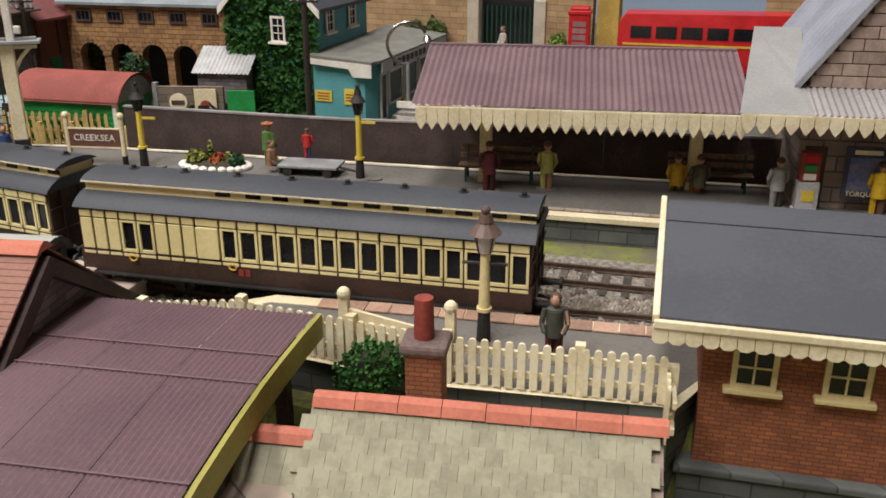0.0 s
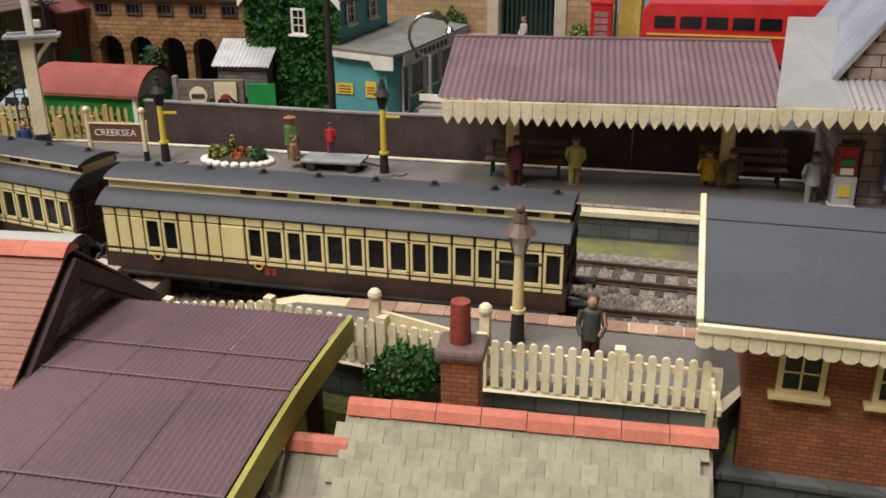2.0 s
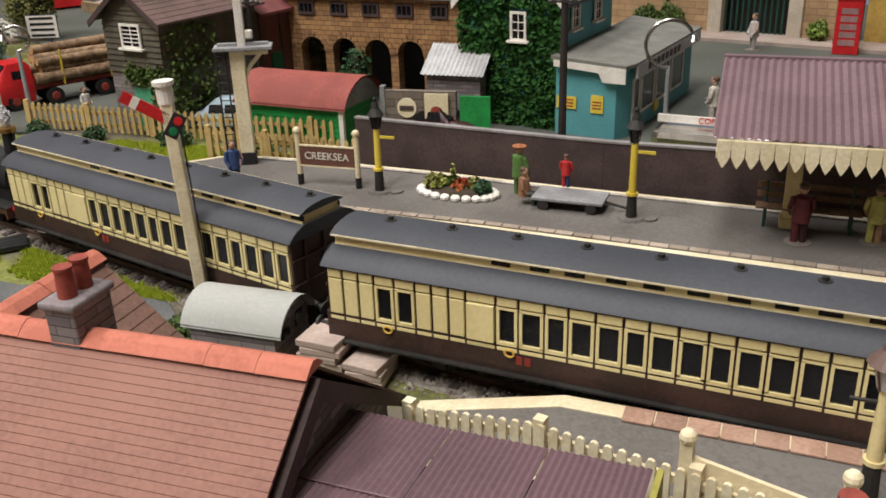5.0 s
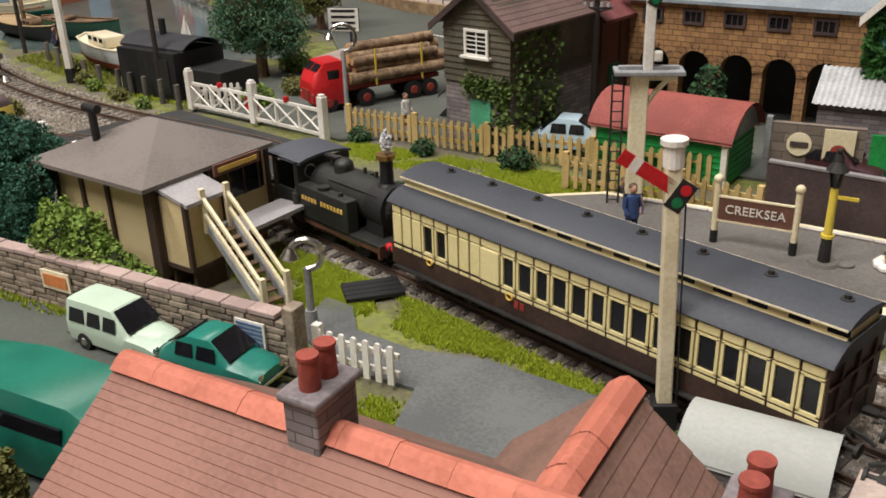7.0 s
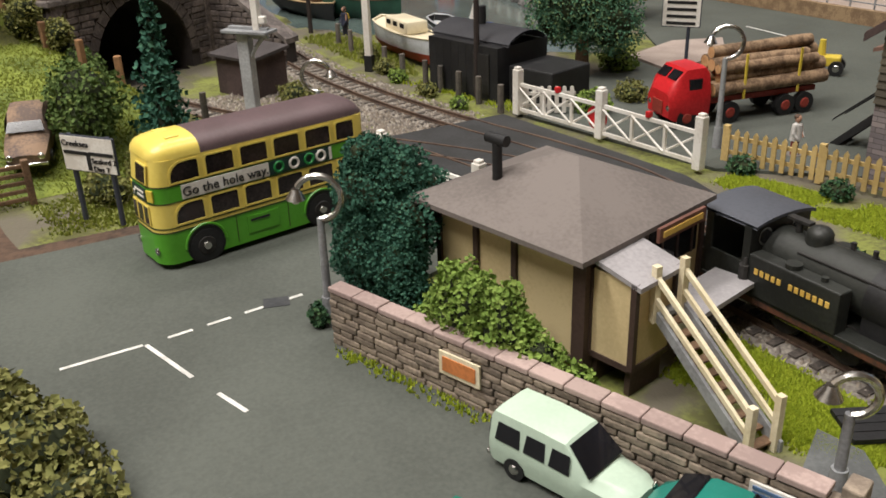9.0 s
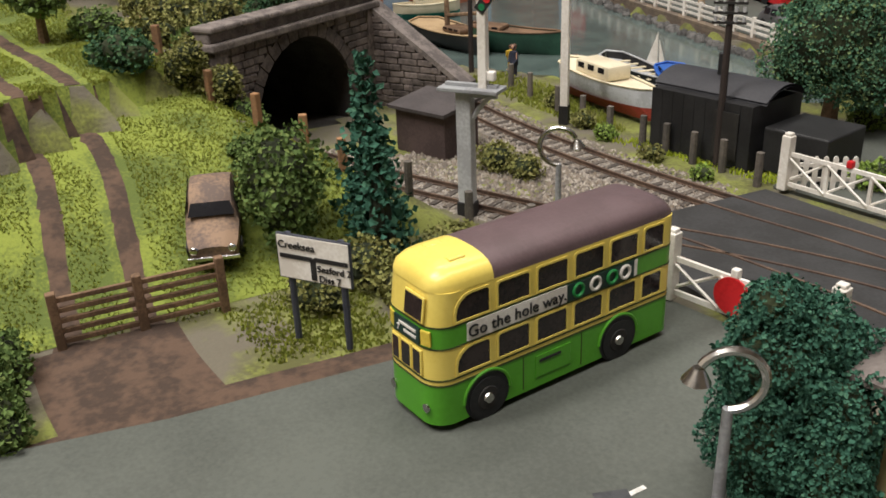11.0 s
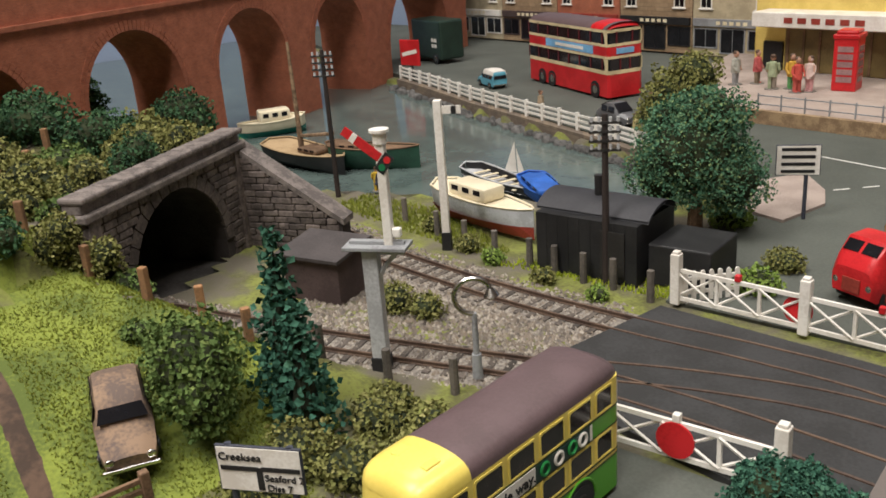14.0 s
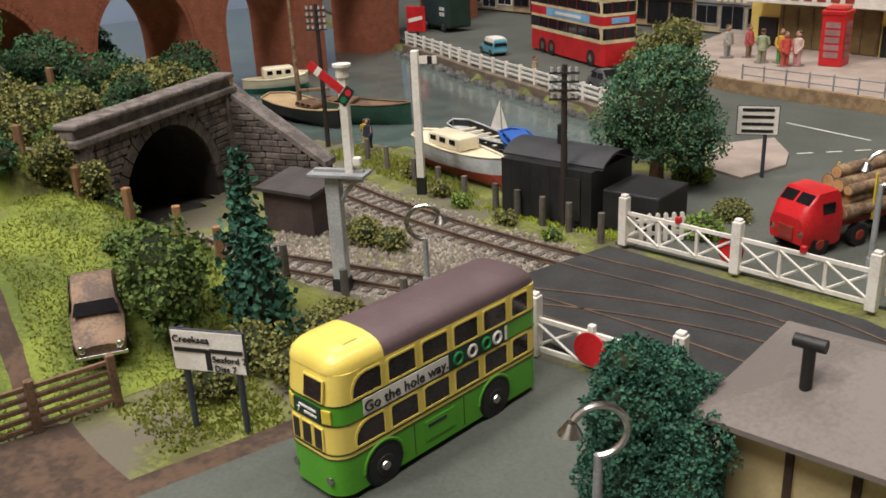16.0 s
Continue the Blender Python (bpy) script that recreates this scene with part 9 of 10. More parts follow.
for i, (x, y, r, m) in enumerate(spots):
    bush("hill_bush", x, y, hill(x, y), [((0, 0, r * 0.5), (r, r, r * 0.75)), ((r * 0.6, r * 0.3, r * 0.4), (r * 0.7, r * 0.6, r * 0.6)), ((-r * 0.5, -r * 0.4, r * 0.35), (r * 0.7, r * 0.7, r * 0.6))], m, "dense low bush on the hill above the tunnel", 0.26, 230, 50 + i)
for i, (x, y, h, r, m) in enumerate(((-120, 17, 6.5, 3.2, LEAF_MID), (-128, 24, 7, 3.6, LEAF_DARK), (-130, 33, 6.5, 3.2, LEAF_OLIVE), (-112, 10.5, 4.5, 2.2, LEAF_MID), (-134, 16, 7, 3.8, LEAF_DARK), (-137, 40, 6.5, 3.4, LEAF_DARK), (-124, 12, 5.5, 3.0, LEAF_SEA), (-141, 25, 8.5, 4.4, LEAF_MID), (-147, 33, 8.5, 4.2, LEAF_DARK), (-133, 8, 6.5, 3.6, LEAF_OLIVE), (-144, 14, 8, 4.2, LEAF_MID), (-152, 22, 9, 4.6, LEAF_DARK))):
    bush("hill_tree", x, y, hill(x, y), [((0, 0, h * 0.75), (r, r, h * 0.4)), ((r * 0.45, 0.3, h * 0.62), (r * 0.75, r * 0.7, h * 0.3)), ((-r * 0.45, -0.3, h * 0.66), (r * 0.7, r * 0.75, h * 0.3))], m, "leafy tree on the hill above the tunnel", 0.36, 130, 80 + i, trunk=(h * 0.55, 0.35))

for i, (u, d, r, m) in enumerate(((-7.6, 1.6, 1.2, LEAF_MID), (-8.9, 1.2, 1.5, LEAF_OLIVE), (-9.6, -0.6, 1.7, LEAF_OLIVE), (-6.6, 2.6, 0.8, LEAF_MID), (9.6, -2.2, 1.4, LEAF_LIGHT), (10.0, 0.2, 1.2, LEAF_LIGHT), (9.9, 2.4, 0.9, LEAF_LIGHT), (-4.0, -3.2, 2.0, LEAF_OLIVE), (1.0, -3.4, 2.0, LEAF_DARK), (5.0, -3.2, 1.9, LEAF_OLIVE))):
    q = PO + PT * u + PN * d
    z = max(0.0, hill(q.x, q.y)) if d > -2.5 else 6.0
    bush("portal_bush", q.x, q.y, z - 0.1, [((0, 0, r * 0.6), (r, r, r * 0.95)), ((r * 0.5, 0.2, r * 1.1), (r * 0.7, r * 0.6, r * 0.7)), ((-r * 0.5, -0.2, r * 0.4), (r * 0.7, r * 0.7, r * 0.6))], m, "leafy bush against the tunnel mouth stonework", 0.2, 420, 200 + i)

big = bush("creek_tree", -86.8, 50.2, 0, [((0, 0, 5.6), (4.3, 3.8, 4.0)), ((2.0, 0.6, 3.8), (2.9, 2.7, 2.6)), ((-2.0, -0.4, 3.8), (2.9, 2.7, 2.6)), ((0.6, 0.2, 7.8), (2.8, 2.5, 2.0)), ((-1.6, 0, 7.0), (2.2, 2.2, 1.8))], LEAF_SEA, "big rounded blue-green tree beside the black van body", 0.2, 420, 91, trunk=(4, 0.55))
bush("quay_tree", -99.5, 66.0, 0, [((0, 0, 4.5), (3.4, 3.0, 3.6)), ((1.4, 0.6, 6.6), (2.6, 2.4, 2.4)), ((-2.0, 0, 3.0), (2.2, 2, 2.2))], LEAF_OLIVE, "olive-green tree by the quay road", 0.3, 190, 92, trunk=(3, 0.5))
for i, (x, y, h, r, m) in enumerate(((-60.5, 63.2, 8.2, 4.2, LEAF_DUSK), (-51.8, 60.0, 3.4, 1.2, LEAF_DARK), (-66.5, 68, 7.5, 4.0, LEAF_DUSK))):
    bush("yard_tree", x, y, 0, [((0, 0, h * 0.72), (r, r, h * 0.5)), ((r * 0.45, -0.3, h * 0.5), (r * 0.75, r * 0.7, h * 0.36)), ((-r * 0.45, -0.3, h * 0.55), (r * 0.7, r * 0.75, h * 0.36))], m, "leafy tree beside the stone barn", 0.34, 150, 100 + i, trunk=(h * 0.55, 0.4))
for i, (x, y, r, m) in enumerate(((-66.5, 43.6, 0.8, LEAF_DARK), (-61.5, 44.4, 0.8, LEAF_DARK), (-55.5, 46.0, 1.1, LEAF_DARK), (-50.5, 46.8, 0.9, LEAF_DARK), (-48.6, 46.9, 0.7, LEAF_MID), (-64.2, 35.0 - 0.5, 0.9, LEAF_DARK), (-56.8, 38.6, 0.8, LEAF_DARK), (-35.2, 45.6, 0.6, LEAF_DARK), (-34.9, 28.6, 0.9, LEAF_MID), (-79.0, 44.5, 1.3, LEAF_LIGHT), (-82.5, 45.4, 1.2, LEAF_LIGHT), (-79.5, 48.2, 1.2, LEAF_OLIVE), (-85.0, 38.6, 0.7, LEAF_LIGHT), (-89, 38.6, 0.8, LEAF_OLIVE), (-93.5, 38.9, 0.8, LEAF_LIGHT), (-96.3, 39.4, 0.9, LEAF_OLIVE), (-92.6, 30.6, 1.3, LEAF_OLIVE), (-90.6, 31.2, 1.1, LEAF_OLIVE), (-101, 40.6, 0.9, LEAF_OLIVE), (-99, 31.5, 1.0, LEAF_MID), (-86.0, 53.0, 1.5, LEAF_LIGHT), (-28.4, 49.2, 0.3, LEAF_LIGHT))):
    bush("low_shrub", x, y, max(0, hill(x, y)) - 0.1, [((0, 0, r * 0.5), (r * 1.2, r, r * 0.8))], m, "low green shrub beside the line", 0.2, 420, 120 + i)
for i, (x, y, r) in enumerate(((-81.6, 3.6, 1.6), (-79.6, 4.0, 1.2), (-83.6, 4.4, 1.3))):
    bush("verge_bush", x, y, 0.0, [((0, 0, r * 0.6), (r * 1.2, r, r * 0.9)), ((r * 0.6, 0.3, r * 0.4), (r * 0.8, r * 0.8, r * 0.6))], LEAF_MID, "low green bush on the road verge", 0.22, 420, 170 + i)
bush("front_hedge", -61.4, 8.9, -0.9, [((0, 0, 1.6), (2.6, 2.0, 2.2)), ((2.2, 0.6, 1.2), (2.0, 1.7, 1.6)), ((-1.8, -0.6, 1.6), (1.6, 1.6, 2.4)), ((4.4, 0.9, 0.7), (1.5, 1.3, 1.1))], LEAF_OLIVE, "rough olive hedge at the layout's front edge", 0.28, 260, 160)
bush("front_conifer", -47.0, 13.9, 0, [((0, 0, 2.0), (0.7, 0.7, 1.8)), ((0, 0, 3.4), (0.45, 0.45, 1.1)), ((1.4, 0.4, 1.4), (0.5, 0.5, 1.5))], LEAF_OLIVE, "golden conifer shrub behind the tiled house", 0.2, 800, 161)
lodge = thing("blue_roofed_lodge", (-55.0, 8.8, 0), 20, "low lodge with a blue-grey slate roof and orange ridge", "house")
bm = bm_new()
prism(bm, [(0, -3, 0.6), (0, 0.4, 3.0), (0, 3.8, 0.8), (0, 3.4, 0), (0, -3, -0.1)], (7.5, 0, 0))
part("body", bm, RUBBLE, lodge)
for s in (-1, 1):
    for k in range(9):
        bm = bm_new()
        tile_courses(bm, -0.3, 7.9, 0.4 + s * 4.2 * k / 9, 3.2 - 2.7 * k / 9, 0.4 + s * 4.2 * (k + 1) / 9, 3.2 - 2.7 * (k + 1) / 9, 1)
        part("tile_course", bm, mat("blue_grey_slate", (0.2, 0.22, 0.25), 0.8, (0.14, 0.155, 0.18)), lodge)
for k in range(7):
    part("ridge_tile", me_r2, None, lodge, at=(-0.3 + 1.17 * k, 0.4, 3.2))

beacon = thing("striped_beacon_post", (-65.2, 5.9, 0), 0, "black and white striped crossing post with a small lamp", "beacon")
bm = bm_new()
cyl(bm, (0, 0, -0.1), (0, 0, 4.9), 0.17, n=12)
part("post", bm, WHITE, beacon, smooth=True)
for k in range(4):
    bm = bm_new()
    cyl(bm, (0, 0, 0.5 + 1.1 * k), (0, 0, 1.05 + 1.1 * k), 0.18, n=12)
    part("stripe", bm, BLACK, beacon)
bm = bm_new()
cyl(bm, (0, 0, 4.9), (0, 0, 5.1), 0.26, 0.2, n=12)
part("cap", bm, WHITE, beacon)
for z in (4.1, 4.6):
    bm = bm_new()
    cyl(bm, (0.12, 0.05, z), (0.7, 0.1, z), 0.2, 0.26, n=12)
    part("lamp_head", bm, STEEL if z < 4.5 else BLACK, beacon)

# ---- creek: boats, poles, van body ----
def boat(name, x, y, z, rz, L, W, H, hull, deck, label, cabin=None, boot=None, mast=0.0, thwarts=0):
    root = thing(name, (x, y, z), rz, label, "boat", "boats")
    n = 12
    out = []
    for i in range(n + 1):
        t = i / n
        w = W / 2 * (math.sin(math.pi * (0.12 + 0.88 * (1 - t)) ** 0.8) ** 0.55 if t < 1 else 0.0)
        w = max(w, 0.03)
        sheer = H * (1 + 0.28 * (t - 0.35) ** 2 * 2)
        out.append((L * (t - 0.5), w, sheer))
    bm = bm_new()
    sheet(bm, [[(q, -w, s), (q, -w * 0.88, s * 0.45), (q, -w * 0.35, 0.0), (q, w * 0.35, 0.0), (q, w * 0.88, s * 0.45), (q, w, s)] for q, w, s in out])
    a = [bm.verts.new((out[0][0], y0, z0)) for y0, z0 in ((-out[0][1], out[0][2]), (-out[0][1] * 0.35, 0), (out[0][1] * 0.35, 0), (out[0][1], out[0][2]))]
    bm.faces.new(a)
    part("hull", bm, hull, root, smooth=True)
    if boot:
        bm = bm_new()
        sheet(bm, [[(q, -w * 0.92, s * 0.4), (q, -w * 0.4, -0.03), (q, w * 0.4, -0.03), (q, w * 0.92, s * 0.4)] for q, w, s in out])
        part("boot_topping", bm, boot, root)
    bm = bm_new()
    drop = 0.12 if not thwarts else H * 0.55
    sheet(bm, [[(q, -w * 0.95, s - drop), (q, w * 0.95, s - drop)] for q, w, s in out])
    part("deck", bm, deck, root)
    bm = bm_new()
    bm.free()
    for s0 in (-1, 1):
        bm = bm_new()
        tube(bm, [(q, s0 * w, s) for q, w, s in out], 0.08, 5)
        part("gunwale", bm, deck, root)
    for k in range(thwarts):
        bm = bm_new()
        box(bm, (-L * 0.3 + L * 0.6 * k / max(1, thwarts - 1), 0, H * 0.75), (0.3, W * 0.8, 0.08))
        part("thwart", bm, PALE, root)
    if cabin:
        cx, cl, cw, chh, cm = cabin
        bm = bm_new()
        box(bm, (cx, 0, H + chh / 2 - 0.1), (cl, cw, chh), bevel=0.22)
        cab = part("cabin", bm, cm, root, smooth=True)
        bm = bm_new()
        for k in range(3):
            for s0 in (-1, 1):
                box(bm, (cx - cl * 0.3 + cl * 0.3 * k, s0 * cw / 2, H + chh * 0.55), (cl * 0.18, 0.05, chh * 0.35))
        part("cabin_window", bm, DARKGLASS, cab)
    if mast:
        bm = bm_new()
        cyl(bm, (0.5, 0, H * 0.5), (0.7, 0, mast), 0.28, 0.14, n=8)
        cyl(bm, (0.5, 0, H + 1.2), (-L * 0.4, 0, H + 2.0), 0.16, n=6)
        part("mast", bm, BARK, root)
    return root


IVORY = mat("ivory_gelcoat", (0.78, 0.7, 0.52), 0.35, (0.7, 0.62, 0.45))
boat("cabin_yacht", -98.6, 43.0, 0.3, 177, 10, 2.8, 1.9, mat("pale_hull", (0.6, 0.62, 0.66), 0.4), IVORY, "ivory cabin yacht laid up on the creek bank", (0.6, 3.8, 1.9, 1.0, IVORY), DARKRED)
boat("rowing_boat", -106.5, 52.3, -1.0, 170, 10.5, 2.6, 1.1, BLACK, PALEGREY, "long dark rowing boat with pale thwarts", None, None, 0, 6)
boat("covered_dinghy", -101.3, 51.6, -0.9, 150, 7.0, 2.6, 1.3, mat("bright_blue_cover", (0.03, 0.13, 0.5), 0.6), mat("bright_blue_cover", (0.03, 0.13, 0.5)), "dinghy under a bright blue cover", (0, 5.0, 2.0, 0.5, mat("bright_blue_cover", (0.03, 0.13, 0.5))))
boat("sailing_barge", -127.0, 46.9, -1.0, 184, 11.5, 4.0, 1.7, BLACK, mat("tan_deck", (0.42, 0.3, 0.17), 0.7, (0.32, 0.22, 0.12)), "tan-decked barge with a mast on the creek", (-1.5, 3.0, 2.0, 0.5, TIMBER), None, 11.5)
boat("green_launch", -121.2, 50.4, -1.0, 214, 9.0, 3.0, 2.0, mat("dark_green_hull", (0.03, 0.09, 0.06), 0.5), TIMBER, "dark green wooden launch moored beside the barge", (2.5, 3, 2.2, 0.5, TIMBER))
boat("white_cruiser", -142.5, 52.5, -1.0, 70, 7.5, 2.8, 1.6, IVORY, IVORY, "white motor cruiser with a dull red cabin roof", (0.3, 3.4, 2.1, 1.3, IVORY), TEAL)
toy = thing("toy_sailboat", (-107.8, 55.2, -1.0), 10, "little white-sailed dinghy on the water", "boat", "boats")
bm = bm_new()
box(bm, (0, 0, 0.25), (2.2, 0.8, 0.4), bevel=0.15)
part("hull", bm, WHITE, toy)
bm = bm_new()
prism(bm, [(-1.0, 0, 0.6), (0.1, 0, 3.2), (0.2, 0, 0.6)], (0, 0.06, 0))
prism(bm, [(0.35, 0, 0.6), (0.25, 0, 2.6), (1.0, 0, 0.6)], (0, 0.06, 0))
part("sail", bm, WHITE, toy)

vb = thing("black_van_body", (-90.7, 39.9, 0), 11, "grounded black railway van body with a curved roof and stove pipe", "hut")
for k in range(9):
    bm = bm_new()
    box(bm, (0.36 + 0.72 * k, 2.4, 1.75), (0.7, 4.8, 3.5))
    part("plank", bm, BLACK, vb)
bm = bm_new()
arc = [(2.4 + 2.7 * math.sin((k / 10 - 0.5) * 1.5), 1.85 + 2.5 * math.cos((k / 10 - 0.5) * 1.5)) for k in range(11)]
sheet(bm, [[(q, y, z) for y, z in arc] for q in (-0.3, 6.9)])
sheet(bm, [[(q, y, z - 0.15) for y, z in arc] for q in (-0.3, 6.9)])
part("roof", bm, mat("black_felt_roof", (0.035, 0.035, 0.04), 0.6, (0.025, 0.025, 0.03)), vb, smooth=True)
bm = bm_new()
cyl(bm, (3.0, 2.2, 4.0), (3.0, 2.2, 5.5), 0.26, n=12)
part("stove_pipe", bm, BLACK, vb)
bm = bm_new()
box(bm, (5.0, -0.03, 1.7), (1.5, 0.1, 2.6))
part("door", bm, SOOT, vb)
bm = bm_new()
box(bm, (8.6, 2.6, 1.2), (3.6, 3.8, 2.4), bevel=0.1)
part("rear_annexe", bm, BLACK, vb)

ch2 = thing("platelayers_hut", (-99.0, 27.6, 0), 20, "dark timber platelayers' hut beside the tunnel", "hut")
bm = bm_new()
box(bm, (1.9, 1.5, 1.3), (3.8, 3.0, 2.8))
part("body", bm, FENCE, ch2)
bm = bm_new()
box(bm, (1.9, 1.4, 2.8), (4.4, 3.6, 0.2), rx=6)
part("roof", bm, mat("dark_felt_lid", (0.07, 0.06, 0.06), 0.75), ch2)


def telegraph(x, y, h, rz, label, arms=4):
    root = thing("telegraph_pole", (x, y, 0), rz, label, "telegraph pole", "telegraph poles")
    bm = bm_new()
    cyl(bm, (0, 0, -0.2), (0, 0, h), 0.22, 0.16, n=8)
    part("pole", bm, mat("tarred_pole", (0.035, 0.025, 0.022), 0.8), root)
    for k in range(arms):
        bm = bm_new()
        box(bm, (0, -0.15, h - 0.45 - 0.5 * k), (1.7, 0.12, 0.14))
        arm = part("crossarm", bm, SOOT, root)
        bm = bm_new()
        for q in (-0.7, -0.3, 0.3, 0.7):
            cyl(bm, (q, -0.15, h - 0.4 - 0.5 * k), (q, -0.15, h - 0.14 - 0.5 * k), 0.09, n=7)
        part("insulator", bm, PALEGREY, arm)
    return root


telegraph(-113.6, 41.3, 11.4, 40, "dark telegraph pole with four cross arms on the creek bank")
telegraph(-86.2, 40.8, 9.6, 40, "dark telegraph pole with four cross arms by the van body")
telegraph(-30.6, 50.4, 11.5, 20, "dark telegraph pole behind the boarded fence")
telegraph(-57.0, 55.0, 9.5, 30, "dark telegraph pole by the weatherboard house")
wp = thing("white_signal_post", (-97.6, 38.8, 0), 40, "plain tall white signal post with a small banner arm", "signal")
bm = bm_new()
box(bm, (0, 0, 5.2), (0.5, 0.5, 8.8), bevel=0.05)
part("post", bm, WHITE, wp)
bm = bm_new()
box(bm, (0, 0, 0.5), (0.6, 0.6, 1.2))
part("foot", bm, BLACK, wp)
bm = bm_new()
box(bm, (0.8, -0.1, 9.0), (1.3, 0.1, 0.5))
part("arm", bm, WHITE, wp)
bm = bm_new()
box(bm, (1.0, -0.17, 9.0), (0.3, 0.06, 0.5))
part("arm_stripe", bm, BLACK, wp)

# ---- quay road ----
ql = [(-152, 78.0), (-143, 75.6), (-131, 71.9), (-117, 68.5), (-107, 66.0), (-101, 64.2)]
quay = tagged(thing("wall_quay", (0, 0, 0), 0, "rough stone quay wall with boulders at its foot", "wall"), kind="structure")
QUAY = masonry("quay_stone", (0.22, 0.17, 0.12), (0.14, 0.11, 0.085), (0.09, 0.07, 0.06), 1.0, 0.4)
for (a, b), (c, d) in zip(ql, ql[1:]):
    bm = bm_new()
    L = math.hypot(c - a, d - b)
    box(bm, ((a + c) / 2, (b + d) / 2, -0.6), (L + 0.1, 0.9, 1.7), math.degrees(math.atan2(d - b, c - a)))
    part("wall_length", bm, QUAY, quay)
for k in range(150):
    f = rng.uniform(0, 1)
    x = -152 + 51 * f
    y = lerp(ql, x) - rng.uniform(0.6, 1.8)
    bm = bm_new()
    bmesh.ops.create_icosphere(bm, subdivisions=1, radius=rng.uniform(0.35, 0.75), matrix=pose(0, 0, 0, rng.uniform(0, 90), rng.uniform(0, 90), 0) @ Matrix.Diagonal((1, 0.8, 0.6, 1)))
    part("boulder", bm, mat("dark_boulder", (0.12, 0.115, 0.11), 0.9, (0.06, 0.058, 0.056), vary=0.3), quay, at=(x, y, -0.95))
wf = thing("white_rail_fence", (0, 0, 0), 0, "white three-rail fence along the quay road", "fence")
bm = bm_new()
box(bm, (0, 0, 0.9), (0.3, 0.3, 1.9))
wpost = finish(bm)
wpost.materials.append(WHITE)
for p in smooth_line([(x, y + 0.3) for x, y in ql], 3.0):
    part("post", wpost, None, wf, at=(p.x, p.y, 0.1))
for (a, b), (c, d) in zip(ql, ql[1:]):
    for z in (0.6, 1.1, 1.6):
        bm = bm_new()
        box(bm, ((a + c) / 2, (b + d) / 2 + 0.3, z + 0.1), (math.hypot(c - a, d - b), 0.14, 0.2), math.degrees(math.atan2(d - b, c - a)))
        part("rail", bm, WHITE, wf)
lor = thing("black_delivery_lorry", (-164.0, 92.5, 0.05), -10, "dark green-black vintage delivery van with white letters as bars", "lorry", "parked road vehicles")
bm = bm_new()
box(bm, (4.2, 0, 3.4), (8.4, 4, 5.6), bevel=0.3)
part("body", bm, mat("very_dark_green", (0.02, 0.04, 0.03), 0.4), lor)
bm = bm_new()
for k in range(4):
    box(bm, (6.2 + 0.8 * (k % 2), -2.05, 2.6 + 0.8 * (k // 2)), (0.6, 0.06, 0.5))
part("letter_bar", bm, WHITE, lor)
for wx in (1.5, 6.8):
    tyre(lor, wx, -1.9, 0.8)
red_sign = thing("enamel_sign", (-150.6, 79.0, 0), 10, "square red enamel advert with a white wave", "advert")
bm = bm_new()
box(bm, (0, 0, 3.6), (3.4, 0.2, 3.4), bevel=0.1)
part("plate", bm, RED, red_sign)
bm = bm_new()
box(bm, (0, -0.13, 3.6), (2.6, 0.05, 0.5), ry=-12)
part("wave_shape", bm, WHITE, red_sign)
bm = bm_new()
cyl(bm, (0, 0.2, 0), (0, 0.2, 2.2), 0.2, n=6)
part("post", bm, SOOT, red_sign)
red2 = thing("enamel_sign", (-67.2, 66.0, 0), 20, "square red enamel advert beyond the weatherboard house", "advert")
bm = bm_new()
box(bm, (0, 0, 3.4), (3.0, 0.2, 3.0), bevel=0.1)
part("plate", bm, RED, red2)
bm = bm_new()
box(bm, (0, -0.13, 3.5), (2.2, 0.05, 0.4), ry=-12)
part("wave_shape", bm, WHITE, red2)
bm = bm_new()
cyl(bm, (0, 0.2, 0), (0, 0.2, 2.2), 0.2, n=6)
part("post", bm, SOOT, red2)

# shops, pavement and cinema front
BACKW_SHOP = masonry("tan_shop_stone", (0.36, 0.25, 0.15), (0.28, 0.19, 0.11), (0.2, 0.14, 0.09), 1.4, 0.55, bump=0.6)
PAVE = mat("pinkish_paving", (0.38, 0.31, 0.27), 0.85, (0.3, 0.24, 0.21), scale=40)
flat("pavement", [(-114, 82.5), (-100.5, 79.2), (-78, 79.2), (-78, 112), (-122, 112)], 0.9, 1.0, PAVE, "pale pinkish paved forecourt behind a low wall", "pavement")
pw = tagged(thing("wall_forecourt", (0, 0, 0), 0, "low rough stone wall round the forecourt", "wall"), kind="structure")
for a, b, c, d in ((-114, 82.3, -100.5, 79.0), (-100.5, 79.0, -76, 79.0)):
    bm = bm_new()
    box(bm, ((a + c) / 2, (b + d) / 2, 0.6), (math.hypot(c - a, d - b) + 0.2, 0.6, 1.4), math.degrees(math.atan2(d - b, c - a)))
    part("wall_length", bm, mat("tan_rubble", (0.33, 0.23, 0.13), 0.9, (0.2, 0.13, 0.075), scale=120), pw)
rl = thing("forecourt_railing", (0, 0, 0), 0, "thin grey pedestrian railing on the forecourt wall", "railing")
bm = bm_new()
box(bm, (0, 0, 0.9), (0.12, 0.12, 1.8))
rp = finish(bm)
rp.materials.append(GREYP)
for k in range(11):
    part("post", rp, None, rl, at=(-100 + 2.3 * k, 79.6, 0.9))
for z in (1.7, 2.5):
    bm = bm_new()
    box(bm, (-88.5, 79.6, z), (23, 0.1, 0.1))
    part("rail", bm, GREYP, rl)
cin = thing("cinema_front", (-112, 100, 0.9), -2, "yellow cinema front with a white projecting canopy", "building")
bm = bm_new()
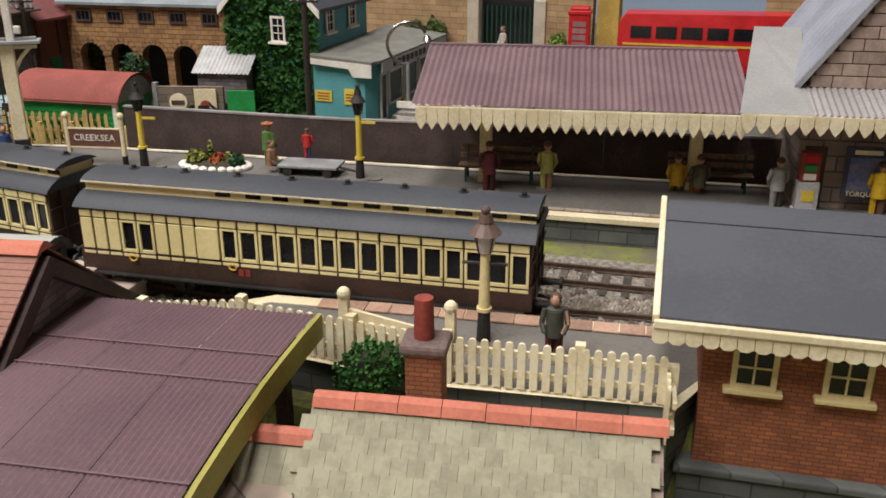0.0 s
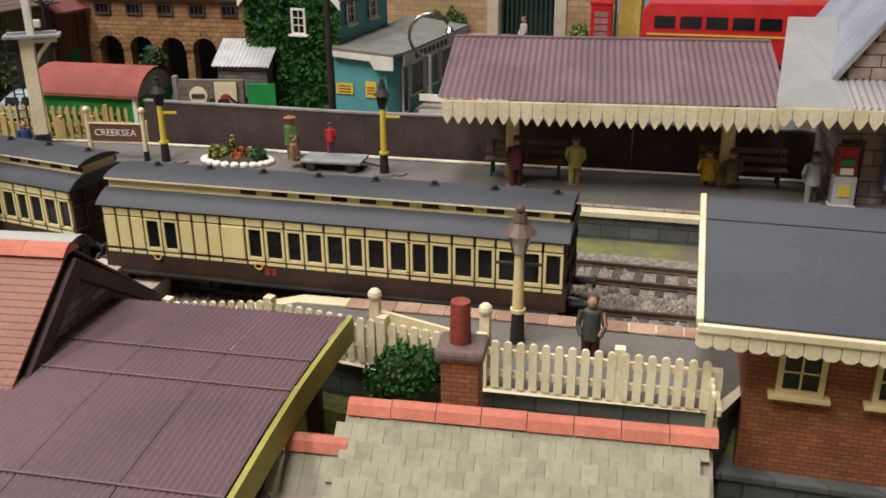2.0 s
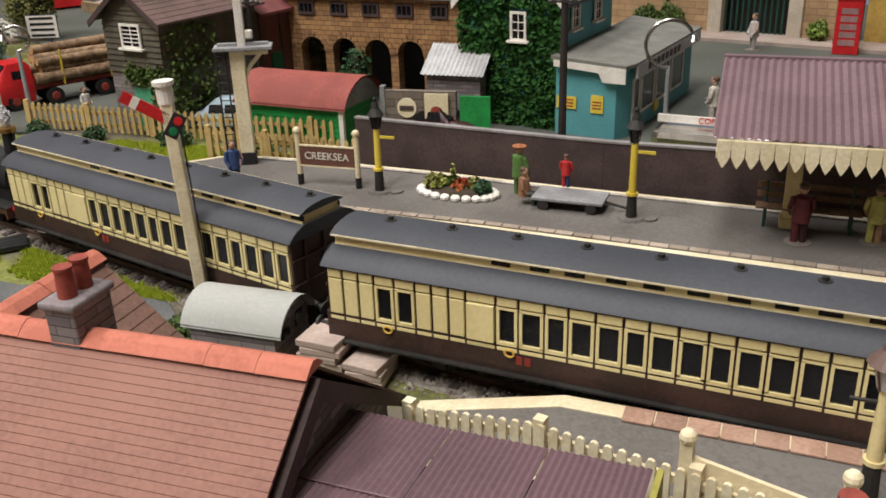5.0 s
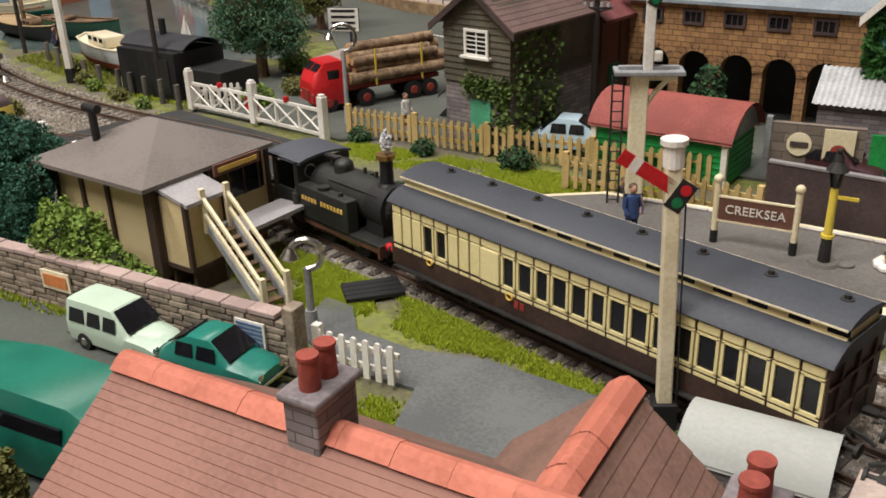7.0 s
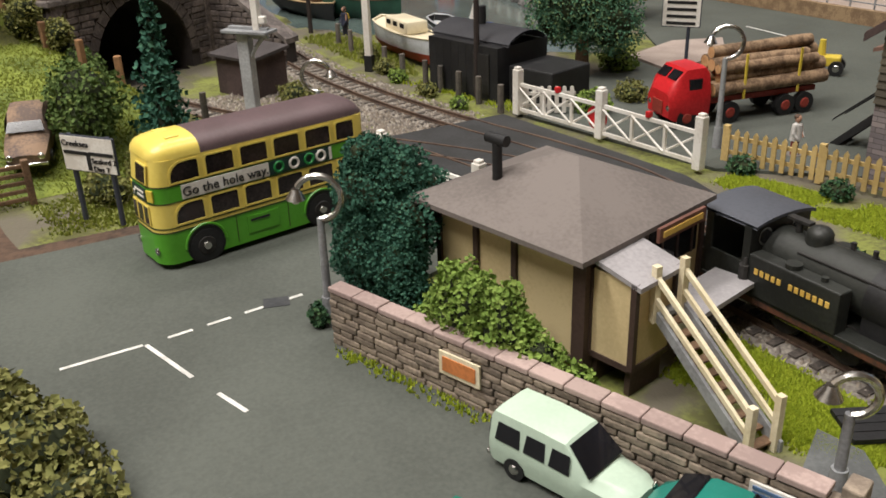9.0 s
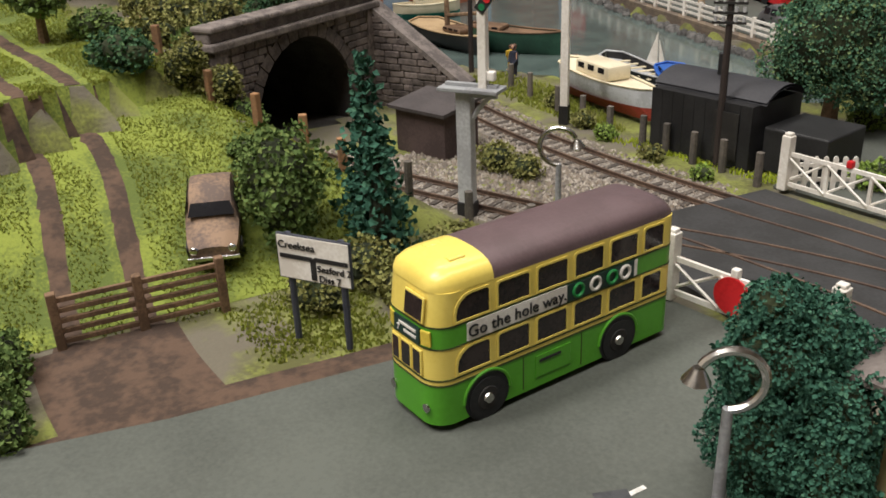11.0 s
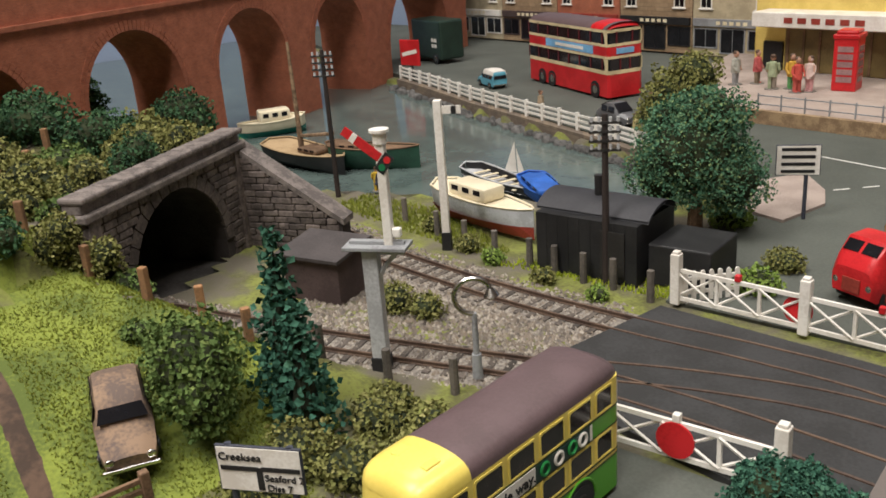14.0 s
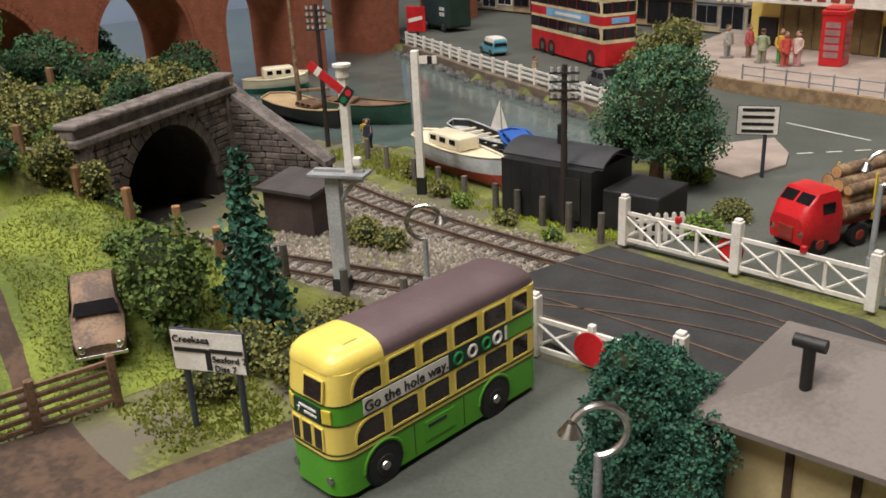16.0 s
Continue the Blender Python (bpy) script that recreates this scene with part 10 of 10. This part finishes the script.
box(bm, (13, 5, 8), (28, 9, 18))
part("wall", bm, mat("pale_yellow_render", (0.72, 0.55, 0.16), 0.7, (0.62, 0.46, 0.12)), cin)
bm = bm_new()
box(bm, (9, -1.0, 6.0), (17, 3.6, 1.6), bevel=0.1)
can = part("canopy", bm, WHITE, cin)
bm = bm_new()
for k in range(6):
    box(bm, (5 + 1.6 * k, -2.83, 6.0), (1.0, 0.05, 0.6))
part("letter_bar", bm, DARKRED, can)
bm = bm_new()
box(bm, (9, 0.4, 2.4), (12, 0.4, 4.6))
doors = part("door", bm, mat("bronze_doors", (0.18, 0.13, 0.05), 0.4), cin)
for k in range(7):
    bm = bm_new()
    box(bm, (3.4 + 1.9 * k, 0.15, 2.4), (0.25, 0.2, 4.6))
    part("door_bar", bm, TIMBER, doors)
for q in (1.5, 16.5):
    bm = bm_new()
    box(bm, (q, 0.35, 1.6), (2.4, 0.4, 3.2))
    part("dado", bm, BLACK, cin)
bm = bm_new()
box(bm, (20, 0.4, 4.0), (3, 0.3, 4))
part("blue_window", bm, mat("pale_blue_screen", (0.2, 0.42, 0.55), 0.4), cin)


def shop(x, y, rz, w, h, wallm, shopm, roofm, label):
    root = thing("shop_building", (x, y, 0.3), rz, label, "shop", "row of shops")
    bm = bm_new()
    box(bm, (w / 2, 5, h / 2), (w, 10, h))
    part("wall", bm, wallm, root)
    bm = bm_new()
    prism(bm, [(-0.2, -0.4, h), (-0.2, 5, h + 3.5), (-0.2, 10.2, h), (-0.2, 10.2, h - 0.3), (-0.2, -0.4, h - 0.3)], (w + 0.4, 0, 0))
    part("roof", bm, roofm, root)
    bm = bm_new()
    box(bm, (w / 2, -0.15, 4.3), (w - 0.4, 0.5, 1.0), bevel=0.05)
    fas = part("fascia", bm, shopm, root)
    for k in range(5):
        bm = bm_new()
        box(bm, (w / 2 - 2 + k, -0.42, 4.3), (0.6, 0.04, 0.45))
        part("letter_bar", bm, PALE, fas)
    for k in range(3):
        q = w * (k + 0.5) / 3
        pane_window(root, q, 0.5 if k == 1 else 1.1, w / 3 - 0.7, 3.0 if k == 1 else 2.3, -0.02, (2, 1), shopm, sill=False)
        if k != 1:
            pane_window(root, q, 6.2, 1.5, 2.4, -0.02, (2, 2), WHITE)
    return root


for k, (wm, sm, hh, lab) in enumerate(((mat("cream_render", (0.5, 0.42, 0.28), 0.8), WHITE, 10, "cream rendered shop with a white shopfront"), (BACKW_SHOP, FENCE, 11, "tan stone shop with a dark shopfront"), (VIADUCT, DARKRED, 11, "red brick shop with a dull red shopfront"), (BACKW_SHOP, BLACK, 10, "tan stone shop with a black shopfront"), (mat("cream_render", (0.5, 0.42, 0.28)), GREYP, 11, "cream rendered shop with a grey shopfront"))):
    shop(-178 + 12.6 * k, 111.5 - 0.5 * k, -2, 12.4, hh, wm, sm, LEAD, lab)


def phone_box(x, y, z, s, rz, label):
    root = thing("phone_box", (x, y, z), rz, label, "phone box", "red phone boxes", scale=s)
    bm = bm_new()
    box(bm, (0, 0, 1.7), (1.5, 1.5, 3.4), bevel=0.06)
    box(bm, (0, 0, 3.45), (1.65, 1.65, 0.3), bevel=0.06)
    box(bm, (0, 0, 3.7), (1.35, 1.35, 0.3), bevel=0.12)
    part("body", bm, RED, root)
    for q, r in ((0, 0), (90, 1), (-90, 2)):
        for k in range(5):
            bm = bm_new()
            box(bm, (0, -0.76, 0.75 + 0.48 * k), (0.95, 0.04, 0.36))
            part("pane", bm, mat("pale_pane", (0.35, 0.2, 0.2), 0.2), root, rz=q, at=(0, 0, 0))
    return root


phone_box(-98.2, 93.0, 0.9, 1.55, 10, "red phone box on the cinema forecourt")
phone_box(-24.8, 92.5, 0.05, 1.35, 10, "red phone box by the far wall")
for i, (x, y, c, l) in enumerate(((-104.6, 90.0, (0.35, 0.4, 0.25), (0.3, 0.25, 0.2)), (-103.0, 91.0, (0.6, 0.35, 0.05), (0.1, 0.3, 0.1)), (-101.6, 89.5, (0.55, 0.08, 0.06), (0.5, 0.1, 0.08)), (-100.8, 90.5, (0.65, 0.5, 0.45), (0.6, 0.3, 0.3)), (-107.5, 92, (0.5, 0.1, 0.1), (0.2, 0.15, 0.1)), (-109.2, 90.5, (0.4, 0.4, 0.35), (0.3, 0.3, 0.3)))):
    figure(x, y, 0.9, rng.uniform(0, 360), c, l, "painted bystander figurine on the cinema forecourt", 3.6)
for x, y, z, c, l, h, lab in ((-104.2, 44.5, 0.0, (0.2, 0.07, 0.05), (0.08, 0.05, 0.04), 2.5, "brown figurine beside the creek"), (-110.0, 43.0, 0.0, (0.03, 0.035, 0.06), (0.02, 0.02, 0.03), 2.5, "dark figurine fishing on the creek bank"), (-112.0, 44.0, 0.0, (0.6, 0.4, 0.04), (0.5, 0.35, 0.05), 2.0, "yellow figurine on the creek bank"),
                           (-120.0, 71.5, 0.05, (0.4, 0.3, 0.2), (0.2, 0.15, 0.1), 2.6, "tan figurine by the quay fence"), (-104.6, 67.4, 0.05, (0.5, 0.42, 0.2), (0.3, 0.2, 0.15), 2.6, "cream figurine by the quay fence"), (-66.5, 47.6, 0.05, (0.6, 0.58, 0.55), (0.2, 0.05, 0.04), 2.2, "white-topped figurine by the lorry"), (-27.6, 66.0, 0.05, (0.6, 0.55, 0.48), (0.5, 0.45, 0.4), 3.0, "pale figurine outside the cafe"), (-32.0, 90.5, 0.05, (0.5, 0.45, 0.42), (0.3, 0.28, 0.27), 3.2, "pale figurine by the far gateway")):
    figure(x, y, z, rng.uniform(0, 360), c, l, lab, h)

pier_sign = thing("enamel_sign", (-168.6, 101.0, 4.2), 23, "yellow enamel advert fixed to the viaduct pier", "advert")
bm = bm_new()
box(bm, (0, 0, 1.2), (3.6, 0.15, 2.4), bevel=0.05)
part("plate", bm, YELLOW, pier_sign)
# far wall with gateway behind the station road
BACKW = masonry("tan_back_wall", (0.42, 0.28, 0.15), (0.33, 0.21, 0.11), (0.24, 0.16, 0.1), 1.6, 0.6, bump=0.6)
bw = tagged(thing("wall_back", (-52, 97.5, 0), -1, "tall tan stone wall with a gateway behind the road", "wall"), kind="structure")
for a, b in ((-10, 14.2), (22.5, 27.5), (44, 80)):
    bm = bm_new()
    box(bm, ((a + b) / 2, 0, 5), (b - a, 1.2, 10.5))
    part("wall_length", bm, BACKW, bw)
for q in (14.6, 22.0):
    bm = bm_new()
    box(bm, (q, -0.3, 2.6), (1.3, 1.3, 5.2), bevel=0.1)
    part("gate_pillar", bm, mat("pale_pillar", (0.5, 0.44, 0.36), 0.8, (0.4, 0.35, 0.28)), bw)
bm = bm_new()
box(bm, (18.3, 0.3, 5.4), (7.4, 0.5, 1.0))
box(bm, (18.3, 2.5, 2.6), (8, 0.3, 6))
part("gate_backing", bm, BLACK, bw)
for k in range(12):
    bm = bm_new()
    cyl(bm, (15.4 + 0.53 * k, 0, 0), (15.4 + 0.53 * k, 0, 4.4), 0.1, n=6)
    part("gate_bar", bm, mat("dark_green_iron", (0.02, 0.07, 0.05)), bw)
bm = bm_new()
box(bm, (29, 0.4, 4), (2.2, 1.4, 8))
part("yellow_panel", bm, mat("ochre_panel", (0.5, 0.34, 0.08), 0.7), bw)
flat("pavement_corner", [(-83.2, 59.9), (-84.6, 62.6), (-87.8, 65.8), (-89.6, 62), (-88, 56), (-83.6, 55.2)], 0.25, 0.4, PAVE, "pale kerbed pavement at the road corner", "pavement")
flat("pavement_back", [(-62, 93.5), (-4, 92.6), (-4, 97), (-62, 97.4)], 0.35, 0.5, PAVE, "pale pavement in front of the tan wall", "pavement")
for i, (x, y, r) in enumerate(((-41.5, 95.6, 1.6), (-44, 96.0, 1.4), (-27.8, 95.6, 1.1))):
    bush("wall_shrub", x, y, 0.3, [((0, 0, r * 0.8), (r, r * 0.7, r))], LEAF_LIGHT if i == 2 else LEAF_MID, "green shrub against the tan wall", 0.35, 260, 200 + i)
mc = thing("motorcycle", (-24.5, 70.5, 0.05), 20, "dark toy motorcycle and sidecar on the road", "motorcycle")
bm = bm_new()
box(bm, (0, 0, 0.9), (2.4, 0.5, 0.6), bevel=0.15)
cyl(bm, (-0.2, 0, 1.1), (-0.1, 0, 2.2), 0.35, 0.25, n=8)
box(bm, (0.3, 1.1, 0.7), (2.2, 0.9, 0.8), bevel=0.25)
part("body", bm, SOOT, mc)
tyre(mc, -1.1, -0.1, 0.55, 0.2)
tyre(mc, 1.2, -0.1, 0.55, 0.2)


# ---- grass: fibres and clumps ----
def tufts(name, spread, count, h, material, label):
    verts, faces = [], []
    g = random.Random(len(name) + count)
    for _ in range(count):
        x, y, z = spread(g)
        for _b in range(3):
            a = g.uniform(0, 6.28)
            w = 0.07
            dx, dy = math.cos(a), math.sin(a)
            hh = h * g.uniform(0.5, 1.25)
            lx, ly = g.uniform(-0.5, 0.5) * hh, g.uniform(-0.5, 0.5) * hh
            b = len(verts)
            verts += [((x - dx * w) * CM, (y - dy * w) * CM, (z - 0.05) * CM), ((x + dx * w) * CM, (y + dy * w) * CM, (z - 0.05) * CM), ((x + lx) * CM, (y + ly) * CM, (z + hh) * CM)]
            faces.append((b, b + 1, b + 2))
    me = bpy.data.meshes.new(name)
    me.from_pydata(verts, [], faces)
    me.materials.append(material)
    return tagged(new(name, me), label, "grass", kind="stuff")


BRIGHT = island_material("bright_static_grass", [(0.3, 0.38, 0.025), (0.46, 0.52, 0.05), (0.38, 0.46, 0.035), (0.24, 0.32, 0.03)])
DULL = island_material("field_grass", [(0.16, 0.2, 0.03), (0.27, 0.3, 0.04), (0.21, 0.25, 0.035), (0.3, 0.3, 0.07), (0.1, 0.14, 0.025)])


def in_poly(poly, lift=0.0, ground=True):
    xs, ys = [p[0] for p in poly], [p[1] for p in poly]

    def pick(g):
        while True:
            x, y = g.uniform(min(xs), max(xs)), g.uniform(min(ys), max(ys))
            if inside(poly, x, y) and noise.noise((x * 0.35, y * 0.35, 7)) > -0.35:
                x, y = x + g.gauss(0, 0.16), y + g.gauss(0, 0.16)
                return x, y, hill(x, y) + lift if ground else lift
    return pick


tufts("grass", in_poly([(-55, 26.5), (-49.6, 27.9), (-48.4, 29.2), (-45, 29.0), (-42.5, 30.0), (-38.5, 30.3), (-38, 30.8), (-47, 30.9), (-56, 30.6)]), 30000, 0.15, BRIGHT, "bright yellow-green static grass by the line")
tufts("grass", in_poly([(-46.5, 24.4), (-43, 25.4), (-41, 23.5), (-45.8, 23.6)]), 1500, 0.14, BRIGHT, "bright yellow-green static grass by the wall")
tufts("grass", in_poly([(-68, 42.9), (-57, 45.6), (-46, 48.6), (-46, 46.6), (-54, 43.0), (-62, 41.6), (-67, 41.6)]), 16000, 0.16, BRIGHT, "bright yellow-green static grass along the paling fence")
tufts("grass", in_poly([(-62, 34.4), (-56, 34.1), (-56, 34.6), (-62, 35.3)]), 700, 0.25, BRIGHT, "bright yellow-green static grass between the tracks")
field = [(-84.5, 3), (-84.5, 8.0), (-84, 12.5), (-79.2, 13), (-78.4, 17), (-80, 18), (-86, 22), (-92, 20.8), (-99, 17.8), (-104, 15.2), (-118, 13), (-140, 12), (-140, 3)]
rut1 = [(p.x, p.y) for p in smooth_line([(-76.6, 9.5), (-82, 9.6), (-88, 10.0), (-95, 10.6), (-104, 9.6), (-116, 7.8), (-132, 5.5), (-141, 4)], 2)]


bm = bm_new()
grid = {}
for gx in range(70):
    for gy in range(26):
        x, y = -84.5 - 0.8 * gx, 3 + 0.8 * gy
        if inside(field, x - 0.4, y + 0.4):
            for c in ((x, y), (x - 0.8, y), (x - 0.8, y + 0.8), (x, y + 0.8)):
                key = (round(c[0], 2), round(c[1], 2))
                if key not in grid:
                    grid[key] = bm.verts.new((key[0], key[1], hill(*key) + 0.05))
            bm.faces.new([grid[(round(a, 2), round(b, 2))] for a, b in ((x, y), (x - 0.8, y), (x - 0.8, y + 0.8), (x, y + 0.8))])
setting("field", bm, mat("field_turf", (0.2, 0.24, 0.04), 0.95, (0.09, 0.12, 0.025), scale=30, fine=600, bump=0.8), "lime-green field turf on the hillside", "grass", smooth=True)


def field_pick(g):
    base = in_poly(field)
    while True:
        x, y, z = base(g)
        r = lerp(rut1[::-1], x)
        if abs(y - r) > 0.85 and abs(y - r + 3.0) > 0.62:
            return x, y, z


tufts("field_grass", field_pick, 34000, 0.15, DULL, "rough yellow-green field grass on the hillside")
tufts("bank_grass", in_poly([(-93, 39), (-82, 41), (-82, 46), (-92, 40.5)]), 900, 0.3, BRIGHT, "yellow-green grass by the lineside posts")
tufts("bank_grass", in_poly([(-112, 39.6), (-96, 39.2), (-94, 41), (-104, 44), (-112, 43)]), 1600, 0.3, DULL, "rough grass on the creek bank")
tufts("wall_grass", in_poly([(-62.5, 19.2), (-55, 21.4), (-55.1, 21.1), (-62.5, 18.8)], 0.15), 260, 0.2, BRIGHT, "thin line of grass at the wall's foot")
